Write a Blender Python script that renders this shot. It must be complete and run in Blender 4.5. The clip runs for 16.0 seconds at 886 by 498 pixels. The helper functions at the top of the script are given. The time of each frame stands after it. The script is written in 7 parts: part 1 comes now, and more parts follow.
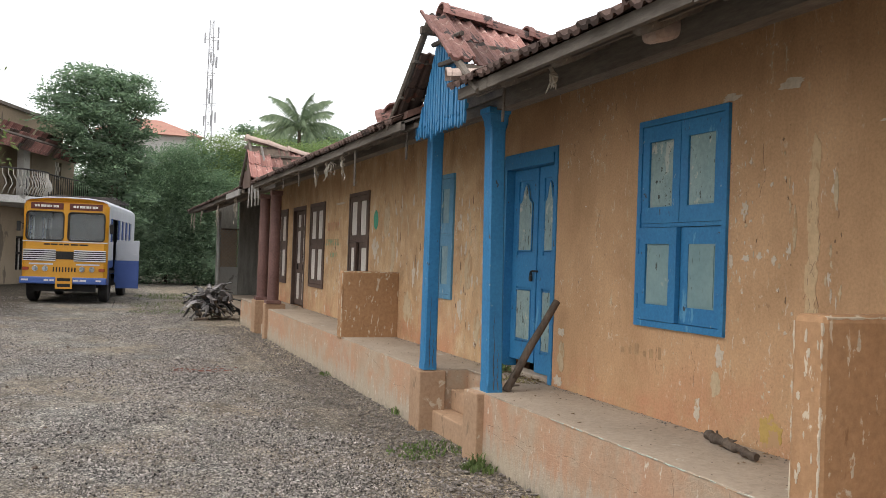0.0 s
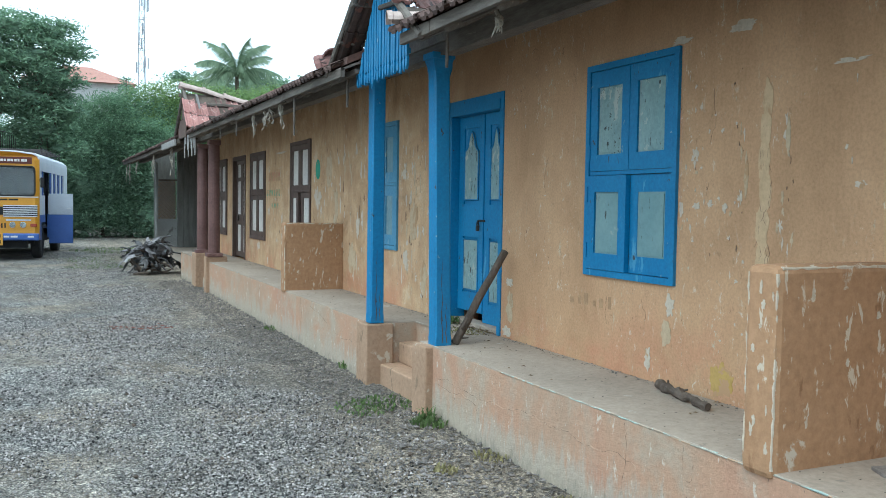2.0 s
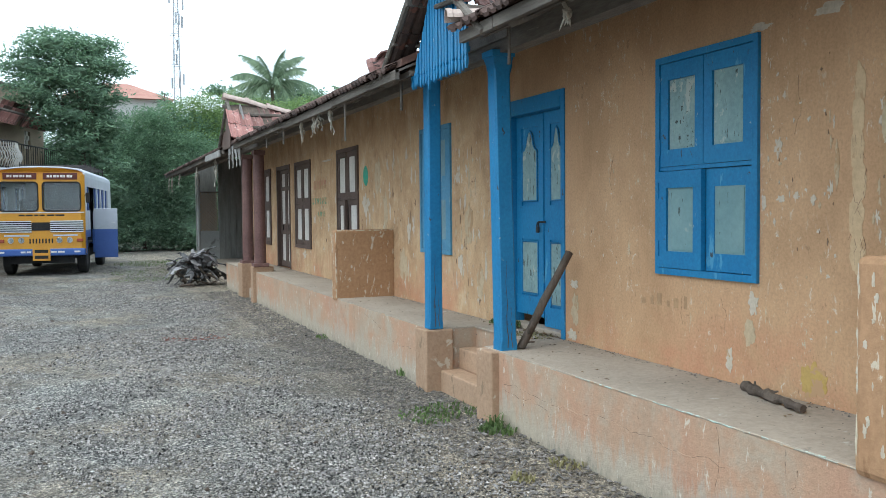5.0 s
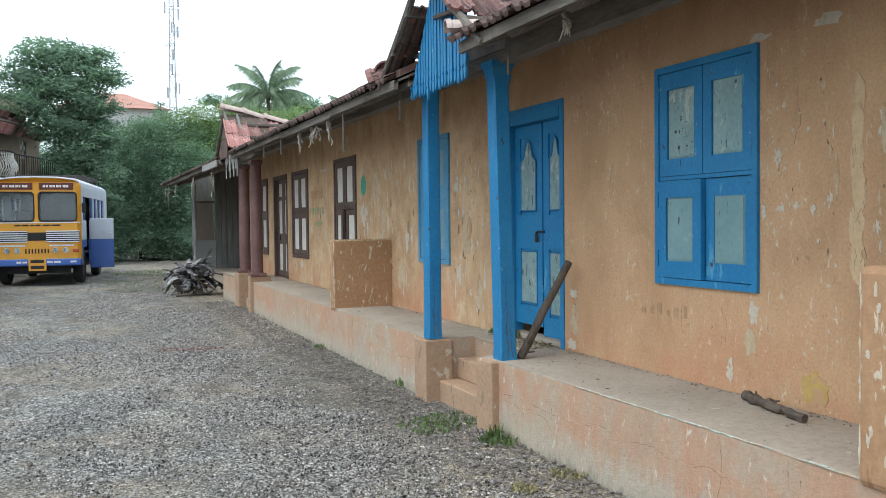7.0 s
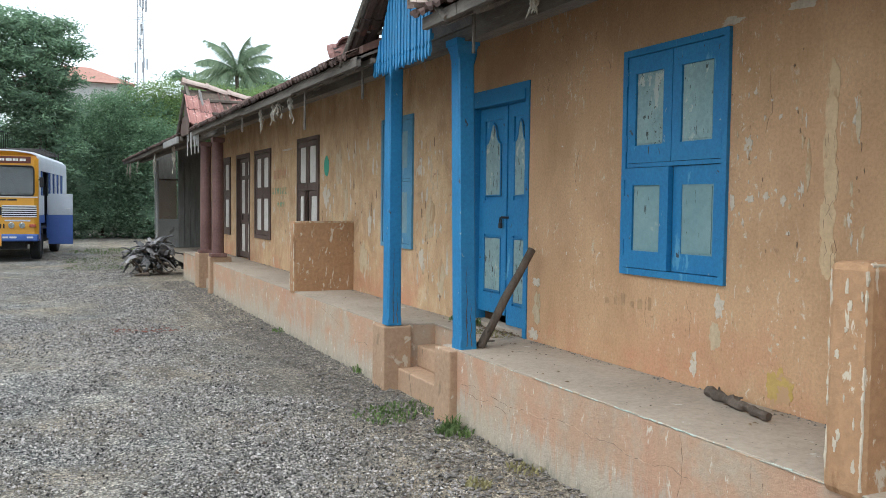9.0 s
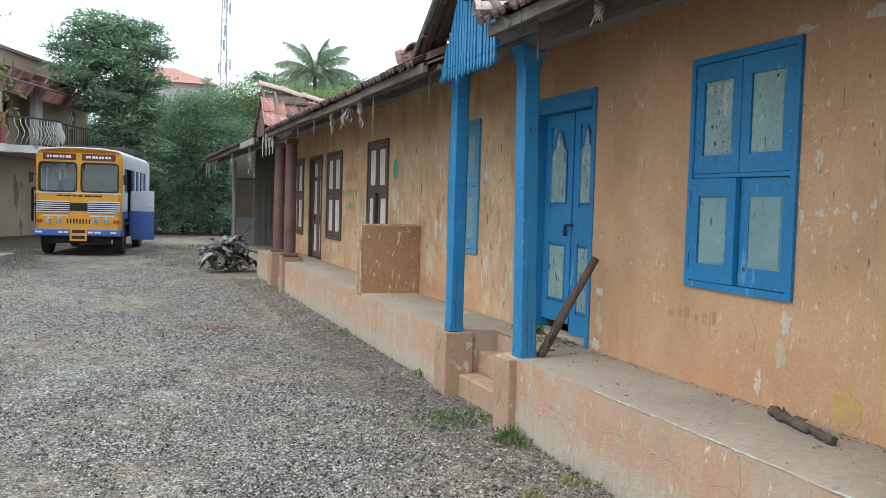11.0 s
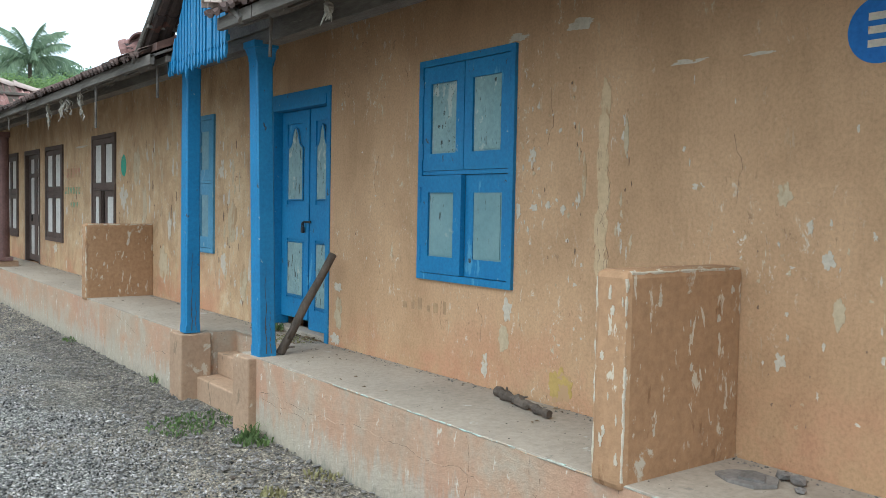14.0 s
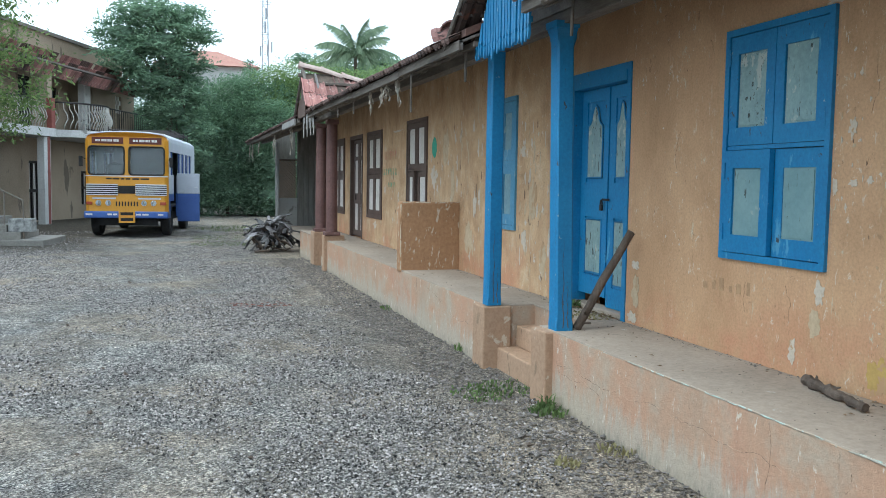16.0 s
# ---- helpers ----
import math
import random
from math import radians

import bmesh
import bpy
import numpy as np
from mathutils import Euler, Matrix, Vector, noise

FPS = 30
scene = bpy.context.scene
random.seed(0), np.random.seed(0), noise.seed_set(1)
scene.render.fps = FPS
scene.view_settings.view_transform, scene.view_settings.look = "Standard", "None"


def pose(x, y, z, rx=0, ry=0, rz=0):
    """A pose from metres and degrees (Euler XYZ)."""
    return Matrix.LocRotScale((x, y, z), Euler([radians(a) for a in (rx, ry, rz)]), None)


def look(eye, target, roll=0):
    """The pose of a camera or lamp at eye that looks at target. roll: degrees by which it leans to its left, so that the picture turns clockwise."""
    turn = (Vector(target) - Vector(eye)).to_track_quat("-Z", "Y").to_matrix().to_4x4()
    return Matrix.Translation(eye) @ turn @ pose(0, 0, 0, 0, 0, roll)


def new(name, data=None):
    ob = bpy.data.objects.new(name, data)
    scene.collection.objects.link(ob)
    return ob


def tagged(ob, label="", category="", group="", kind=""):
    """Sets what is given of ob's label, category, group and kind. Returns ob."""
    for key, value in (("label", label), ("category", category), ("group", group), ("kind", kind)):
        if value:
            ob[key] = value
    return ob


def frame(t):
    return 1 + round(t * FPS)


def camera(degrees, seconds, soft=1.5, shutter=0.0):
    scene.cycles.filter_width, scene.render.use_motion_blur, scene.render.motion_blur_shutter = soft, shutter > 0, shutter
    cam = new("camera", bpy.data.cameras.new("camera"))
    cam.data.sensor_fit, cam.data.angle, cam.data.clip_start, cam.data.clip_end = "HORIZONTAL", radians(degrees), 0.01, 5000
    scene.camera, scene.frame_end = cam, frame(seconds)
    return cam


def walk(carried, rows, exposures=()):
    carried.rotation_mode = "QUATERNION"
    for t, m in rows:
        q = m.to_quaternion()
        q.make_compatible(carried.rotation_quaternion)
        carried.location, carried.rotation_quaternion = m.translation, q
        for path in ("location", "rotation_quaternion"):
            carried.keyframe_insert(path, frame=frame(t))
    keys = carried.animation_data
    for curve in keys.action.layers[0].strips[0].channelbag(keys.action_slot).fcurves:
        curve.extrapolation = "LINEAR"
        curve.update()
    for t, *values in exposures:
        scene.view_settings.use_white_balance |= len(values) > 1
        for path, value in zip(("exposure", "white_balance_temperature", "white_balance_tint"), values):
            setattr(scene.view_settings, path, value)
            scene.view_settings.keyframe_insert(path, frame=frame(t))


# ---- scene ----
cam = camera(54.0, 16.0, soft=0.5)

PATH = [
    (0, (-0.109, -0.225, 1.509), (0.612, 1.641, 1.53), 2.0),
    (0.5, (-0.114, -0.209, 1.516), (0.85, 1.544, 1.502), 2.5),
    (1, (-0.103, -0.163, 1.522), (0.898, 1.568, 1.469), 1.8),
    (1.5, (-0.093, -0.135, 1.516), (0.927, 1.583, 1.425), 2.2),
    (2, (-0.05, -0.062, 1.551), (0.789, 1.75, 1.45), 0.9),
    (2.5, (-0.017, 0.049, 1.508), (0.72, 1.903, 1.359), 1.7),
    (3, (-0.126, 0.19, 1.493), (0.781, 1.97, 1.39), -0.0),
    (3.5, (-0.22, 0.264, 1.548), (0.598, 2.08, 1.367), 1.0),
    (4, (-0.196, 0.201, 1.5), (0.629, 2.021, 1.416), 1.4),
    (4.5, (-0.184, 0.156, 1.523), (0.604, 1.992, 1.421), -0.1),
    (5, (-0.179, 0.156, 1.513), (0.588, 2.001, 1.428), -0.5),
    (5.2, (-0.169, 0.16, 1.518), (0.608, 2.001, 1.438), -0.6),
    (7.3, (-0.209, 0.166, 1.521), (0.568, 2.008, 1.457), -0.6),
    (7.5, (-0.21, 0.147, 1.527), (0.589, 1.979, 1.456), -0.4),
    (8, (-0.16, 0.11, 1.528), (0.643, 1.939, 1.433), -0.6),
    (8.5, (-0.101, 0.202, 1.499), (0.65, 2.055, 1.425), 0.6),
    (9, (-0.058, 0.337, 1.517), (0.783, 2.149, 1.416), 0.7),
    (9.5, (0.064, 0.334, 1.559), (0.784, 2.197, 1.452), 1.7),
    (9.7, (0.083, 0.284, 1.565), (0.748, 2.169, 1.489), 2.0),
    (11.8, (-0.011, 0.334, 1.537), (0.684, 2.204, 1.395), 1.6),
    (12, (0.003, 0.298, 1.519), (0.694, 2.169, 1.369), 1.7),
    (12.5, (0.046, 0.259, 1.527), (0.859, 2.084, 1.439), 2.0),
    (13, (0.037, 0.23, 1.501), (0.984, 1.992, 1.498), 1.1),
    (13.5, (0.04, 0.235, 1.517), (1.222, 1.847, 1.462), 1.4),
    (14, (0.037, 0.255, 1.558), (1.235, 1.854, 1.463), 1.1),
    (14.5, (0.005, 0.274, 1.575), (0.99, 2.011, 1.462), 1.0),
    (15, (0.003, 0.267, 1.555), (0.805, 2.094, 1.409), 0.7),
    (15.5, (0.023, 0.25, 1.544), (0.641, 2.146, 1.389), 1.0),
    (16, (0.022, 0.2, 1.535), (0.615, 2.104, 1.384), 0.9),
]
walk(cam, [(t, look(eye, target, roll)) for t, eye, target, roll in PATH],
     exposures=[(0.0, 0.3, 6900, 12), (0.5, 0.43, 6450, 9), (1.0, 0.5, 6020, 4), (1.5, 0.52, 5850, 2), (2.0, 0.56, 5400, -4), (2.5, 0.55, 5450, -3), (5.0, 0.54, 5700, 0), (8.0, 0.54, 5950, 4), (12.5, 0.58, 6050, 5), (13.5, 0.58, 6000, 3), (14.0, 0.6, 5640, -1), (14.5, 0.52, 5120, -6), (15.0, 0.54, 5100, -5), (15.5, 0.53, 5200, -5), (16.0, 0.52, 5550, 0)])

# ---- world, sun, exposure ----
world = bpy.data.worlds.new("world")
scene.world = world
world.use_nodes = True
wn = world.node_tree
sky = wn.nodes.new("ShaderNodeTexSky")
sky.sky_type = "NISHITA"
sky.sun_disc = False
sky.sun_elevation = radians(64)
sky.sun_rotation = radians(-114)
sky.air_density, sky.dust_density, sky.ozone_density = 1.0, 6.0, 1.0
haze = wn.nodes.new("ShaderNodeMix")
haze.data_type = "RGBA"
haze.inputs[0].default_value = 0.8
haze.inputs[7].default_value = (8.8, 9.2, 9.7, 1)
wn.links.new(sky.outputs[0], haze.inputs[6])
back = wn.nodes["Background"]
wn.links.new(haze.outputs[2], back.inputs[0])
back.inputs[1].default_value = 0.15

sun = new("sun", bpy.data.lights.new("sun", "SUN"))
sun.data.energy = 1.1
sun.data.angle = radians(40)
sun.data.color = (1.0, 0.97, 0.92)
sun.matrix_world = look((-9, 4, 20), (0, 8, 0))


# ---- materials ----
def ramp(nt, fac, stops):
    n = nt.nodes.new("ShaderNodeValToRGB")
    e = n.color_ramp.elements
    while len(e) < len(stops):
        e.new(0.5)
    for el, (p, c) in zip(e, stops):
        el.position = p
        el.color = (*c, 1) if len(c) == 3 else c
    nt.links.new(fac, n.inputs[0])
    return n.outputs[0]


def noise_tex(nt, vec, scale, detail=6, rough=0.6, distort=0.0):
    n = nt.nodes.new("ShaderNodeTexNoise")
    n.inputs["Scale"].default_value = scale
    n.inputs["Detail"].default_value = detail
    n.inputs["Roughness"].default_value = rough
    n.inputs["Distortion"].default_value = distort
    nt.links.new(vec, n.inputs["Vector"])
    return n.outputs[0]


def mix(nt, fac, a, b, mode="MIX"):
    n = nt.nodes.new("ShaderNodeMix")
    n.data_type = "RGBA"
    n.blend_type = mode
    if isinstance(fac, float):
        n.inputs[0].default_value = fac
    else:
        nt.links.new(fac, n.inputs[0])
    for i, c in ((6, a), (7, b)):
        if isinstance(c, tuple):
            n.inputs[i].default_value = (*c, 1)
        else:
            nt.links.new(c, n.inputs[i])
    return n.outputs[2]


def scaled(nt, vec, sx, sy, sz):
    n = nt.nodes.new("ShaderNodeMapping")
    n.inputs["Scale"].default_value = (sx, sy, sz)
    nt.links.new(vec, n.inputs[0])
    return n.outputs[0]


def surf(name, c1, c2, large=1.5, fine=25.0, rough=0.85, bump=0.4, dist=0.01, metal=0.0, peels=(), stretch=(1, 1, 1),
         per_piece=0.0, islands=False, fine_mix=0.35, spec=0.3):
    """A surface of two tones at a large and a fine scale. peels: (colour, amount 0..1, scale, stretch)."""
    m = bpy.data.materials.new(name)
    m.use_nodes = True
    nt = m.node_tree
    bsdf = nt.nodes["Principled BSDF"]
    tc = nt.nodes.new("ShaderNodeTexCoord").outputs["Object"]
    vec = scaled(nt, tc, *stretch)
    a = ramp(nt, noise_tex(nt, vec, large, 5, 0.6, 0.3), [(0.35, c1), (0.65, c2)])
    f = noise_tex(nt, vec, fine, 8, 0.7)
    dark = tuple(v * 0.55 for v in c1)
    light = tuple(min(1, v * 1.35) for v in c2)
    b = ramp(nt, f, [(0.3, dark), (0.5, tuple((p + q) / 2 for p, q in zip(c1, c2))), (0.72, light)])
    col = mix(nt, fine_mix, a, b)
    for pc, amount, ps, st in peels:
        pv = scaled(nt, tc, *st)
        mask = ramp(nt, noise_tex(nt, pv, ps, 9, 0.62, 0.4), [(0.75 - 0.35 * amount, (0, 0, 0)), (0.78 - 0.35 * amount, (1, 1, 1))])
        col = mix(nt, mask, col, pc)
    if per_piece or islands:
        src = nt.nodes.new("ShaderNodeNewGeometry").outputs["Random Per Island"] if islands else nt.nodes.new("ShaderNodeObjectInfo").outputs["Random"]
        k = per_piece or 0.4
        shade = ramp(nt, src, [(0.0, (1 - k, 1 - k, 1 - k)), (1.0, (1 + k * 0.6, 1 + k * 0.5, 1 + k * 0.5))])
        col = mix(nt, 1.0, col, shade, "MULTIPLY")
    nt.links.new(col, bsdf.inputs["Base Color"])
    bsdf.inputs["Roughness"].default_value = rough
    bsdf.inputs["Metallic"].default_value = metal
    bsdf.inputs["Specular IOR Level"].default_value = spec
    if bump:
        bp = nt.nodes.new("ShaderNodeBump")
        bp.inputs["Strength"].default_value = bump
        bp.inputs["Distance"].default_value = dist
        nt.links.new(f, bp.inputs["Height"])
        nt.links.new(bp.outputs[0], bsdf.inputs["Normal"])
    return m


UP = (1, 1, 1)
OCHRE, OCHRE2 = (0.45, 0.27, 0.148), (0.57, 0.36, 0.205)


def plaster_wall():
    """Old ochre distemper, yellower and stained towards the far end, flaking to pale lime."""
    m = bpy.data.materials.new("ochre_plaster")
    m.use_nodes = True
    nt = m.node_tree
    bsdf = nt.nodes["Principled BSDF"]
    tc = nt.nodes.new("ShaderNodeTexCoord").outputs["Object"]
    base = ramp(nt, noise_tex(nt, tc, 0.9, 5, 0.6, 0.4), [(0.3, OCHRE), (0.7, OCHRE2)])
    old = ramp(nt, noise_tex(nt, scaled(nt, tc, 1, 1.1, 0.8), 2.4, 9, 0.72, 0.6),
               [(0.28, (0.24, 0.165, 0.105)), (0.42, (0.47, 0.305, 0.17)), (0.58, (0.6, 0.42, 0.25)), (0.7, (0.66, 0.55, 0.38))])
    sep = nt.nodes.new("ShaderNodeSeparateXYZ")
    nt.links.new(tc, sep.inputs[0])
    shift = nt.nodes.new("ShaderNodeMath")
    shift.operation = "MULTIPLY_ADD"
    nt.links.new(noise_tex(nt, tc, 0.8, 4), shift.inputs[0])
    shift.inputs[1].default_value = 3.0
    nt.links.new(sep.outputs[1], shift.inputs[2])
    far = nt.nodes.new("ShaderNodeMapRange")
    nt.links.new(shift.outputs[0], far.inputs[0])
    far.inputs[1].default_value, far.inputs[2].default_value = 7.6, 9.4
    far.inputs[3].default_value, far.inputs[4].default_value = 0.0, 0.8
    col = mix(nt, far.outputs[0], base, old)
    streak = ramp(nt, noise_tex(nt, scaled(nt, tc, 1, 5, 0.35), 2.0, 7, 0.65), [(0.36, (0.62, 0.6, 0.56)), (0.55, (1, 1, 1)), (0.75, (1.1, 1.1, 1.08))])
    col = mix(nt, 0.12, col, streak, "MULTIPLY")
    damp = nt.nodes.new("ShaderNodeMapRange")
    nt.links.new(sep.outputs[2], damp.inputs[0])
    damp.inputs[1].default_value, damp.inputs[2].default_value = 0.5, 1.1
    damp.inputs[3].default_value, damp.inputs[4].default_value = 1.0, 0.0
    pink = nt.nodes.new("ShaderNodeMath")
    pink.operation = "MULTIPLY"
    nt.links.new(damp.outputs[0], pink.inputs[0])
    nt.links.new(ramp(nt, noise_tex(nt, tc, 2.3, 5), [(0.45, (0, 0, 0)), (0.62, (0.8, 0.8, 0.8))]), pink.inputs[1])
    col = mix(nt, pink.outputs[0], col, (0.5, 0.24, 0.14))
    zone_near = ramp(nt, noise_tex(nt, tc, 0.9, 4), [(0.42, (0, 0, 0)), (0.56, (1, 1, 1))])
    zmax = nt.nodes.new("ShaderNodeMath")
    zmax.operation = "MAXIMUM"
    nt.links.new(zone_near, zmax.inputs[0])
    nt.links.new(far.outputs[0], zmax.inputs[1])
    zone = zmax.outputs[0]
    cloud = ramp(nt, noise_tex(nt, scaled(nt, tc, 1, 1, 0.7), 2.4, 8, 0.68, 0.5), [(0.3, (0.72, 0.7, 0.68)), (0.5, (1, 1, 1)), (0.7, (1.12, 1.13, 1.14))])
    col = mix(nt, 0.55, col, cloud, "MULTIPLY")
    for pc, lo, ps, st in (((0.62, 0.53, 0.41), 0.595, 14.0, (1, 1.5, 0.7)), ((0.33, 0.205, 0.12), 0.605, 22.0, (1, 1.4, 0.6)),
                           ((0.52, 0.46, 0.33), 0.605, 6.0, (1, 1.8, 0.5)), ((0.3, 0.185, 0.11), 0.62, 7.0, (1, 1.2, 0.7)), ((0.66, 0.58, 0.46), 0.63, 34.0, (1, 1.2, 0.8))):
        k = ramp(nt, noise_tex(nt, scaled(nt, tc, *st), ps, 12, 0.78, 0.6), [(lo, (0, 0, 0)), (lo + 0.015, (1, 1, 1))])
        both = mix(nt, 1.0, k, zone, "MULTIPLY")
        col = mix(nt, both, col, pc)
    fleck = noise_tex(nt, tc, 60, 6, 0.7)
    col = mix(nt, 0.3, col, ramp(nt, fleck, [(0.3, (0.4, 0.4, 0.4)), (0.58, (1.18, 1.18, 1.18))]), "MULTIPLY")
    pits = ramp(nt, noise_tex(nt, tc, 95, 4, 0.6), [(0.66, (0, 0, 0)), (0.7, (0.35, 0.35, 0.35))])
    col = mix(nt, pits, col, (0.2, 0.12, 0.075))
    nt.links.new(col, bsdf.inputs["Base Color"])
    bsdf.inputs["Roughness"].default_value = 0.9
    bsdf.inputs["Specular IOR Level"].default_value = 0.2
    bp = nt.nodes.new("ShaderNodeBump")
    bp.inputs["Strength"].default_value, bp.inputs["Distance"].default_value = 0.35, 0.012
    nt.links.new(noise_tex(nt, tc, 12, 9, 0.65), bp.inputs["Height"])
    nt.links.new(bp.outputs[0], bsdf.inputs["Normal"])
    return m


def gravel_ground():
    """Fine grey chippings trodden into brown earth."""
    m = bpy.data.materials.new("gravel")
    m.use_nodes = True
    nt = m.node_tree
    bsdf = nt.nodes["Principled BSDF"]
    tc = nt.nodes.new("ShaderNodeTexCoord").outputs["Object"]
    vor = nt.nodes.new("ShaderNodeTexVoronoi")
    vor.inputs["Scale"].default_value = 92
    nt.links.new(tc, vor.inputs["Vector"])
    chips = ramp(nt, vor.outputs["Color"], [(0.2, (0.016, 0.018, 0.02)), (0.42, (0.125, 0.13, 0.135)), (0.62, (0.29, 0.288, 0.28)), (0.85, (0.52, 0.51, 0.475))])
    earth = ramp(nt, noise_tex(nt, tc, 60, 7, 0.8), [(0.38, (0.055, 0.046, 0.037)), (0.5, (0.24, 0.208, 0.168)), (0.62, (0.48, 0.425, 0.35))])
    patch = ramp(nt, noise_tex(nt, tc, 0.7, 7, 0.62, 0.3), [(0.42, (0.1, 0.1, 0.1)), (0.62, (0.9, 0.9, 0.9))])
    sep = nt.nodes.new("ShaderNodeSeparateXYZ")
    nt.links.new(tc, sep.inputs[0])
    edge = nt.nodes.new("ShaderNodeMath")
    edge.operation = "MULTIPLY_ADD"
    nt.links.new(noise_tex(nt, tc, 1.1, 6, 0.65), edge.inputs[0])
    edge.inputs[1].default_value = 2.6
    nt.links.new(sep.outputs[0], edge.inputs[2])
    strip = nt.nodes.new("ShaderNodeMapRange")
    nt.links.new(edge.outputs[0], strip.inputs[0])
    strip.inputs[1].default_value, strip.inputs[2].default_value = 2.0, 3.3
    strip.inputs[3].default_value, strip.inputs[4].default_value = 0.0, 0.8
    most = nt.nodes.new("ShaderNodeMath")
    most.operation = "MAXIMUM"
    nt.links.new(patch, most.inputs[0])
    nt.links.new(strip.outputs[0], most.inputs[1])
    col = mix(nt, most.outputs[0], chips, earth)
    tone = ramp(nt, noise_tex(nt, scaled(nt, tc, 1, 0.35, 1), 0.5, 4), [(0.35, (0.84, 0.86, 0.89)), (0.65, (1.5, 1.45, 1.37))])
    col = mix(nt, 0.8, col, tone, "MULTIPLY")
    mottle = ramp(nt, noise_tex(nt, scaled(nt, tc, 1, 0.6, 1), 2.6, 8, 0.7, 0.4), [(0.36, (0.6, 0.58, 0.56)), (0.52, (1.02, 1.0, 0.98)), (0.66, (1.25, 1.22, 1.18))])
    col = mix(nt, 0.8, col, mottle, "MULTIPLY")
    # bare dark soil beside the entrance steps and under the bushes
    wob = nt.nodes.new("ShaderNodeMath")
    wob.operation = "MULTIPLY_ADD"
    nt.links.new(noise_tex(nt, tc, 0.8, 7, 0.65), wob.inputs[0])
    wob.inputs[1].default_value = 4.0
    nt.links.new(sep.outputs[0], wob.inputs[2])
    side = nt.nodes.new("ShaderNodeMapRange")
    nt.links.new(wob.outputs[0], side.inputs[0])
    side.inputs[1].default_value, side.inputs[2].default_value = 0.9, -0.3
    deep = nt.nodes.new("ShaderNodeMapRange")
    nt.links.new(sep.outputs[1], deep.inputs[0])
    deep.inputs[1].default_value, deep.inputs[2].default_value = 18.5, 21.5
    both = nt.nodes.new("ShaderNodeMath")
    both.operation = "MULTIPLY"
    nt.links.new(side.outputs[0], both.inputs[0])
    nt.links.new(deep.outputs[0], both.inputs[1])
    soil = ramp(nt, noise_tex(nt, tc, 16, 9, 0.75), [(0.35, (0.035, 0.03, 0.025)), (0.52, (0.1, 0.085, 0.066)), (0.68, (0.26, 0.22, 0.17))])
    col = mix(nt, both.outputs[0], col, soil)
    # clods and coarser chips that still tell from afar
    for vs, k in ((62, 0.6), (26, 0.4)):
        coarse = nt.nodes.new("ShaderNodeTexVoronoi")
        coarse.inputs["Scale"].default_value = vs
        nt.links.new(tc, coarse.inputs["Vector"])
        col = mix(nt, k, col, ramp(nt, coarse.outputs["Color"], [(0.15, (0.3, 0.3, 0.3)), (0.4, (0.9, 0.9, 0.9)), (0.65, (1.15, 1.15, 1.14)), (0.9, (1.9, 1.88, 1.82))]), "MULTIPLY")
    nt.links.new(col, bsdf.inputs["Base Color"])
    bsdf.inputs["Roughness"].default_value = 0.9
    bsdf.inputs["Specular IOR Level"].default_value = 0.25
    bp = nt.nodes.new("ShaderNodeBump")
    bp.inputs["Strength"].default_value, bp.inputs["Distance"].default_value = 1.0, 0.02
    nt.links.new(vor.outputs["Distance"], bp.inputs["Height"])
    nt.links.new(bp.outputs[0], bsdf.inputs["Normal"])
    return m


M_WALL = plaster_wall()
M_GRAVEL = gravel_ground()


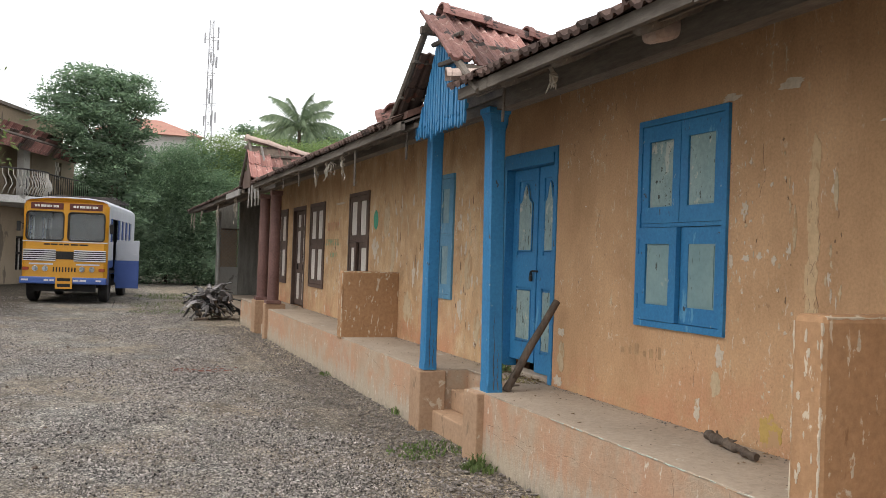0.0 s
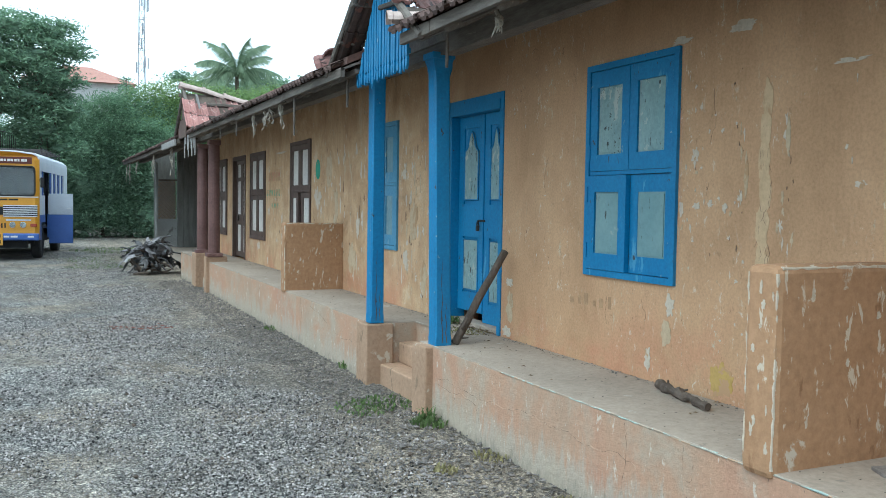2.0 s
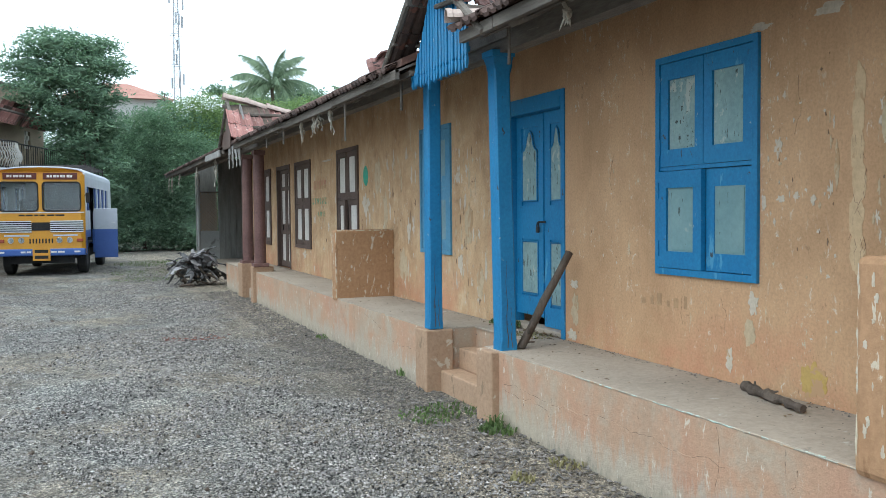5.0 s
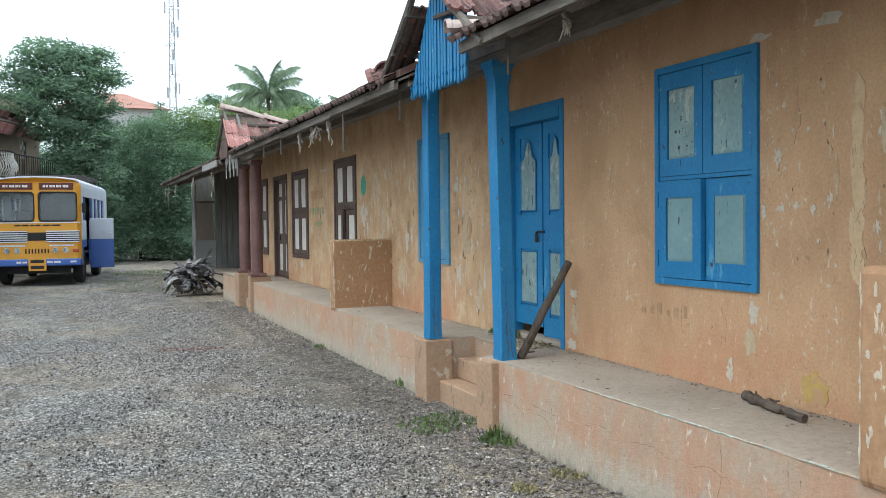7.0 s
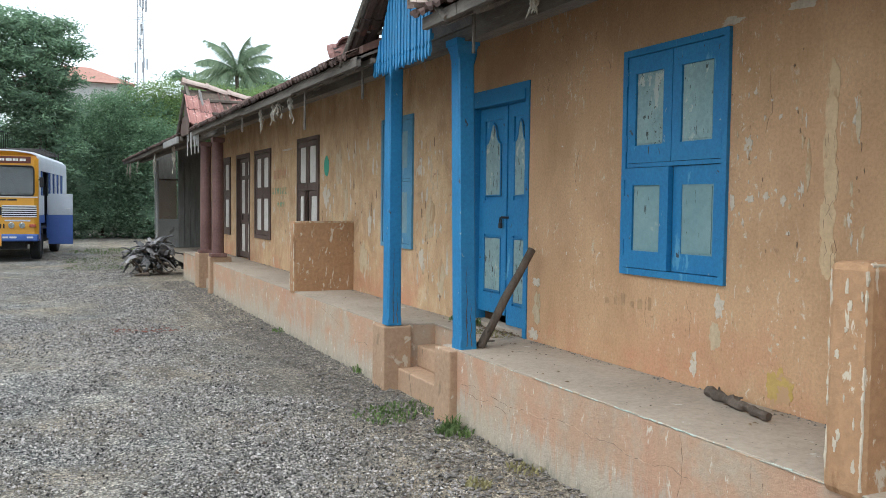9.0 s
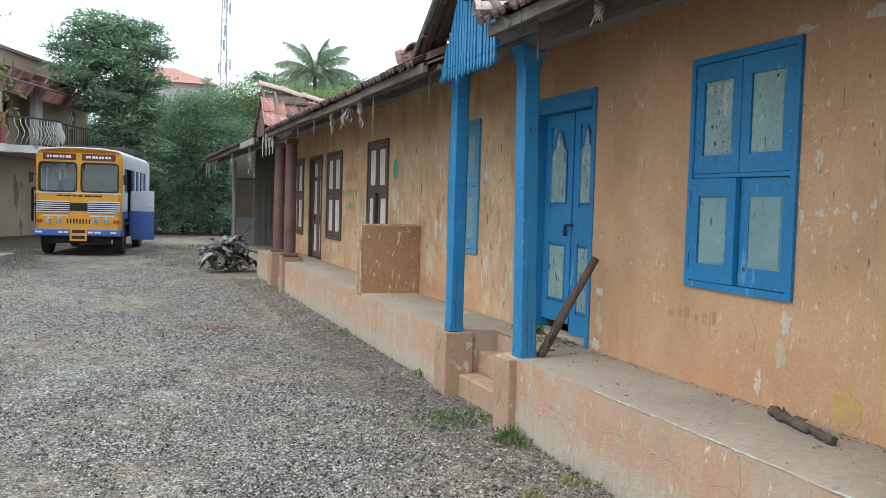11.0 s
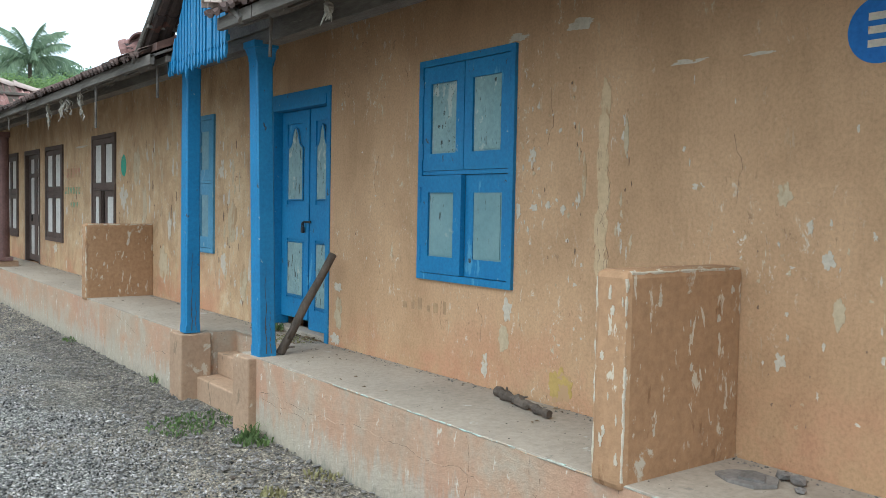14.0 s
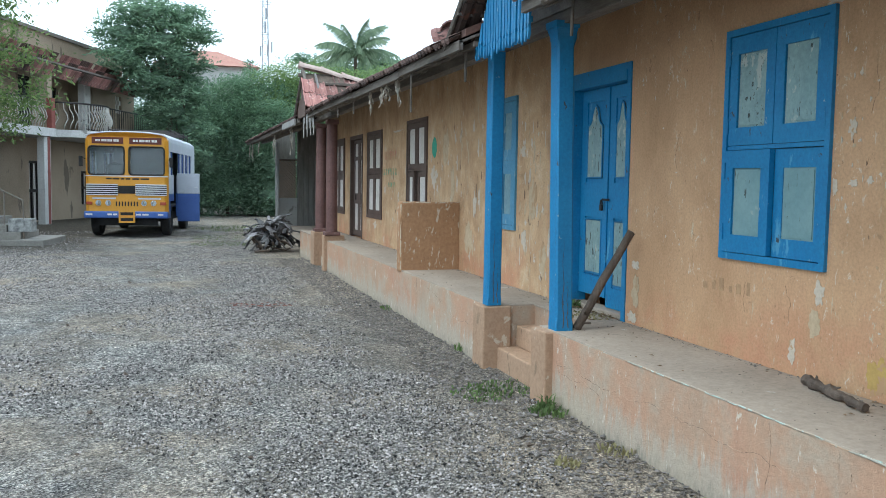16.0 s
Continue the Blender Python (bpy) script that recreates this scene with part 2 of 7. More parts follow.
def plinth_plaster():
    """Pinkish ochre wash over cement, worn to pale lime and green-grey damp above the ground."""
    m = bpy.data.materials.new("plinth_plaster")
    m.use_nodes = True
    nt = m.node_tree
    bsdf = nt.nodes["Principled BSDF"]
    tc = nt.nodes.new("ShaderNodeTexCoord").outputs["Object"]
    col = ramp(nt, noise_tex(nt, tc, 1.3, 6, 0.6, 0.4), [(0.32, (0.4, 0.285, 0.2)), (0.5, (0.465, 0.295, 0.195)), (0.68, (0.45, 0.255, 0.17))])
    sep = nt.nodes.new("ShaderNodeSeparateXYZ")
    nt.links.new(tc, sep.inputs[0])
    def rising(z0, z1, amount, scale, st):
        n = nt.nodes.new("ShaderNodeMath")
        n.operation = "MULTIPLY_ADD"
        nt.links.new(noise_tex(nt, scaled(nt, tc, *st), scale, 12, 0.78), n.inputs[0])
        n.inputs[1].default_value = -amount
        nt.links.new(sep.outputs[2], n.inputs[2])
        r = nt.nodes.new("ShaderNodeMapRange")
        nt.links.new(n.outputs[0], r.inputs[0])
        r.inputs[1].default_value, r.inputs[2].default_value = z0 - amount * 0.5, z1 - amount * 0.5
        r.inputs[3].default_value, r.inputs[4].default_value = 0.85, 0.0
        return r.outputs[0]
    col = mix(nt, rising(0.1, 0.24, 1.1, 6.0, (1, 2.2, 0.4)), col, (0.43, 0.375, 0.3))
    col = mix(nt, rising(-0.02, 0.06, 0.6, 9.0, (1, 2, 0.5)), col, (0.26, 0.24, 0.19))
    col = mix(nt, ramp(nt, noise_tex(nt, scaled(nt, tc, 1, 0.8, 0.8), 3.0, 8, 0.68, 0.4), [(0.47, (0, 0, 0)), (0.64, (0.85, 0.85, 0.85))]), col, (0.425, 0.36, 0.275))
    for pc, lo, ps, st in (((0.6, 0.54, 0.44), 0.6, 11.0, (1, 1.6, 0.6)), ((0.2, 0.15, 0.11), 0.64, 12.0, (1, 2.2, 0.4)), ((0.16, 0.12, 0.09), 0.65, 26.0, UP)):
        col = mix(nt, ramp(nt, noise_tex(nt, scaled(nt, tc, *st), ps, 12, 0.74, 0.4), [(lo, (0, 0, 0)), (lo + 0.02, (0.85, 0.85, 0.85))]), col, pc)
    col = mix(nt, 0.32, col, ramp(nt, noise_tex(nt, tc, 50, 7, 0.75), [(0.3, (0.5, 0.5, 0.5)), (0.62, (1.15, 1.15, 1.15))]), "MULTIPLY")
    nt.links.new(col, bsdf.inputs["Base Color"])
    bsdf.inputs["Roughness"].default_value = 0.92
    bsdf.inputs["Specular IOR Level"].default_value = 0.2
    bp = nt.nodes.new("ShaderNodeBump")
    bp.inputs["Strength"].default_value, bp.inputs["Distance"].default_value = 0.6, 0.012
    nt.links.new(noise_tex(nt, tc, 30, 10, 0.72), bp.inputs["Height"])
    nt.links.new(bp.outputs[0], bsdf.inputs["Normal"])
    return m


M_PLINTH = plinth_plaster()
M_PIER = surf("ochre_pier_plaster", (0.32, 0.205, 0.13), (0.41, 0.275, 0.18), 1.6, 28, 0.9, 0.5, 0.01,
              peels=(((0.5, 0.42, 0.32), 0.34, 7.0, (1, 1, 0.6)), ((0.24, 0.17, 0.11), 0.34, 5.0, (1, 1, 0.5))))
M_PARTITION = surf("stained_ochre_plaster", (0.33, 0.185, 0.095), (0.43, 0.255, 0.14), 1.4, 26, 0.85, 0.5, 0.012,
                   peels=(((0.58, 0.49, 0.37), 0.41, 16.0, (1.2, 1.2, 0.45)), ((0.26, 0.14, 0.07), 0.38, 4.0, (1, 1, 0.35)), ((0.55, 0.48, 0.38), 0.28, 5.0, (1, 1, 0.6))))
M_FLOOR = surf("worn_cement", (0.3, 0.247, 0.195), (0.395, 0.33, 0.262), 1.6, 30, 0.9, 0.45, 0.008,
               peels=(((0.26, 0.22, 0.18), 0.3, 6.0, UP), ((0.46, 0.42, 0.36), 0.24, 5.0, UP), ((0.16, 0.13, 0.1), 0.22, 30.0, UP)))
M_BLUE = surf("blue_paint", (0.02, 0.16, 0.35), (0.032, 0.205, 0.41), 2.5, 40, 0.5, 0.3, 0.005, peels=(((0.1, 0.3, 0.47), 0.34, 6.0, (1, 1, 0.4)), ((0.05, 0.06, 0.07), 0.27, 20.0, (1, 1, 0.5)), ((0.3, 0.38, 0.4), 0.2, 24.0, (1, 1, 0.6))), spec=0.4)
M_PANEL = surf("flaking_grey_paint", (0.2, 0.31, 0.31), (0.29, 0.4, 0.39), 3.0, 30, 0.6, 0.5, 0.006,
               peels=(((0.46, 0.5, 0.45), 0.44, 8.0, (1, 1, 0.6)), ((0.06, 0.075, 0.07), 0.35, 26.0, (1, 1.6, 0.5))))
M_DOORPANEL = surf("badly_flaking_paint", (0.19, 0.28, 0.28), (0.28, 0.37, 0.35), 3.0, 30, 0.6, 0.6, 0.008,
                   peels=(((0.44, 0.46, 0.4), 0.48, 9.0, (1, 1, 0.6)), ((0.06, 0.07, 0.065), 0.46, 15.0, (1, 1.8, 0.45))))
M_BROWN = surf("brown_paint", (0.085, 0.056, 0.045), (0.14, 0.098, 0.08), 3.0, 40, 0.6, 0.3, 0.004, peels=(((0.2, 0.15, 0.12), 0.25, 12.0, UP),))
M_CREAM = surf("dirty_cream_paint", (0.56, 0.52, 0.47), (0.68, 0.64, 0.59), 4.0, 40, 0.7, 0.3, 0.004, peels=(((0.3, 0.26, 0.22), 0.3, 14.0, (1, 1, 0.5)),))
M_COLUMN = surf("maroon_paint", (0.115, 0.062, 0.056), (0.19, 0.105, 0.093), 3.0, 30, 0.55, 0.3, 0.005, peels=(((0.5, 0.45, 0.33), 0.3, 5.0, (1, 1, 0.35)),))
M_WOOD = surf("weathered_wood", (0.095, 0.08, 0.066), (0.2, 0.175, 0.15), 3.0, 20, 0.9, 0.6, 0.012, stretch=(3, 0.5, 3), peels=(((0.27, 0.24, 0.2), 0.3, 5.0, (3, 0.4, 3)),))
M_DARKWOOD = surf("dark_soffit_boards", (0.12, 0.105, 0.092), (0.24, 0.21, 0.185), 2.0, 20, 0.95, 0.5, 0.01, stretch=(1, 3, 3))
M_BARK = surf("dead_branch", (0.06, 0.045, 0.036), (0.16, 0.125, 0.098), 5.0, 45, 0.9, 0.8, 0.015, stretch=(1, 1, 0.3))
M_TILE = surf("clay_tile", (0.17, 0.095, 0.086), (0.35, 0.2, 0.175), 4.0, 30, 0.85, 0.5, 0.008, per_piece=0.65,
              peels=(((0.06, 0.05, 0.048), 0.5, 4.0, (1, 3, 1)), ((0.4, 0.29, 0.25), 0.3, 6.0, UP)))
M_REDTILE = surf("red_clay_tile", (0.24, 0.12, 0.105), (0.36, 0.195, 0.17), 4.0, 30, 0.85, 0.5, 0.008, per_piece=0.4,
                 peels=(((0.08, 0.06, 0.055), 0.4, 4.0, (1, 3, 1)), ((0.46, 0.33, 0.29), 0.3, 6.0, UP)))
M_FASCIA = surf("blackened_eave_wood", (0.055, 0.047, 0.04), (0.12, 0.104, 0.09), 3.0, 20, 0.9, 0.6, 0.012, stretch=(3, 0.5, 3), peels=(((0.22, 0.2, 0.17), 0.28, 5.0, (3, 0.4, 3)),))
M_EAVETILE = surf("aged_eave_tile", (0.06, 0.045, 0.04), (0.13, 0.085, 0.07), 4.0, 30, 0.9, 0.5, 0.008, per_piece=0.5, peels=(((0.2, 0.09, 0.065), 0.4, 5.0, UP),))
M_TILEROOF = surf("mossy_clay_roof", (0.1, 0.07, 0.06), (0.24, 0.12, 0.09), 2.0, 20, 0.9, 0.6, 0.02)


# ---- mesh helpers ----
def finish(name, bm, material, smooth=False):
    me = bpy.data.meshes.new(name)
    bmesh.ops.recalc_face_normals(bm, faces=bm.faces[:])
    bm.to_mesh(me)
    bm.free()
    for mm in (material if isinstance(material, (list, tuple)) else [material]):
        me.materials.append(mm)
    if smooth:
        for p in me.polygons:
            p.use_smooth = True
    return me


def part(name, bm, material, parent=None, label="", smooth=False):
    ob = new(name, finish(name, bm, material, smooth))
    if parent is not None:
        ob.parent = parent
    return tagged(ob, label)


def thing(name, label, category, loc=(0, 0, 0), rz=0.0, group="", kind=""):
    ob = new(name)
    ob.matrix_basis = pose(*loc, 0, 0, rz)
    return tagged(ob, label, category, group, kind)


def box(bm, x0, x1, y0, y1, z0, z1, bevel=0.0, m=None):
    vs = [bm.verts.new((x, y, z)) for x in (x0, x1) for y in (y0, y1) for z in (z0, z1)]
    fs = [bm.faces.new([vs[i] for i in q]) for q in ((0, 1, 3, 2), (4, 6, 7, 5), (0, 4, 5, 1), (2, 3, 7, 6), (0, 2, 6, 4), (1, 5, 7, 3))]
    if m is not None:
        bmesh.ops.transform(bm, matrix=m, verts=vs)
    if bevel:
        bmesh.ops.bevel(bm, geom=list({e for f in fs for e in f.edges}), offset=bevel, segments=2, affect="EDGES", profile=0.5)
    return vs


def boxes(*specs, bevel=0.0):
    bm = bmesh.new()
    for s in specs:
        b2 = bmesh.new()
        box(b2, *s, bevel=bevel)
        tmp = bpy.data.meshes.new("t")
        b2.to_mesh(tmp)
        b2.free()
        bm.from_mesh(tmp)
        bpy.data.meshes.remove(tmp)
    return bm


def tube(bm, pts, radii, sides=8, cap=True):
    """A tapering tube along points."""
    rings = []
    pts = [Vector(p) for p in pts]
    for i, p in enumerate(pts):
        d = (pts[min(i + 1, len(pts) - 1)] - pts[max(i - 1, 0)]).normalized()
        u = d.orthogonal().normalized() if i == 0 else (u - d * u.dot(d)).normalized()
        w = d.cross(u)
        r = radii[i] if isinstance(radii, (list, tuple)) else radii
        rings.append([bm.verts.new(p + (u * math.cos(a) + w * math.sin(a)) * r) for a in (2 * math.pi * k / sides for k in range(sides))])
    for a, b in zip(rings, rings[1:]):
        for k in range(sides):
            bm.faces.new((a[k], a[(k + 1) % sides], b[(k + 1) % sides], b[k]))
    if cap:
        bm.faces.new(rings[0][::-1])
        bm.faces.new(rings[-1])
    return rings


def prism(bm, outline, axis, a, b):
    """An outline of 2D points swept along an axis from a to b. axis x: points are (y, z); y: (x, z); z: (x, y)."""
    def at(p, v):
        return {"x": (v, p[0], p[1]), "y": (p[0], v, p[1]), "z": (p[0], p[1], v)}[axis]
    lo = [bm.verts.new(at(p, a)) for p in outline]
    hi = [bm.verts.new(at(p, b)) for p in outline]
    n = len(outline)
    bm.faces.new(lo[::-1])
    bm.faces.new(hi)
    for i in range(n):
        bm.faces.new((lo[i], lo[(i + 1) % n], hi[(i + 1) % n], hi[i]))


def slab_with_openings(bm, x0, x1, ys, zs, holes):
    """A wall across x0..x1 cut at ys and zs; holes: (y0, y1, z0, z1) left open."""
    for y0, y1 in zip(ys, ys[1:]):
        for z0, z1 in zip(zs, zs[1:]):
            ym, zm = (y0 + y1) / 2, (z0 + z1) / 2
            if not any(a < ym < b and c < zm < d for a, b, c, d in holes):
                box(bm, x0, x1, y0, y1, z0, z1)
    bmesh.ops.remove_doubles(bm, verts=bm.verts[:], dist=1e-5)


# ---- the place: x towards the house, y along it, z up ----
WX, PX, FZ = 3.25, 2.55, 0.508

# ground: one sheet, slightly uneven near the walk
gb = bmesh.new()
gx = [-400, -120, -40] + [x * 0.5 for x in range(-32, 9)] + [10, 40, 120, 400]
gy = [-300, -60, -15] + [y * 0.5 for y in range(-12, 82)] + [45, 60, 90, 160, 500]
grid = [[gb.verts.new((x, y, 0.022 * noise.noise((x * 0.6, y * 0.6, 0)) * (1 if -16 < x < 2.2 else 0.3) - 0.01)) for y in gy] for x in gx]
for i in range(len(gx) - 1):
    for j in range(len(gy) - 1):
        gb.faces.new((grid[i][j], grid[i + 1][j], grid[i + 1][j + 1], grid[i][j + 1]))
ground = part("ground", gb, M_GRAVEL, smooth=True)
tagged(ground, "grey gravel chippings trodden into bare brown earth", "ground", kind="structure")

# front wall with its openings
HOLES = [(5.97, 6.93, FZ, 2.43), (3.93, 4.76, 1.14, 2.44), (8.2, 8.96, 1.12, 2.36), (11.34, 12.3, 1.0, 2.37),
         (13.94, 14.96, 0.97, 2.34), (15.45, 16.51, FZ, 2.35), (17.12, 18.2, 0.94, 2.34)]
ys = sorted({-6.0, 19.2, *(h[0] for h in HOLES), *(h[1] for h in HOLES)})
zs = sorted({-0.1, 3.25, *(h[2] for h in HOLES), *(h[3] for h in HOLES)})
wb = bmesh.new()
slab_with_openings(wb, WX, WX + 0.3, ys, zs, HOLES)
wall = tagged(part("wall_front", wb, M_WALL), "ochre plastered house wall, stained, cracked and flaking", "wall", kind="structure")
tagged(part("wall_back", boxes((WX + 5.0, WX + 5.2, -6.0, 27.9, -0.1, 3.2)), M_WALL), "plain back wall of the old house", "wall", kind="structure")
tagged(part("wall_south", boxes((WX, WX + 5.0, -6.2, -6.0, -0.1, 3.2)), M_WALL), "plain end wall of the old house", "wall", kind="structure")
tagged(part("wall_inner", boxes((WX + 0.3, WX + 5.0, 18.9, 19.2, -0.1, 3.2)), M_WALL), "plain cross wall of the old house", "wall", kind="structure")

# verandah plinth: main run, notch for the steps, far run, far steps
pl = boxes((PX, WX, -6.0, 5.95, -0.1, FZ), (2.97, WX, 5.95, 7.0, -0.1, FZ), (PX, WX, 7.0, 15.2, -0.1, FZ), (2.95, WX, 15.2, 16.1, -0.1, FZ), (PX, WX, 16.1, 18.3, -0.1, FZ))
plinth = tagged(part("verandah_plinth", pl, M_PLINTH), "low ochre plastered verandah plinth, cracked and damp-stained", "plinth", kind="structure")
fl = boxes((PX + 0.003, WX, -6.0, 5.95, FZ - 0.004, FZ + 0.012), (2.958, WX, 5.95, 7.0, FZ - 0.004, FZ + 0.012), (PX + 0.003, WX, 7.0, 15.2, FZ - 0.004, FZ + 0.012),
           (2.94, WX, 15.2, 16.1, FZ - 0.004, FZ + 0.012), (PX - 0.012, WX, 16.1, 18.3, FZ - 0.004, FZ + 0.012), bevel=0.004)
tagged(part("verandah_floor", fl, M_FLOOR), "worn grey cement verandah floor, dusty", "floor", kind="structure")
ob = part("verandah_steps", boxes((2.62, 2.97, 5.955, 6.995, -0.1, 0.165), (2.8, 2.97, 5.955, 6.995, 0.165, 0.345), bevel=0.012), M_PIER)
tagged(ob, "two ochre cement steps up to the blue door", "steps", kind="structure")
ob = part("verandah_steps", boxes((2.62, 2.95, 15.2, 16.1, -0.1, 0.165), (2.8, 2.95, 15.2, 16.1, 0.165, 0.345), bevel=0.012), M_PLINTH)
tagged(ob, "two ochre cement steps up to the brown door", "steps", kind="structure")
for name, y0, y1, z1, lab in (("plinth_pier", 5.70, 5.957, FZ + 0.004, "short ochre pier beside the verandah steps"), ("plinth_pier", 6.96, 7.23, FZ + 0.004, "short ochre pier under a blue post"),
                              ("plinth_pier", 15.0, 15.207, FZ + 0.1, "short ochre pier under a maroon column"), ("plinth_pier", 16.092, 16.5, FZ + 0.1, "short ochre pier under a maroon column")):
    ob = part(name, boxes((PX - 0.06, PX + (0.19 if y0 < 8 else 0.3), y0, y1, -0.1, z1), bevel=0.012), M_PIER)
    tagged(ob, lab, "pier", group="piers of the verandah", kind="structure")


def partition(y0, y1, z1):
    bm = boxes((PX - 0.02, WX + 0.02, y0, y1, FZ - 0.02, z1), bevel=0.03)
    return tagged(part("partition_wall", bm, M_PARTITION, smooth=False), "waist-high ochre partition wall across the verandah, chipped paint", "low wall", group="verandah partitions", kind="structure")


partition(2.43, 2.60, 1.335)
partition(9.93, 10.1, 1.315)

# roof: soffit boards, rafters, wall plate, fascia, tile sheet
EX, EZ, RX, RZ = 2.2, 2.66, 5.8, 4.3   # eave and ridge lines
SL = (RZ - EZ) / (RX - EX)


def roof_z(x):
    return EZ + (x - EX) * SL


RUNS = ((EX, -6.6, 5.56, 0.06), (2.56, 5.56, 6.84, 0.04), (EX, 6.84, 14.95, 0.0), (2.56, 14.95, 16.15, 0.0), (EX, 16.15, 27.6, 0.0))
rb = bmesh.new()
for e, y0, y1, dz in RUNS:
    prism(rb, [(e, roof_z(e) - 0.02 + dz), (RX, RZ - 0.02), (RX, RZ + 0.0), (e, roof_z(e) + dz)], "y", y0, y1)
soffit = tagged(part("roof_boarding", rb, M_DARKWOOD), "dark weathered boards under the tiled roof", "roof", kind="structure")
rb = bmesh.new()
for e, y0, y1, dz in RUNS:
    prism(rb, [(e + 0.05, roof_z(e) + 0.04 + dz), (RX, RZ + 0.02), (RX, RZ + 0.08), (e + 0.05, roof_z(e) + 0.1 + dz)], "y", y0, y1)
prism(rb, [(RX, RZ), (RX + 3.6, EZ), (RX + 3.6, EZ + 0.08), (RX, RZ + 0.08)], "y", -6.6, 27.6)
roof = tagged(part("roof_main", rb, M_TILEROOF), "long low clay-tiled roof, dark with age", "roof", kind="structure")

# ---- posts, columns, doors, windows ----
def blue_post(loc, lean, capital):
    """A square wooden post, chamfered, with a stepped capital."""
    t = thing("verandah_post", "blue-painted square wooden verandah post, scuffed at the foot", "post", loc, group="blue verandah posts")
    bm = bmesh.new()
    h, w = (2.055, 0.066) if capital else (2.1, 0.062)
    rings = []
    for z, s in ((0, 1.0), (0.05, 1.0), (0.08, 0.98), (1.2, 0.96), (h - 0.12, 0.95), (h, 0.95)):
        k = w * s
        c = 0.2 if 0.08 <= z <= h - 0.12 else 0.1
        dx, dy = lean[0] * z / h, lean[1] * z / h
        pts = []
        for a, b in ((1, 1), (-1, 1), (-1, -1), (1, -1)):
            pts += [(a * k, b * k * (1 - c)), (a * k * (1 - c), b * k)] if a * b > 0 else [(a * k * (1 - c), b * k), (a * k, b * k * (1 - c))]
        rings.append([bm.verts.new((x + dx, y + dy, z)) for x, y in pts])
    for a, b in zip(rings, rings[1:]):
        for i in range(8):
            bm.faces.new((a[i], a[(i + 1) % 8], b[(i + 1) % 8], b[i]))
    bm.faces.new(rings[-1])
    bm.faces.new(rings[0][::-1])
    part("shaft", bm, M_BLUE, t)
    # drying splits that run up from the foot
    for i, (u, top) in enumerate(((-0.012, 0.62), (0.022, 0.3))):
        sp = bmesh.new()
        tube(sp, [(u + 0.006 * math.sin(q * 1.9 + i) + lean[0] * q / 28, -w * 0.985 + lean[1] * top * q / 8 / h, 0.02 + top * q / 8) for q in range(9)], [0.0035 * (1 - 0.1 * q) for q in range(9)], 5)
        part("split", sp, M_BARK, t)
    if capital:
        x, y = lean
        cp = bmesh.new()
        rings = []
        for z, k in ((h - 0.05, 0.063), (h - 0.02, 0.065), (h, 0.07), (h + 0.02, 0.077), (h + 0.035, 0.08), (h + 0.037, 0.088), (h + 0.08, 0.09)):
            rings.append([cp.verts.new((x + i * k, y + j * k, z)) for i, j in ((1, 1), (-1, 1), (-1, -1), (1, -1))])
        for u, v in zip(rings, rings[1:]):
            for i in range(4):
                cp.faces.new((u[i], u[(i + 1) % 4], v[(i + 1) % 4], v[i]))
        cp.faces.new(rings[0])
        cp.faces.new(rings[-1])
        part("capital", cp, M_BLUE, t)
        b2 = bmesh.new()
        prism(b2, [(x + 0.055, h - 0.22), (x + 0.065, h - 0.2), (x + 0.075, h - 0.1), (x + 0.1, h - 0.02), (x + 0.1, h + 0.03), (x + 0.055, h + 0.03)], "y", y - 0.02, y + 0.02)
        part("bracket", b2, M_BLUE, t)
    return t


blue_post((2.625, 5.745, FZ + 0.012), (-0.015, 0.055), True)
blue_post((2.59, 7.035, FZ + 0.012), (0.0, 0.0), False)


def round_column(loc):
    t = thing("verandah_column", "round maroon-painted verandah column on a plastered pier", "column", loc, group="maroon columns")
    bm = bmesh.new()
    tube(bm, [(0, 0, z) for z in (0, 0.5, 1.0, 1.5, 1.95)], [0.1, 0.1, 0.098, 0.095, 0.09], 20)
    part("shaft", bm, M_COLUMN, t, smooth=False)
    part("base", boxes((-0.13, 0.13, -0.13, 0.13, 0, 0.06), bevel=0.01), M_COLUMN, t)
    part("capital", boxes((-0.1, 0.1, -0.1, 0.1, 1.9, 1.98), bevel=0.01), M_COLUMN, t)
    return t


round_column((2.64, 15.1, FZ + 0.1))
round_column((2.64, 16.25, FZ + 0.1))


def frame_piece(bm, y0, y1, z0, z1, w, x0, x1, sill=True):
    """A frame round an opening, of width w."""
    for s in ((x0, x1, y0, y0 + w, z0, z1), (x0, x1, y1 - w, y1, z0, z1), (x0, x1, y0 + w, y1 - w, z1 - w, z1)) + (((x0, x1, y0 + w, y1 - w, z0, z0 + w),) if sill else ()):
        box(bm, *s)


def leaf(parent, y0, y1, z0, z1, x, stile, colour, panel_colour, rails, name="shutter", thick=0.035, recess=0.014):
    """A framed leaf in the plane x (its outer face), with panels let in between the rails."""
    bm = bmesh.new()
    box(bm, x, x + thick, y0, y0 + stile, z0, z1)
    box(bm, x, x + thick, y1 - stile, y1, z0, z1)
    for a, b in rails:
        box(bm, x, x + thick, y0 + stile, y1 - stile, a, b)
    lf = part(name, bm, colour, parent)
    for (a0, a1), (b0, b1) in zip(rails, rails[1:]):
        bm = bmesh.new()
        g = 0.012
        box(bm, x + recess, x + thick - 0.006, y0 + stile, y1 - stile, a1, b0)
        box(bm, x + recess - 0.005, x + recess, y0 + stile + g, y1 - stile - g, a1 + g, b0 - g)
        part("panel", bm, panel_colour, lf)
    return lf


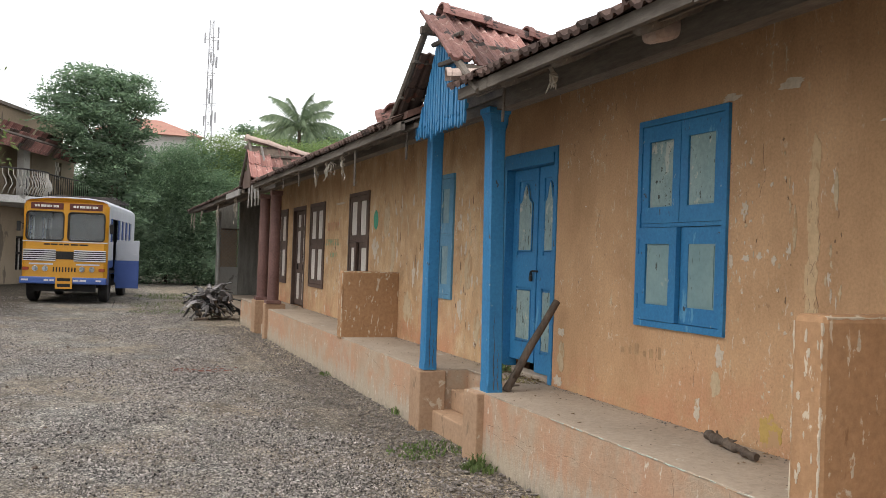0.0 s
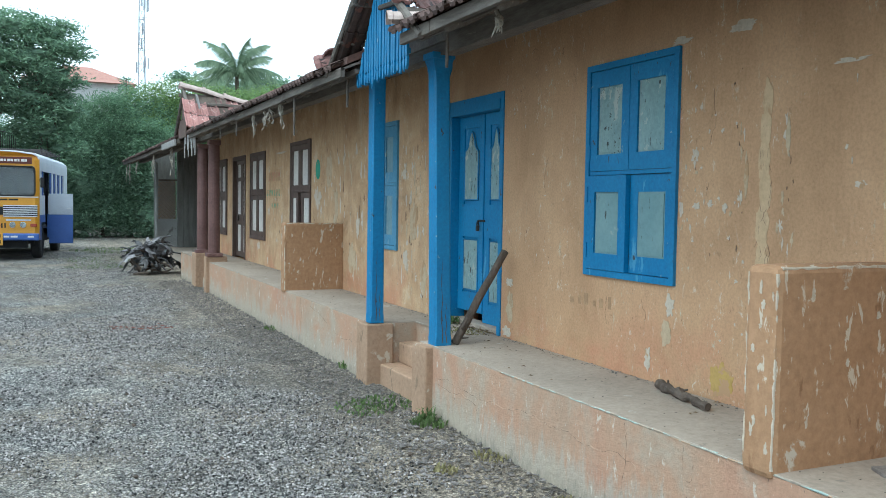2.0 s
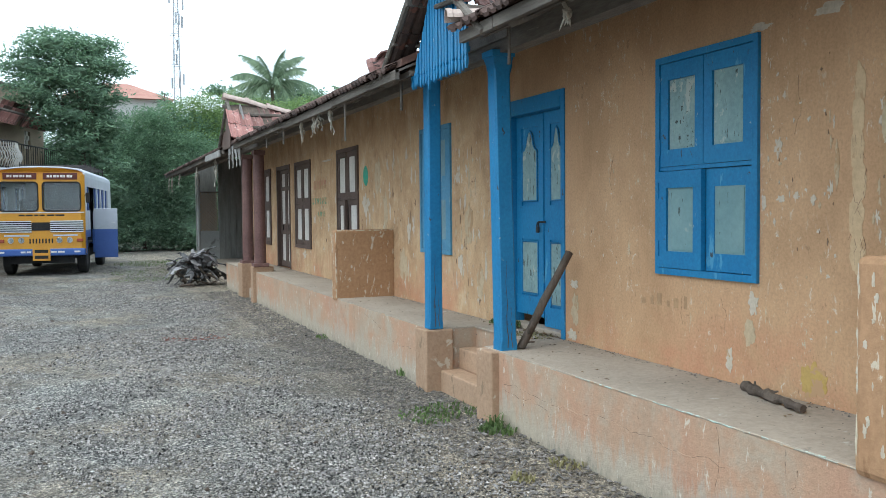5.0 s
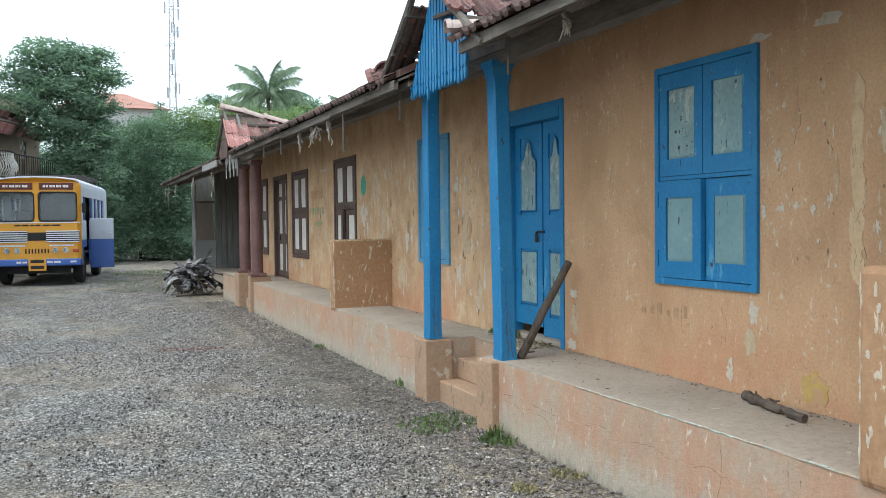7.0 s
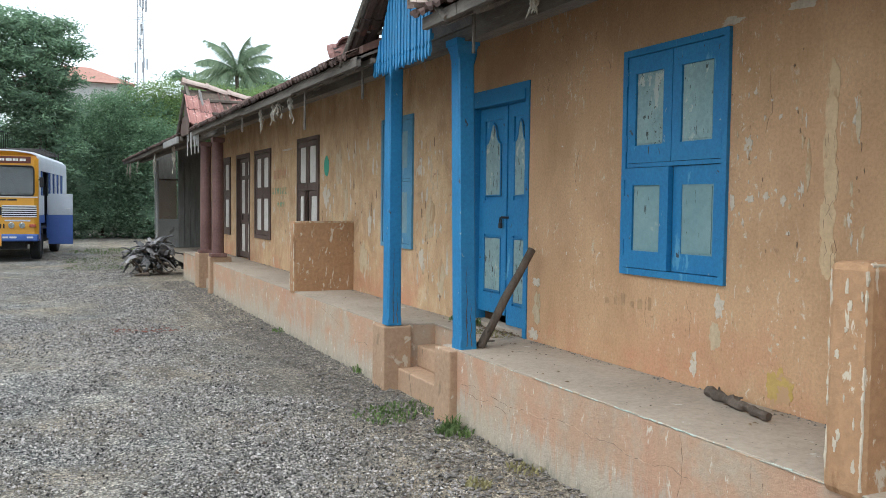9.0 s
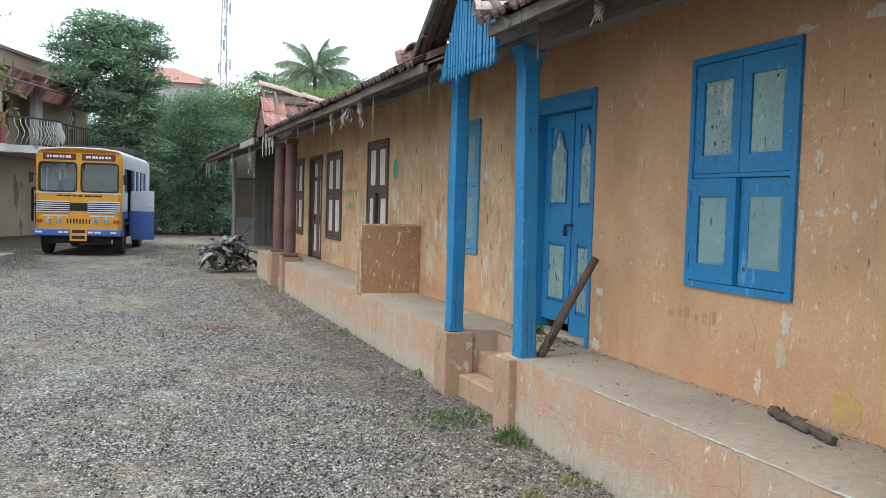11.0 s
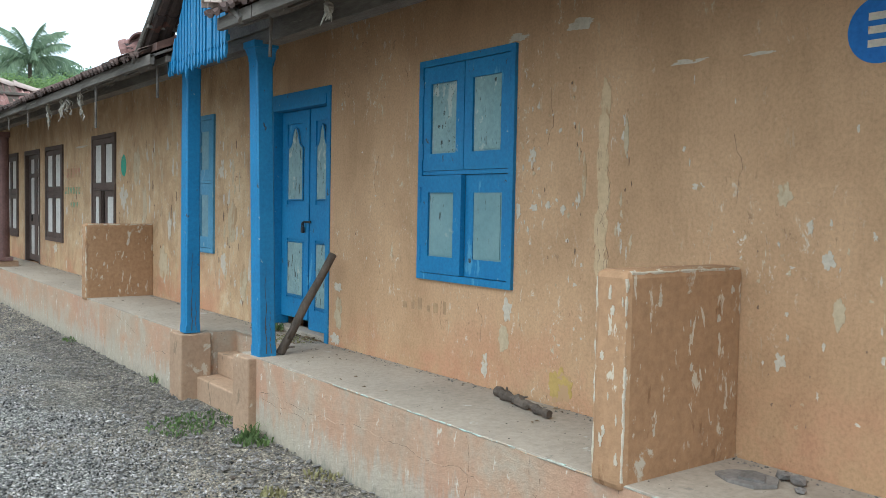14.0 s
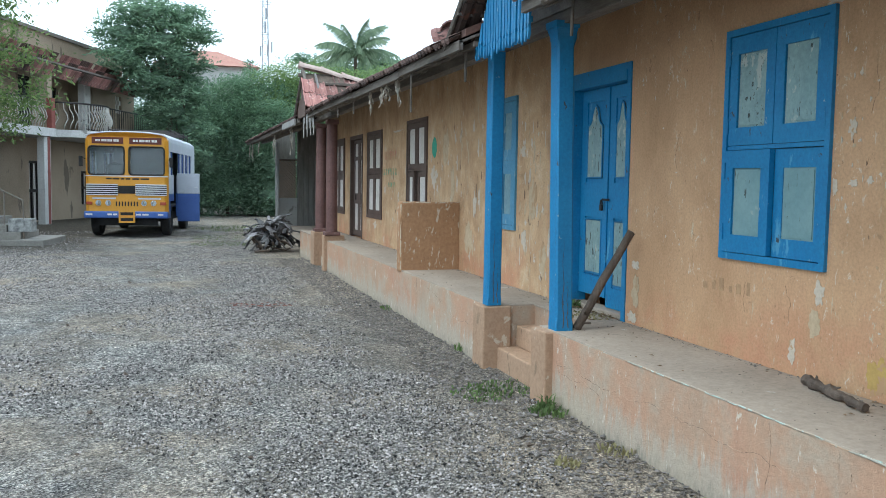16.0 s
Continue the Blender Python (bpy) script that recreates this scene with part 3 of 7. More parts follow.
def hinge(parent, y, z, x, m):
    part("hinge", boxes((x - 0.008, x, y - 0.008, y + 0.008, z - 0.05, z + 0.05), bevel=0.003), m, parent)


M_IRON = surf("dark_iron", (0.03, 0.03, 0.032), (0.07, 0.06, 0.055), 8, 60, 0.55, 0.3, 0.003, metal=0.6)
M_OLDPANEL = surf("faded_blue_grey_paint", (0.16, 0.27, 0.31), (0.23, 0.34, 0.37), 3.0, 30, 0.7, 0.3, 0.004, peels=(((0.3, 0.32, 0.28), 0.3, 9.0, (1, 1, 0.5)),))
M_DULLBLUE = surf("old_blue_paint", (0.075, 0.23, 0.37), (0.13, 0.3, 0.44), 2.5, 40, 0.6, 0.3, 0.004, peels=(((0.3, 0.4, 0.42), 0.3, 7.0, (1, 1, 0.5)),))


def four_leaf_window(name, y0, y1, z0, z1, colour, panels, label, frame_w=0.045, ajar=False, mid=0.515, stile=0.085, rail=0.105):
    """panels: paint of the panels, from the near lower one up, then the far ones."""
    w = thing(name, label, "window", kind="structure")
    bm = bmesh.new()
    frame_piece(bm, y0, y1, z0, z1, frame_w, WX - 0.022, WX + 0.06)
    zm, ym = z0 + (z1 - z0) * mid, (y0 + y1) / 2
    box(bm, WX - 0.012, WX + 0.06, y0 + frame_w, y1 - frame_w, zm - 0.012, zm + 0.012)
    part("window_frame", bm, colour, w)
    part("backing", boxes((WX + 0.05, WX + 0.058, y0 + frame_w, y1 - frame_w, z0 + frame_w, z1 - frame_w)), M_DARKWOOD, w)
    for n, (a, b) in enumerate(((y0 + frame_w + 0.004, ym - 0.003), (ym + 0.003, y1 - frame_w - 0.004))):
        for k, (c, d) in enumerate(((z0 + frame_w + 0.004, zm - 0.016), (zm + 0.015, z1 - frame_w - 0.004))):
            x = WX - 0.014 + (0.02 if (n == 0 and k == 0 and ajar) else -0.012 if (n == 1 and k == 0 and ajar is True) else 0.0)
            a2 = a + 0.1 if n == 1 and k == 0 and ajar == "gap" else a
            lf = leaf(w, a2, b, c, d, x, stile, colour, panels[2 * n + k], ((c, c + rail), (d - rail, d)), recess=0.004 if (ajar is True and n == 0 and k == 0) else 0.014)
            for z in (c + 0.12, d - 0.12):
                hinge(lf, (y0 + frame_w if n == 0 else y1 - frame_w), z, x, colour)
    return w


M_FLAKEDPANEL = surf("peeling_grey_panel", (0.2, 0.3, 0.3), (0.3, 0.4, 0.38), 3.0, 30, 0.6, 0.5, 0.006,
                     peels=(((0.44, 0.47, 0.42), 0.52, 7.0, (1, 1, 0.6)), ((0.05, 0.06, 0.055), 0.4, 34.0, (1, 1.2, 0.7))))
M_PLAINPANEL = surf("dull_grey_panel", (0.17, 0.28, 0.29), (0.23, 0.34, 0.34), 2.0, 30, 0.65, 0.25, 0.004, fine_mix=0.2, peels=(((0.06, 0.075, 0.07), 0.3, 16.0, (1, 1.8, 0.5)), ((0.3, 0.37, 0.35), 0.34, 5.0, UP)))
CREAMS = (M_CREAM,) * 4
four_leaf_window("window_1", 3.885, 4.795, 1.106, 2.472, M_BLUE, (M_PLAINPANEL, M_PANEL, M_PLAINPANEL, M_FLAKEDPANEL), "closed blue four-leaf shuttered window with flaking grey panels", frame_w=0.04, ajar=True, stile=0.075, mid=0.487)
four_leaf_window("window_2", 8.16, 9.0, 1.08, 2.4, M_DULLBLUE, (M_OLDPANEL,) * 4, "closed faded blue shuttered window in the stained wall")
four_leaf_window("window_3", 11.3, 12.34, 0.96, 2.41, M_BROWN, CREAMS, "brown window with cream panels, one lower shutter ajar", frame_w=0.05, ajar="gap", stile=0.085, rail=0.075)
four_leaf_window("window_4", 13.9, 15.0, 0.93, 2.38, M_BROWN, CREAMS, "closed brown shuttered window with cream panels", frame_w=0.06, stile=0.085, rail=0.075)
four_leaf_window("window_5", 17.08, 18.24, 0.9, 2.38, M_BROWN, CREAMS, "closed brown shuttered window with cream panels", frame_w=0.06, stile=0.09, rail=0.075)


def arched_panel(parent, y0, y1, z0, z1, x, m):
    """A raised panel with an ogee head."""
    ym, h = (y0 + y1) / 2, z1 - z0
    half = (y1 - y0) / 2
    out = [(y0, z0), (y1, z0), (y1, z1 - 0.19)]
    for f, g in ((0.95, 0.165), (0.7, 0.15), (0.5, 0.12), (0.38, 0.06), (0.2, 0.015), (0.0, 0.0), (-0.2, 0.015), (-0.38, 0.06), (-0.5, 0.12), (-0.7, 0.15), (-0.95, 0.165)):
        out.append((ym + f * half, z1 - g))
    out.append((y0, z1 - 0.19))
    bm = bmesh.new()
    prism(bm, out, "x", x - 0.004, x + 0.012)
    p = part("panel", bm, m, parent, "flaking grey-green panel with an ogee head")
    rim = bmesh.new()
    tube(rim, [(x - 0.004, a, b) for a, b in out + out[:1]], 0.008, 6)
    part("moulding", rim, M_BLUE, parent)
    return p


def blue_door():
    d = thing("door_1", "closed blue double door with flaking grey panels and a padlock", "door", kind="structure")
    y0, y1, z1 = 5.955, 6.95, 2.45
    bm = bmesh.new()
    frame_piece(bm, y0, y1, FZ + 0.012, z1, 0.055, WX - 0.01, WX + 0.14, sill=False)
    box(bm, WX - 0.016, WX + 0.14, y0 + 0.055, y1 - 0.055, z1 - 0.13, z1 - 0.055)
    part("door_frame", bm, M_BLUE, d)
    part("threshold", boxes((WX + 0.0, WX + 0.14, y0 + 0.055, y1 - 0.055, FZ + 0.012, FZ + 0.055), bevel=0.008), M_FLOOR, d)
    ym = 6.41
    bottoms = (FZ + 0.06, FZ + 0.13)
    for (a, b), z0 in zip(((y0 + 0.058, ym - 0.004), (ym + 0.004, y1 - 0.058)), bottoms):
        x = WX + 0.07
        top = z1 - 0.135
        rails = ((z0, z0 + 0.16), (1.28, 1.56), (top - 0.1, top))
        bm = bmesh.new()
        box(bm, x + 0.012, x + 0.03, a, b, z0, top)
        st = 0.09
        box(bm, x, x + 0.012, a, a + st, z0, top)
        box(bm, x, x + 0.012, b - st, b, z0, top)
        for r0, r1 in rails:
            box(bm, x, x + 0.012, a + st, b - st, r0, r1)
        lf = part("door_leaf", bm, M_BLUE, d)
        arched_panel(lf, a + st + 0.02, b - st - 0.02, 1.6, top - 0.13, x + 0.002, M_DOORPANEL)
        bm = bmesh.new()
        box(bm, x + 0.001, x + 0.012, a + st + 0.02, b - st - 0.02, z0 + 0.19, 1.25)
        part("panel", bm, M_DOORPANEL, lf, "flaking grey-green lower panel")
        rim = bmesh.new()
        q = [(a + st + 0.01, z0 + 0.18), (b - st - 0.01, z0 + 0.18), (b - st - 0.01, 1.26), (a + st + 0.01, 1.26), (a + st + 0.01, z0 + 0.18)]
        tube(rim, [(x, u, v) for u, v in q], 0.007, 6)
        part("moulding", rim, M_BLUE, lf)
    part("meeting_strip", boxes((WX + 0.058, WX + 0.07, ym - 0.004, ym + 0.03, FZ + 0.13, z1 - 0.14), bevel=0.004), M_BLUE, d)
    part("hasp", boxes((WX + 0.05, WX + 0.058, ym - 0.05, ym + 0.07, 1.415, 1.433), bevel=0.003), M_IRON, d)
    lb = boxes((WX + 0.03, WX + 0.052, ym + 0.038, ym + 0.078, 1.335, 1.385), bevel=0.008)
    ring = bmesh.new()
    tube(ring, [(WX + 0.041, ym + 0.0575 + 0.015 * math.cos(a), 1.385 + 0.036 * math.sin(a)) for a in (math.pi * k / 8 for k in range(9))], 0.006, 8)
    pad = part("padlock", lb, M_IRON, d, "dark iron padlock")
    part("shackle", ring, M_IRON, pad)


blue_door()


def brown_door():
    d = thing("door_2", "closed brown double door with narrow cream panels", "door", kind="structure")
    y0, y1, z1 = 15.42, 16.54, 2.38
    bm = bmesh.new()
    frame_piece(bm, y0, y1, FZ + 0.012, z1, 0.07, WX - 0.012, WX + 0.12, sill=False)
    part("door_frame", bm, M_BROWN, d)
    ym = (y0 + y1) / 2
    for a, b in ((y0 + 0.072, ym - 0.003), (ym + 0.003, y1 - 0.072)):
        z0 = FZ + 0.03
        lf = leaf(d, a, b, z0, z1 - 0.075, WX + 0.05, 0.1, M_BROWN, M_CREAM, ((z0, z0 + 0.1), (1.13, 1.32), (1.93, 2.0), (2.24, z1 - 0.075)), name="door_leaf")
        part("handle", boxes((WX + 0.03, WX + 0.05, (a + b) / 2 - 0.01, (a + b) / 2 + 0.01, 1.2, 1.3), bevel=0.005), M_IRON, lf)


brown_door()

# ---- eave timbers ----
tagged(part("wall_plate", boxes((WX - 0.06, WX, -6.4, 19.2, 2.96, 3.06), bevel=0.01), M_WOOD), "dark weathered timber plate along the wall top", "beam", kind="structure")
bm = bmesh.new()
prism(bm, [(2.58, 2.635), (2.7, 2.635), (2.7, roof_z(2.7) - 0.025), (2.58, roof_z(2.58) - 0.025)], "y", -6.4, 27.0)
tagged(part("verandah_beam", bm, M_WOOD), "long weathered timber beam over the verandah posts", "beam", kind="structure")
bm = bmesh.new()
for e, ya, yb, lift in RUNS:
    if e > EX:
        continue
    y = ya
    while y < yb:
        y2 = min(yb, y + random.uniform(1.6, 2.8))
        dz = lift + random.uniform(-0.012, 0.012)
        prism(bm, [(EX - 0.005, EZ - 0.075 + dz), (EX + 0.03, EZ - 0.075 + dz), (EX + 0.03, EZ + 0.0 + dz), (EX - 0.005, EZ + 0.0 + dz)], "y", y, y2 - 0.01)
        prism(bm, [(EX + 0.12, EZ - 0.045 + dz), (EX + 0.17, EZ - 0.03 + dz), (EX + 0.17, EZ + 0.0 + dz), (EX + 0.12, EZ + 0.0 + dz)], "y", y, y2 - 0.01)
        y = y2
tagged(part("fascia", bm, M_WOOD), "grey weathered eave battens, uneven and split", "trim", kind="structure")


def rafter_mesh():
    bm = bmesh.new()
    n = 8
    pts = [(EX + 0.03 + (WX - EX) * k / n, 0.012 * math.sin(k * 1.7), roof_z(EX + 0.03 + (WX - EX) * k / n) - 0.065) for k in range(n + 1)]
    tube(bm, pts, [0.05 + 0.006 * math.sin(k * 2.1) for k in range(n + 1)], 9)
    return finish("rafter", bm, M_WOOD, True)


RAFTER = rafter_mesh()
for k in range(45):
    yy = -6.2 + k * 0.74 + random.uniform(-0.1, 0.1)
    if yy > 27.3:
        break
    if any(abs(yy - g) < 0.68 for g in (6.2, 15.55)):
        continue
    ob = new("rafter", RAFTER)
    ob.parent = soffit
    ob.matrix_basis = pose(0, yy, random.uniform(-0.01, 0.005) + (0.055 if yy < 5.56 else 0), 0, 0, random.uniform(-1.5, 1.5))


# ---- clay tiles ----
def tile_mesh(name="tile", w=0.235, l=0.42, t=0.016):
    """A pressed interlocking roof tile: two troughs, a side roll and a drip nose. It lies along -x (its nose at x = 0)."""
    bm = bmesh.new()
    prof = [(-0.5, 0.030), (-0.42, 0.036), (-0.33, 0.010), (-0.12, 0.006), (-0.04, 0.026), (0.04, 0.026), (0.12, 0.006), (0.33, 0.010), (0.42, 0.036), (0.5, 0.030)]
    rows = []
    for x, dz in ((0.0, -0.012), (0.02, 0.0), (l, 0.0)):
        rows.append(([bm.verts.new((x, p * w, q + t + dz * 0.2)) for p, q in prof], [bm.verts.new((x, p * w, q + dz)) for p, q in prof]))
    for (ta, ba), (tb, bb) in zip(rows, rows[1:]):
        for i in range(len(prof) - 1):
            bm.faces.new((ta[i], ta[i + 1], tb[i + 1], tb[i]))
            bm.faces.new((ba[i], bb[i], bb[i + 1], ba[i + 1]))
    for top, bot in (rows[0], rows[-1]):
        for i in range(len(prof) - 1):
            bm.faces.new((top[i], bot[i], bot[i + 1], top[i + 1]))
    return finish(name, bm, M_TILE)


TILE = tile_mesh()
EAVE_TILE = TILE.copy()
EAVE_TILE.materials[0] = M_EAVETILE


def tile_at(m, parent, mesh=None):
    ob = new("tile", mesh or TILE)
    ob.parent = parent
    ob.matrix_basis = m
    return ob


M_GREYWOOD = surf("silvered_wood", (0.22, 0.21, 0.2), (0.36, 0.35, 0.33), 4, 30, 0.9, 0.4, 0.006, stretch=(3, 3, 0.4))
GABLES = (6.2, 15.55)
slope = math.degrees(math.atan(SL))
for k in range(150):
    yy = -6.4 + k * 0.228
    if yy > 27.5:
        break
    if any(abs(yy - g) < 0.72 for g in GABLES):
        continue
    tile_at(pose(EX - 0.05 + random.uniform(-0.015, 0.015), yy, EZ + (0.05 if yy < 5.56 else -0.01) + random.uniform(0, 0.012), random.uniform(-2, 2), -slope + random.uniform(-2, 1.5), random.uniform(-2.5, 2.5)), roof, EAVE_TILE)


def ridge_tile_mesh(l=0.42, r=0.11):
    bm = bmesh.new()
    n = 8
    rings = []
    for x, k in ((0, 1.12), (0.05, 1.12), (0.06, 1.0), (l, 0.92)):
        rings.append(([bm.verts.new((x, r * k * math.cos(a), r * k * math.sin(a) * 0.85)) for a in (math.pi * i / n for i in range(n + 1))],
                      [bm.verts.new((x, (r * k - 0.016) * math.cos(a), (r * k - 0.016) * math.sin(a) * 0.85)) for a in (math.pi * i / n for i in range(n + 1))]))
    for (ao, ai), (bo, bi) in zip(rings, rings[1:]):
        for i in range(n):
            bm.faces.new((ao[i], ao[i + 1], bo[i + 1], bo[i]))
            bm.faces.new((ai[i], bi[i], bi[i + 1], ai[i + 1]))
        for i in (0, n):
            bm.faces.new((ao[i], bo[i], bi[i], ai[i]))
    for o, inn in (rings[0], rings[-1]):
        for i in range(n):
            bm.faces.new((o[i], inn[i], inn[i + 1], o[i + 1]))
    return finish("ridge_tile", bm, M_TILE)


RIDGE = ridge_tile_mesh()
M_PINK = surf("pale_broken_clay", (0.36, 0.27, 0.23), (0.52, 0.42, 0.37), 6, 50, 0.9, 0.4, 0.005)
PALE_RIDGE = RIDGE.copy()
PALE_RIDGE.materials[0] = M_PINK


def porch_roof(yc, gone_near, far_rows, label, zr=3.42, x0=2.1, dip=0.13, foot=None, first=0.02, ridge=RIDGE):
    """A small gable over the steps: its ridge runs in from the eave. gone_near: (course, column) of lost tiles; far_rows: courses left on the far side."""
    t = thing("roof_porch", label, "roof", kind="structure")
    half, rise = 1.0, 0.74
    sl = math.atan2(rise, half)
    L = math.hypot(half, rise)
    xr = EX + (zr - EZ) / SL
    # purlins and verge rafters
    for s in (-1, 1):
        bm = bmesh.new()
        tube(bm, [(x0 + 0.1, yc, zr - 0.03), (x0 + 0.1, yc + s * half * 0.5, zr - rise * 0.5 - 0.04), (x0 + 0.1, yc + s * (half + 0.02), zr - rise - 0.03)], [0.028, 0.03, 0.027], 8)
        part("rafter", bm, M_WOOD, t)
        for f in (0.33, 0.66):
            xe = EX + (zr - rise * f - EZ) / SL
            part("purlin", boxes((x0 + 0.08, xe + 0.05, yc + s * half * f - 0.025, yc + s * half * f + 0.025, zr - rise * f - 0.075, zr - rise * f - 0.03), bevel=0.006), M_WOOD, t)
    part("ridge_beam", boxes((x0 + 0.02, x0 + 0.9, yc - 0.025, yc + 0.025, zr - 0.16, zr - 0.1), bevel=0.006), M_WOOD, t)
    # tiles, course by course from the foot
    courses = 3
    step = L / courses
    for s in (-1, 1):
        for c in range(courses):
            if s == 1 and c not in far_rows:
                continue
            d = step * (courses - c)              # distance down the slope of this course's nose
            y, z = yc + s * d * math.cos(sl) * (0.86 if s > 0 else 1.0), zr - d * math.sin(sl)
            for i in range(14):
                x = x0 + (0.11 if s < 0 else 0.2) + i * 0.2
                if z - dip * (x - x0) < roof_z(x) - 0.14 and x > x0 + 0.3 or (s == -1 and (c, i) in gone_near):
                    continue
                turn = Matrix.Rotation(radians(90 if s == -1 else -90), 4, "Z") @ Matrix.Rotation(-sl, 4, "Y")
                tile_at(Matrix.Translation((x + random.uniform(-0.008, 0.008), y, z - dip * (x - x0) + random.uniform(0.0, 0.015))) @ turn @ Matrix.Diagonal((1.0, 0.88, 1.0, 1.0)) @ pose(0, 0, 0, random.uniform(-2.5, 2.5), random.uniform(-2, 2), random.uniform(-3, 3)), t, EAVE_TILE if s > 0 else foot if foot and c < 2 else TILE)
    x = x0 + first
    while x < xr + 0.1:
        ob = new("ridge_tile", ridge)
        ob.parent = t
        ob.matrix_basis = pose(x, yc + random.uniform(-0.01, 0.01), zr + 0.01 - dip * (x - x0) + random.uniform(0, 0.02), random.uniform(-4, 4), math.degrees(math.atan(dip)) + random.uniform(-2, 3), random.uniform(-3, 3))
        x += 0.37
    return t


porch = porch_roof(6.2, {(0, 0), (0, 1)}, (0, 1), "small broken clay-tiled gable over the blue door", first=0.17)
RED_TILE = TILE.copy()
RED_TILE.materials[0] = M_REDTILE
porch2 = porch_roof(15.55, {(2, 0), (2, 1), (2, 2)}, (0,), "small broken clay-tiled gable over the brown door", zr=3.5, dip=0.22, foot=RED_TILE, ridge=PALE_RIDGE)
# added dark sheet under the near slope stands in for the shaded inside
bm = bmesh.new()
prism(bm, [(14.62, 2.72), (15.5, 3.37), (15.5, 3.35), (14.62, 2.7)], "x", 2.2, 2.9)
part("shade_backing", bm, M_BARK, porch2)
part("gable_board", boxes((2.22, 2.24, 15.45, 16.3, 2.66, 2.98), (2.22, 2.24, 15.5, 15.9, 2.98, 3.3), bevel=0.004), M_BROWN, porch2)
for yk, zk in ((15.02, 3.0), (15.12, 3.05)):
    bm = bmesh.new()
    tube(bm, [(2.42, yk, zk - 0.05), (2.36, yk + 0.1, zk + 0.32)], 0.018, 6)
    part("lath", bm, M_GREYWOOD, porch2)
tagged(part("wall_gable", boxes((2.56, 2.575, 5.57, 6.83, 2.72, 2.82)), M_DARKWOOD), "dark boards behind the porch gable", "wall", kind="structure")

# blue fringe board in the gable: pointed slats
fringe = thing("fringe_board", "blue-painted gable board of pointed wooden slats", "fringe board")
n = 19


def fringe_top(y):
    return min(3.3 - 0.5 * abs(y - 6.25), 3.29 - 1.62 * (y - 6.27) if y > 6.27 else 9.0)


for k in range(n):
    yk = 5.66 + 1.1 * (k + 0.5) / n
    zb = 2.495 + random.uniform(-0.012, 0.012) - (0.05 if k == 12 else 0)
    hw = 0.0195
    bm = bmesh.new()
    prism(bm, [(yk - hw, fringe_top(yk - hw)), (yk - hw, zb + 0.11), (yk - hw * 0.5, zb + 0.095), (yk - hw, zb + 0.07), (yk - hw * 0.75, zb + 0.03), (yk, zb), (yk + hw * 0.75, zb + 0.03), (yk + hw, zb + 0.07),
                (yk + hw * 0.5, zb + 0.095), (yk + hw, zb + 0.11), (yk + hw, fringe_top(yk + hw))], "x", 2.3 + random.uniform(-0.004, 0.004), 2.318)
    part("slat", bm, M_BLUE, fringe)
for (ya, za), (yb, zb) in (((6.3, 3.21), (5.7, 3.17)), ((6.14, 3.02), (5.62, 2.98))):
    bm = bmesh.new()
    tube(bm, [(2.268, ya, za), (2.272, yb, zb)], 0.02, 6)
    part("lath", bm, M_FASCIA, fringe, "dark lath across the slats")
part("batten", boxes((2.318, 2.336, 5.68, 6.72, 2.62, 2.66), bevel=0.003), M_BLUE, fringe)
part("batten", boxes((2.318, 2.336, 5.85, 6.45, 2.95, 2.99), bevel=0.003), M_BLUE, fringe)

# remains of a grey fringe on the far gable
fr2 = thing("fringe_board", "remains of a silvered wooden fringe board", "fringe board")
for k, yk in enumerate((14.6, 14.72, 14.83, 14.93, 15.0, 15.1, 15.3, 15.38, 15.6, 15.72)):
    part("slat", boxes((2.24, 2.252, yk - 0.03, yk + 0.03, 2.3 + 0.12 * (k % 3), 2.68), bevel=0.003), M_GREYWOOD, fr2)
ob = part("broken_board", boxes((2.13, 2.17, 16.2, 18.0, 2.54, 2.66), bevel=0.01), M_GREYWOOD)
tagged(ob, "pale weathered board nailed along the eave", "board")

# loose tiles lodged on the eaves
for loc, rot, lab in (((2.1, 5.55, 2.79), (0, -4, -16), "loose pale ridge tile lodged on the eave"), ((2.14, 7.3, 2.72), (15, -20, -30), "loose red ridge tile lodged on the eave"), ((2.2, 7.1, 2.76), (-15, -10, 30), "loose red ridge tile lodged on the eave")):
    pale = "pale" in lab
    ob = new("loose_tile", PALE_RIDGE if pale else RIDGE)
    ob.matrix_basis = pose(*loc, *rot) @ (Matrix.Diagonal((0.7, 0.75, 0.75, 1)) if pale else Matrix.Identity(4))
    tagged(ob, lab, "roof tile", group="loose tiles on the eave")

# bracing ends and hanging things under the eave
M_STRAW = surf("frayed_rope", (0.3, 0.27, 0.22), (0.48, 0.44, 0.38), 8, 60, 0.95, 0.6, 0.006)


def hanging_strip(loc, length, seed, label, m):
    r = random.Random(seed)
    bm = bmesh.new()
    for j in range(5):
        x = y = 0.0
        pts, rad = [], []
        for k in range(7):
            pts.append((x, y, -length * (0.4 + 0.15 * j) * k / 6))
            rad.append(0.0045 + 0.012 * r.random() ** 3 - 0.0004 * k)
            x += r.uniform(-0.02, 0.02)
            y += r.uniform(-0.03, 0.03)
        tube(bm, pts, rad, 6)
    ob = part("hanging_rope", bm, m)
    ob.matrix_basis = pose(*loc)
    return tagged(ob, label, "rope", group="frayed ropes under the eave")


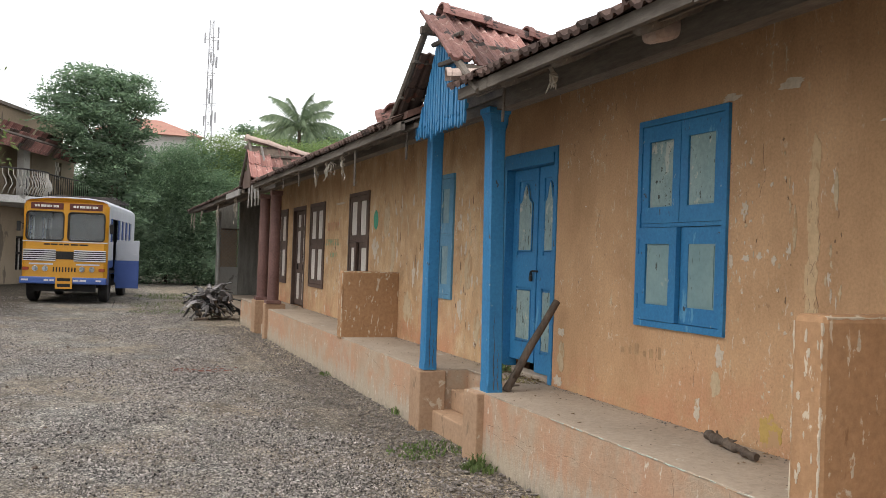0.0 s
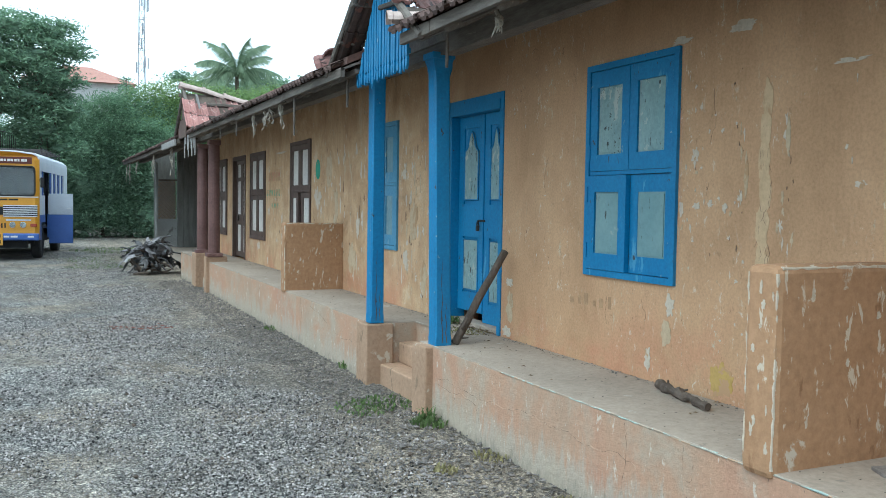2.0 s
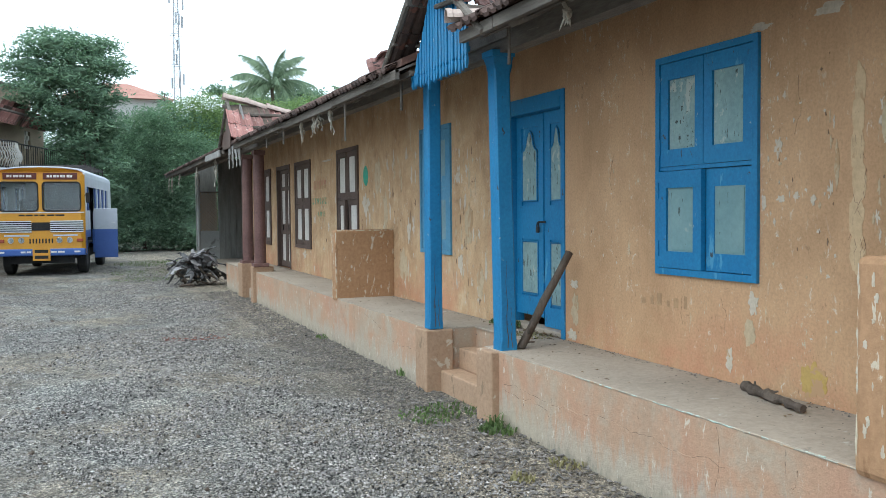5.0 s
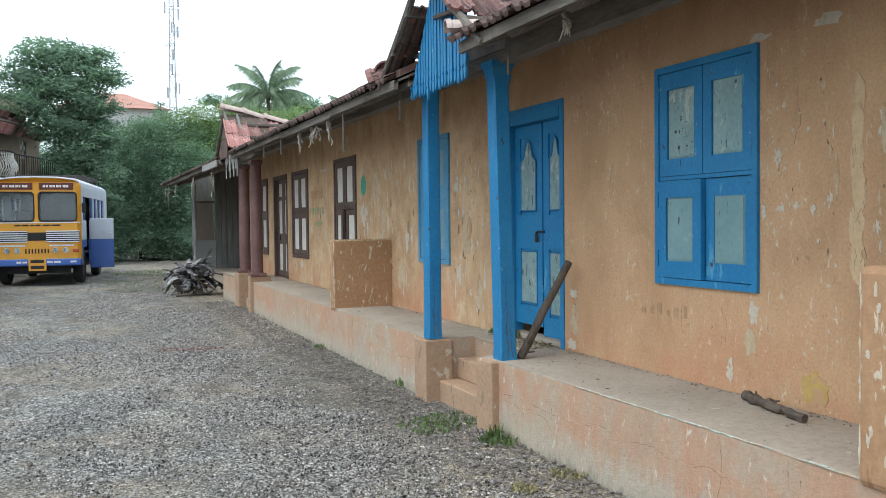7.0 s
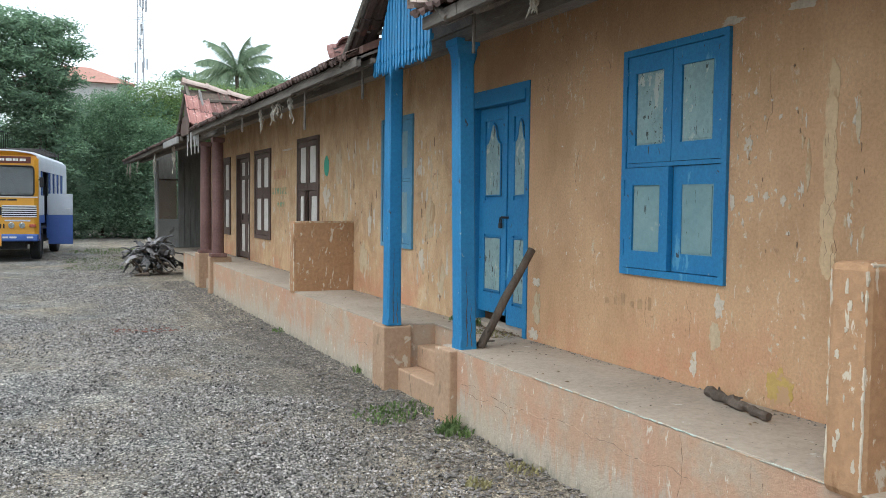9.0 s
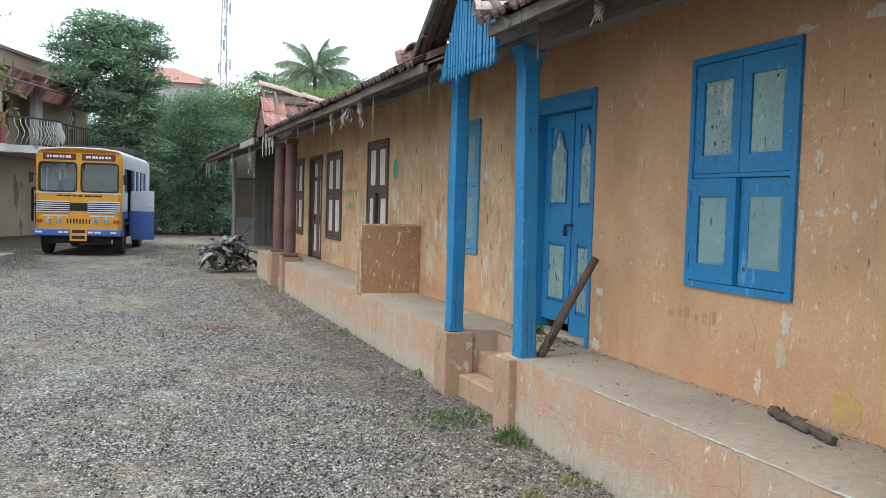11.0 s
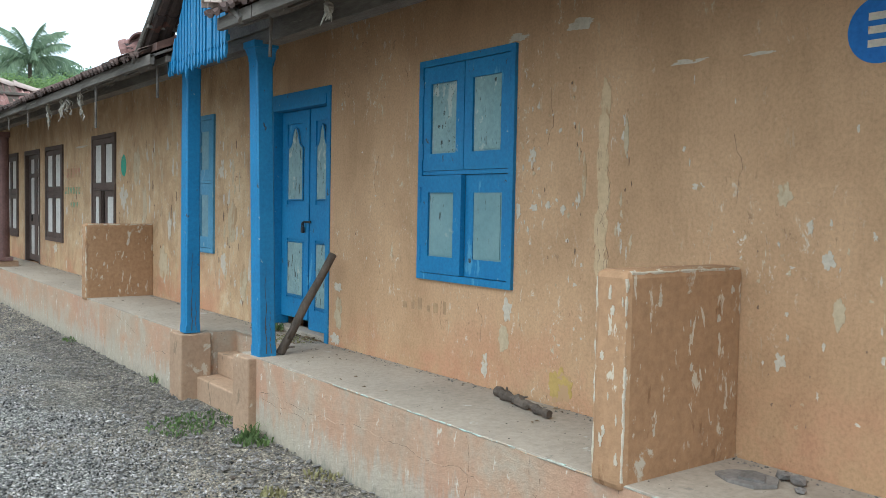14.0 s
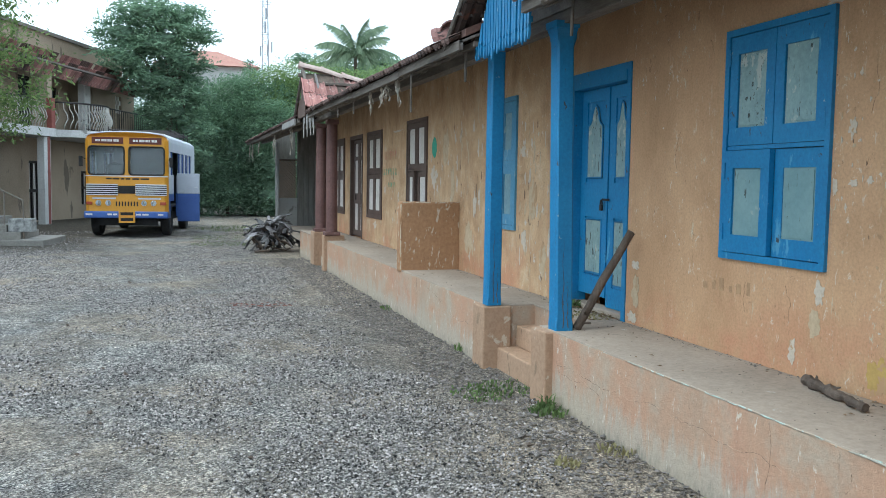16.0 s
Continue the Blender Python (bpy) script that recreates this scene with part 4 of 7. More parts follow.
for k, (yy, ln) in enumerate(((10.36, 0.27), (9.8, 0.22), (9.1, 0.27), (9.55, 0.2), (17.5, 0.55), (20.5, 0.6), (24.2, 0.4), (26.2, 0.62), (27.0, 0.5))):
    hanging_strip((EX + 0.06, yy, EZ - 0.07), ln, k, "frayed pale strip of rope hanging under the eave", M_STRAW)
knot = bmesh.new()
rr = random.Random(21)
tube(knot, [(0.0, 0.03, 0.02), (0.01, 0.0, -0.05), (0.02, -0.04, -0.11)], [0.013, 0.012, 0.013], 7)
for q in range(4):
    tilt, r0 = rr.uniform(0, 3.1), rr.uniform(0.016, 0.024)
    ring = [Vector((0.02, -0.045, -0.12 - 0.008 * q)) + Euler((tilt, 0.6 * q, 0)).to_matrix() @ Vector((r0 * math.cos(a), r0 * math.sin(a), 0)) for a in (2 * math.pi * i / 10 for i in range(10))]
    tube(knot, ring, 0.0095, 6)
for q in range(4):
    dx, dy = rr.uniform(-0.02, 0.02), rr.uniform(-0.02, 0.03)
    tube(knot, [(0.02, -0.045, -0.13), (0.02 + dx, -0.045 + dy * 0.6, -0.18), (0.015 + dx * 1.4, -0.045 + dy * 1.4, -0.2 - 0.04 * rr.random())], [0.008, 0.007, 0.002], 6)
ob = part("hanging_rope", knot, M_STRAW, smooth=True)
ob.matrix_basis = pose(2.36, 4.5, EZ + 0.1)
tagged(ob, "knotted pale rope hanging from the eave", "rope", group="frayed ropes under the eave")
for loc, ln in (((2.42, 5.25, 2.73), 0.26), ((2.36, 7.15, 2.68), 0.3), ((2.25, 8.48, 2.6), 0.38), ((2.25, 11.3, 2.6), 0.2), ((2.25, 12.4, 2.6), 0.17)):
    bm = bmesh.new()
    tube(bm, [(0, 0, 0), (0, 0.01, -ln)], 0.011, 7)
    ob = part("hanging_stick", bm, M_WOOD)
    ob.matrix_basis = pose(*loc)
    tagged(ob, "thin weathered stick hanging from the eave", "stick", group="sticks under the eave")
for loc in ((2.5, 3.55, 2.72), (2.5, 1.9, 2.72)):
    ob = part("bracket_end", boxes((-0.08, 0.22, -0.07, 0.07, -0.06, 0.05), bevel=0.035), M_PINK)
    ob.matrix_basis = pose(*loc, 0, -15, 0)
    tagged(ob, "pale sawn timber end under the eave", "timber", group="timber ends under the eave")

# ---- on the verandah ----
bm = bmesh.new()
pts = [(0, 0, 0), (0.1, 0.0, 0.16), (0.2, 0.015, 0.33), (0.32, 0.03, 0.5), (0.44, 0.05, 0.68)]
tube(bm, pts, [0.032, 0.029, 0.031, 0.028, 0.029], 10)
tube(bm, [(0.06, -0.01, 0.1), (0.05, -0.05, 0.14), (0.07, -0.07, 0.2)], [0.014, 0.01, 0.005], 6)
tube(bm, [(0.03, 0.01, 0.04), (0.09, -0.05, 0.05)], [0.012, 0.006], 6)
ob = part("wooden_pole", bm, M_BARK, smooth=True)
ob.matrix_basis = pose(2.728, 5.71, FZ + 0.016)
tagged(ob, "dead branch leaning across the blue door frame", "branch")

bm = bmesh.new()
pts = [(0.56 * k / 18, 0.006 * math.sin(k * 1.1), 0.003 * math.sin(k * 1.7)) for k in range(19)]
tube(bm, pts, [0.026 + 0.004 * math.sin(k * 1.9) + (0.008 if k in (3, 8, 9) else 0.0) - 0.0004 * k for k in range(19)], 16)
for v in bm.verts:
    v.co += 0.006 * Vector((0, noise.noise(Vector((v.co.x * 14, v.co.y * 90, v.co.z * 90))), noise.noise(Vector((v.co.x * 14 + 9, v.co.y * 90, v.co.z * 90)))))
for a, b in (((0.1, 0.01, 0.02), (0.09, 0.015, 0.042)), ((0.26, 0.012, 0.016), (0.3, 0.026, 0.03))):
    tube(bm, [a, b], [0.01, 0.004], 6)
ob = part("log", bm, M_BARK)
ob.matrix_basis = pose(3.15, 3.89, FZ + 0.039, 0, 0, -103)
tagged(ob, "knotty dead log lying on the verandah floor", "log")

M_STONE = surf("grey_rubble", (0.11, 0.1, 0.09), (0.25, 0.23, 0.21), 6, 50, 0.9, 0.6, 0.01, islands=True)


def rock(bm, c, r, seed):
    rr = random.Random(seed)
    res = bmesh.ops.create_icosphere(bm, subdivisions=1, radius=r, matrix=Matrix.Translation(c))
    for v in res["verts"]:
        o = v.co - Vector(c)
        v.co = Vector(c) + Vector((o.x * rr.uniform(0.7, 1.3), o.y * rr.uniform(0.7, 1.3), o.z * rr.uniform(0.45, 0.75)))


for k, (x, y, r) in enumerate(((3.13, 2.13, 0.034), (3.11, 2.06, 0.042), (3.03, 2.0, 0.025))):
    bm = bmesh.new()
    rock(bm, (0, 0, 0), r, k)
    ob = part("stone", bm, M_STONE)
    ob.matrix_basis = pose(x, y, FZ + 0.012 + r * 0.5)
    tagged(ob, "grey stone lying on the verandah floor", "stone", group="stones on the verandah")
bm = bmesh.new()
prism(bm, [(-0.09, -0.06), (-0.02, -0.12), (0.07, -0.09), (0.1, 0.02), (0.05, 0.1), (-0.02, 0.13), (-0.08, 0.05)], "z", 0, 0.014)
prism(bm, [(-0.04, -0.08), (0.04, -0.05), (0.04, 0.04), (-0.05, 0.02)], "z", 0.014, 0.024)
ob = part("slate_slab", bm, M_STONE)
ob.matrix_basis = pose(3.0, 2.2, FZ + 0.013, 0, 0, 10)
tagged(ob, "broken grey slab lying on the verandah floor", "slab")

# fallen leaves, twigs and dust crumbs on the verandah
M_LEAFBROWN = surf("dry_leaf", (0.11, 0.07, 0.04), (0.24, 0.17, 0.1), 8, 40, 0.9, 0.2, 0.003, islands=True)
bm = bmesh.new()
rr = random.Random(5)
for k in range(95):
    x, y = rr.uniform(2.6, 3.22), rr.choice((rr.uniform(0.5, 6.0), rr.uniform(7.1, 14.8), rr.uniform(2.5, 5.5)))
    if rr.random() < 0.4:
        x = WX - abs(rr.gauss(0, 0.05)) - 0.01
    s = rr.uniform(0.005, 0.02)
    a = rr.uniform(0, 6.28)
    z = FZ + 0.0145
    q = [(x + s * math.cos(a), y + s * math.sin(a), z), (x + 0.4 * s * math.cos(a + 1.6), y + 0.4 * s * math.sin(a + 1.6), z + s * 0.4), (x - s * math.cos(a), y - s * math.sin(a), z + 0.002), (x + 0.4 * s * math.cos(a - 1.6), y + 0.4 * s * math.sin(a - 1.6), z + s * 0.15)]
    bm.faces.new([bm.verts.new(p) for p in q])
tagged(part("leaf_litter", bm, M_LEAFBROWN), "dry leaves and crumbs strewn on the verandah", "litter", kind="stuff")

# ---- open annex at the far end of the house ----
M_GREYWALL = surf("grey_cement_wall", (0.26, 0.26, 0.25), (0.38, 0.38, 0.36), 1.5, 30, 0.9, 0.4, 0.008, peels=(((0.18, 0.17, 0.16), 0.4, 3.0, UP),))
M_DARKDOOR = surf("dark_old_boards", (0.17, 0.165, 0.15), (0.28, 0.275, 0.255), 3, 30, 0.9, 0.4, 0.006, stretch=(3, 3, 0.5))
AX0, AX1 = WX - 0.13, WX + 0.48
tagged(part("wall_annex", boxes((AX0, AX1, 27.4, 27.6, -0.1, 1.0)), M_GREYWALL), "low grey cement wall closing the annex", "wall", kind="structure")
annex_end = part("wall_annex", boxes((AX1, WX + 5.0, 27.45, 27.6, -0.1, 3.2), (AX0, AX1, 27.95, 28.1, -0.1, 3.2)), M_DARKDOOR)
tagged(annex_end, "dark boarded end wall of the annex", "wall", kind="structure")
for k in range(9):
    part("board", boxes((AX1 + 0.01 + 0.17 * k, AX1 + 0.165 + 0.17 * k, 27.41 + 0.01 * (k % 2), 27.446, 0.14, 2.75 - 0.03 * (k % 3)), bevel=0.006), M_DARKDOOR, annex_end)
tagged(part("annex_floor", boxes((WX - 0.4, WX + 5.0, 19.2, 27.4, -0.05, 0.14)), M_FLOOR), "raised cement floor of the open annex", "floor", kind="structure")
M_LATH = surf("rusty_lath", (0.2, 0.13, 0.075), (0.34, 0.23, 0.14), 4, 40, 0.9, 0.3, 0.005)
lat = thing("lattice_screen", "rusty diamond lattice screen above the grey wall", "lattice")
for k in range(-14, 15):
    for s in (-1, 1):
        # laths at 45 degrees, clipped to the opening
        c = (AX0 + AX1) / 2 + 0.11 * k
        ends = []
        for q in range(121):
            x, z = c + s * (q / 120 * 1.15 - 0.575), 1.0 + 1.15 * q / 120
            if AX0 + 0.02 <= x <= AX1 - 0.02:
                ends.append((x, 27.5 + 0.012 * s, z))
        if len(ends) > 4:
            bm = bmesh.new()
            tube(bm, [ends[0], ends[-1]], 0.013, 5)
            part("lath", bm, M_LATH, lat)
part("rail", boxes((AX0, AX1, 27.48, 27.53, 2.15, 2.2)), M_BARK, lat)
bm = bmesh.new()
tube(bm, [(0, 0, 0), (0, 0, 2.72)], 0.05, 10)
ob = part("annex_post", bm, M_GREYWALL)
ob.matrix_basis = pose(WX - 0.15, 27.2, -0.02)
tagged(ob, "whitewashed round post of the open annex", "post")

# heap of torn sheeting and dead wood beside the plinth
M_SHEET = surf("dirty_plastic_sheet", (0.022, 0.022, 0.024), (0.3, 0.3, 0.3), 5, 30, 0.5, 0.4, 0.01, per_piece=0.95, spec=0.5)
heap = thing("rubbish_heap", "heap of torn grey sheeting and dead wood on the gravel", "rubbish heap", (2.1, 19.4, 0))
rr = random.Random(11)
for k in range(26):
    bm = bmesh.new()
    c = Vector((rr.gauss(0, 0.17), rr.gauss(0, 0.22), 0))
    h = 0.5 * math.exp(-(c.x ** 2 + c.y ** 2) * 7.0)
    pts = []
    d = Vector((rr.uniform(-1, 1), rr.uniform(-1, 1), rr.uniform(-0.3, 0.5))).normalized()
    p = c + Vector((0, 0, h * rr.uniform(0.1, 0.9)))
    for q in range(4):
        pts.append(p.copy())
        p = p + d * rr.uniform(0.06, 0.13)
        d = (d + Vector((rr.uniform(-0.5, 0.5), rr.uniform(-0.5, 0.5), rr.uniform(-0.5, 0.2)))).normalized()
        p.z = max(p.z, 0.02)
    tube(bm, pts, [rr.uniform(0.015, 0.035) for q in pts], 6)
    part("dead_branch", bm, M_BARK, heap)
for k in range(78):
    # a torn strip of sheeting that arches out of the heap and droops
    bm = bmesh.new()
    az = rr.uniform(0, 6.28)
    p = Vector((rr.gauss(0, 0.12), rr.gauss(0, 0.15), rr.uniform(0.08, 0.5)))
    d = Vector((math.cos(az) * 0.7, math.sin(az) * 0.7, rr.uniform(0.2, 1.6))).normalized()
    width, steps = rr.uniform(0.03, 0.085), 9
    bend = rr.uniform(0.16, 0.34)
    rows = []
    for q in range(steps):
        side = d.cross(Vector((0, 0, 1))).normalized()
        side = (side + Vector((0, 0, rr.uniform(-0.7, 0.7)))).normalized()
        w = width * (1.0 if q < steps - 2 else 0.6) * rr.uniform(0.75, 1.15)
        up = side.cross(d).normalized() * 0.004
        rows.append([bm.verts.new(p - side * w + up), bm.verts.new(p + up * 4 * rr.uniform(0, 1)), bm.verts.new(p + side * w + up),
                     bm.verts.new(p + side * w - up), bm.verts.new(p - up * 4), bm.verts.new(p - side * w - up)])
        p = p + d * rr.uniform(0.05, 0.085)
        d = (d + Vector((rr.uniform(-0.25, 0.25), rr.uniform(-0.25, 0.25), -bend))).normalized()
        if p.z < 0.03:
            p.z, d.z = 0.03, abs(d.z) * 0.2
    for u, v in zip(rows, rows[1:]):
        for i in range(6):
            bm.faces.new((u[i], u[(i + 1) % 6], v[(i + 1) % 6], v[i]))
    for u in (rows[0], rows[-1]):
        bm.faces.new(u)
    for v in bm.verts:
        v.co.z = max(v.co.z, 0.012)
    part("sheet", bm, M_SHEET, heap, "crumpled torn grey plastic strip")

# ---- the bus ----
M_YELLOW = surf("bus_yellow_paint", (0.54, 0.25, 0.016), (0.62, 0.3, 0.026), 2, 40, 0.4, 0.05, 0.002, spec=0.5)
M_WHITE = surf("bus_white_paint", (0.45, 0.48, 0.54), (0.55, 0.58, 0.64), 2, 40, 0.4, 0.05, 0.002, spec=0.5)
M_BUSBLUE = surf("bus_blue_paint", (0.035, 0.085, 0.3), (0.055, 0.12, 0.38), 2, 40, 0.4, 0.05, 0.002, spec=0.5)
M_MAROON = surf("maroon_sign", (0.09, 0.025, 0.02), (0.13, 0.04, 0.03), 4, 40, 0.5, 0.0)
M_SILVER = surf("dull_chrome", (0.55, 0.56, 0.58), (0.7, 0.71, 0.73), 4, 40, 0.35, 0.05, 0.002, metal=0.7)
M_BLACK = surf("black_rubber", (0.014, 0.014, 0.015), (0.035, 0.034, 0.033), 4, 60, 0.85, 0.3, 0.004)
M_LETTER = surf("pale_lettering", (0.6, 0.58, 0.55), (0.7, 0.68, 0.65), 5, 50, 0.6, 0.0)
M_AMBER = surf("red_lamp", (0.26, 0.04, 0.02), (0.34, 0.06, 0.025), 5, 50, 0.2, 0.0, spec=0.6)
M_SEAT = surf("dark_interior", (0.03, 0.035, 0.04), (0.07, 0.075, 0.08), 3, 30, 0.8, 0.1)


def glass_mat():
    m = bpy.data.materials.new("vehicle_glass")
    m.use_nodes = True
    b = m.node_tree.nodes["Principled BSDF"]
    b.inputs["Base Color"].default_value = (0.75, 0.82, 0.84, 1)
    b.inputs["Roughness"].default_value = 0.06
    b.inputs["Transmission Weight"].default_value = 0.95
    b.inputs["IOR"].default_value = 1.45
    return m


M_GLASS = glass_mat()


def bars(parent, y_face, spans, z, h, m, name="lettering"):
    for a, b in spans:
        part(name, boxes((a, b, y_face - 0.004, y_face, z - h / 2, z + h / 2)), m, parent)


def wheel(parent, x, y, r=0.43, w=0.24):
    bm = bmesh.new()
    prof = [(-w / 2, r * 0.62), (-w / 2, r * 0.93), (-w / 2 + 0.03, r), (w / 2 - 0.03, r), (w / 2, r * 0.93), (w / 2, r * 0.62)]
    n = 24
    rings = [[bm.verts.new((p, q * math.cos(2 * math.pi * k / n), q * math.sin(2 * math.pi * k / n))) for p, q in prof] for k in range(n)]
    for k in range(n):
        a, b = rings[k], rings[(k + 1) % n]
        for i in range(6):
            bm.faces.new((a[i], a[(i + 1) % 6], b[(i + 1) % 6], b[i]))
    wh = part("wheel", bm, M_BLACK, parent)
    wh.matrix_basis = pose(x, y, r)
    rim = bmesh.new()
    tube(rim, [(-w / 2 + 0.02, 0, 0), (-0.02, 0, 0), (0.02, 0, 0), (w / 2 - 0.02, 0, 0)], [r * 0.62, r * 0.4, r * 0.4, r * 0.62], 20)
    part("rim", rim, M_IRON, wh)
    return wh


def bus():
    t = thing("bus", "parked yellow, white and blue bus with its side door open", "bus", (-1.12, 24.4, 0), -7.5)
    t.scale = (0.93, 1.0, 0.985)
    W, L, H = 1.11, 6.3, 2.8
    # front cap: openings for two screens
    fy = 0.0
    ybk = 0.22
    cap = bmesh.new()
    xs = [-W, -1.02, -0.06, 0.06, 1.02, W]
    zs2 = [0.55, 1.64, 2.4, 2.58]
    for i in range(5):
        for j in range(3):
            if j == 1 and i in (1, 3):
                continue
            box(cap, xs[i], xs[i + 1], fy, ybk, zs2[j], zs2[j + 1])
    bmesh.ops.remove_doubles(cap, verts=cap.verts[:], dist=1e-4)
    for v in cap.verts:                      # rounded plan at the corners
        if abs(v.co.x) > W - 0.01 and v.co.y < 0.01:
            v.co.y = 0.09
    part("front_panel", cap, M_YELLOW, t)
    hood = bmesh.new()
    arch = [(-W, 2.58), (-W + 0.04, 2.66), (-W + 0.16, 2.71), (-0.6, 2.755), (0.0, 2.775), (0.6, 2.755), (W - 0.16, 2.71), (W - 0.04, 2.66), (W, 2.58)]
    prism(hood, arch, "y", 0.03, 0.3)
    for v in hood.verts:
        if abs(v.co.x) > W - 0.05 and v.co.y < 0.1:
            v.co.y = 0.1
    part("roof_front", hood, M_YELLOW, t)
    edge = bmesh.new()
    tube(edge, [(x, 0.1 if abs(x) > W - 0.05 else 0.04, z + 0.008) for x, z in arch], 0.018, 6)
    part("roof_edge", edge, M_WHITE, t, "thin white roof edge")
    body_white = bmesh.new()
    wins = [(0.55, 1.15), (2.1, 2.7), (2.85, 3.6), (3.75, 4.5), (4.65, 5.4)]
    for sx in (-1, 1):
        cuts = sorted({0.22, L, *(v for w in wins for v in w)})
        for y0, y1 in zip(cuts, cuts[1:]):
            for z0, z1 in ((1.15, 1.66), (1.66, 2.3), (2.3, 2.55)):
                if z0 == 1.66 and any(a < (y0 + y1) / 2 < b for a, b in wins):
                    continue
                if sx > 0 and 1.2 < (y0 + y1) / 2 < 1.88 and z1 < 2.4:
                    continue
                box(body_white, sx * W - (0.05 if sx > 0 else 0), sx * W + (0.05 if sx < 0 else 0), y0, y1, z0, z1)
    box(body_white, -W, W, L - 0.05, L, 1.15, 2.55)
    bmesh.ops.remove_doubles(body_white, verts=body_white.verts[:], dist=1e-4)
    part("body", body_white, M_WHITE, t)
    low = bmesh.new()
    for sx in (-1, 1):
        for y0, y1 in ((0.22, 0.45), (1.9, 3.9), (4.9, L)) if sx > 0 else ((0.22, 0.45), (1.4, 3.9), (4.9, L)):
            box(low, sx * (W + 0.003) - (0.05 if sx > 0 else 0), sx * (W + 0.003) + (0.05 if sx < 0 else 0), y0, y1, 0.5, 1.146)
        box(low, sx * (W + 0.003) - (0.05 if sx > 0 else 0), sx * (W + 0.003) + (0.05 if sx < 0 else 0), 0.45, 1.18, 0.95, 1.146)
        box(low, sx * (W + 0.003) - (0.05 if sx > 0 else 0), sx * (W + 0.003) + (0.05 if sx < 0 else 0), 3.9, 4.9, 0.95, 1.146)
    box(low, -W, W, L - 0.05, L, 0.5, 1.146)
    part("skirt", low, M_BUSBLUE, t, "blue lower side panels")
    roof_b = bmesh.new()
    sec = [(-W, 2.55), (-W + 0.02, 2.66), (-W + 0.15, 2.76), (-0.5, 2.81), (0.5, 2.81), (W - 0.15, 2.76), (W - 0.02, 2.66), (W, 2.55)]
    prism(roof_b, sec, "y", 0.3, L)
    part("roof", roof_b, M_WHITE, t)
    part("chassis", boxes((-0.95, 0.95, 0.3, L - 0.2, 0.4, 0.62), (-0.8, 0.8, 0.12, 0.3, 0.3, 0.6)), M_BLACK, t)
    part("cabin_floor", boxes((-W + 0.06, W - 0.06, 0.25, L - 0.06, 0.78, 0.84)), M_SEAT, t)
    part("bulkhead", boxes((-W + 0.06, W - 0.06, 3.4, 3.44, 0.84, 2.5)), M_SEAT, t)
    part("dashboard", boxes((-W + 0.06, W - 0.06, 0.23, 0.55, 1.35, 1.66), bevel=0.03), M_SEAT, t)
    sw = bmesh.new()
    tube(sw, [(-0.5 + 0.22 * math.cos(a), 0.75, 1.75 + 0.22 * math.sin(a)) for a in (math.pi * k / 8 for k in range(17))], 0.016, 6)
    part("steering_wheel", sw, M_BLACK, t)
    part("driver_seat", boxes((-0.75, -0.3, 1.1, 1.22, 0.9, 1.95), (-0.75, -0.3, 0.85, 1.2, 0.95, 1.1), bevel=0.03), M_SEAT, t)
    for a, b in ((-1.02, -0.06), (0.06, 1.02)):
        ws = part("windscreen", boxes((a + 0.01, b - 0.01, 0.07, 0.078, 1.65, 2.39)), M_GLASS, t)
        rim = bmesh.new()
        r, loop = 0.09, []
        for cx, cz, a0 in ((b - r, 2.39 - r, 0), (a + r, 2.39 - r, 90), (a + r, 1.65 + r, 180), (b - r, 1.65 + r, 270)):
            loop += [(cx + r * math.cos(radians(a0 + q)), -0.004, cz + r * math.sin(radians(a0 + q))) for q in (0, 30, 60, 90)]
        tube(rim, loop + loop[:1], 0.02, 6)
        for cx, cz, sx, sz in ((b, 2.39, -1, -1), (a, 2.39, 1, -1), (a, 1.65, 1, 1), (b, 1.65, -1, 1)):
            fill = [(cx, cz)] + [(cx + sx * r * (1 - math.cos(radians(q))), cz + sz * r * (1 - math.sin(radians(q)))) for q in (0, 30, 60, 90)]
            corner = bmesh.new()
            prism(corner, fill, "y", -0.002, 0.06)
            part("corner_fillet", corner, M_YELLOW, ws)
        part("seal", rim, M_BLACK, ws)
        wp = bmesh.new()
        tube(wp, [(b - 0.35, -0.015, 1.68), (a + 0.4, -0.015, 2.1)], 0.008, 5)
        part("wiper", wp, M_BLACK, ws)
    for a, b in ((-0.92, -0.08), (0.08, 0.95)):
        d = part("name_board", boxes((a, b, -0.012, 0.035, 2.46, 2.63), bevel=0.005), M_MAROON, t, "maroon name board with pale lettering")
        n = 8
        w = (b - a - 0.2) / n
        bars(d, -0.012, [(a + 0.1 + k * w, a + 0.1 + (k + (0.8, 0.55, 0.9, 0.7)[k % 4]) * w) for k in range(n)], 2.545, 0.06, M_LETTER)
    part("belt_trim", boxes((-W, W, -0.006, 0.0, 1.6, 1.625)), M_SILVER, t)
    bars(t, -0.001, [(-0.55, -0.4), (-0.37, -0.2), (-0.16, -0.06), (-0.03, 0.1), (0.15, 0.34), (0.37, 0.6)], 1.54, 0.04, M_BLACK)
    for a, b in ((-1.08, -0.235), (0.235, 1.08)):
        gb = part("grille_backing", boxes((a, b, -0.01, 0.0, 1.1, 1.4), bevel=0.003), M_BLACK, t)
        for k in range(6):
            part("grille_bar", boxes((a, b, -0.03, -0.01, 1.105 + 0.054 * k, 1.131 + 0.054 * k), bevel=0.004), M_SILVER, gb)
    part("grille", boxes((-0.23, 0.23, -0.012, 0.0, 1.15, 1.36), bevel=0.004), M_BLACK, t)
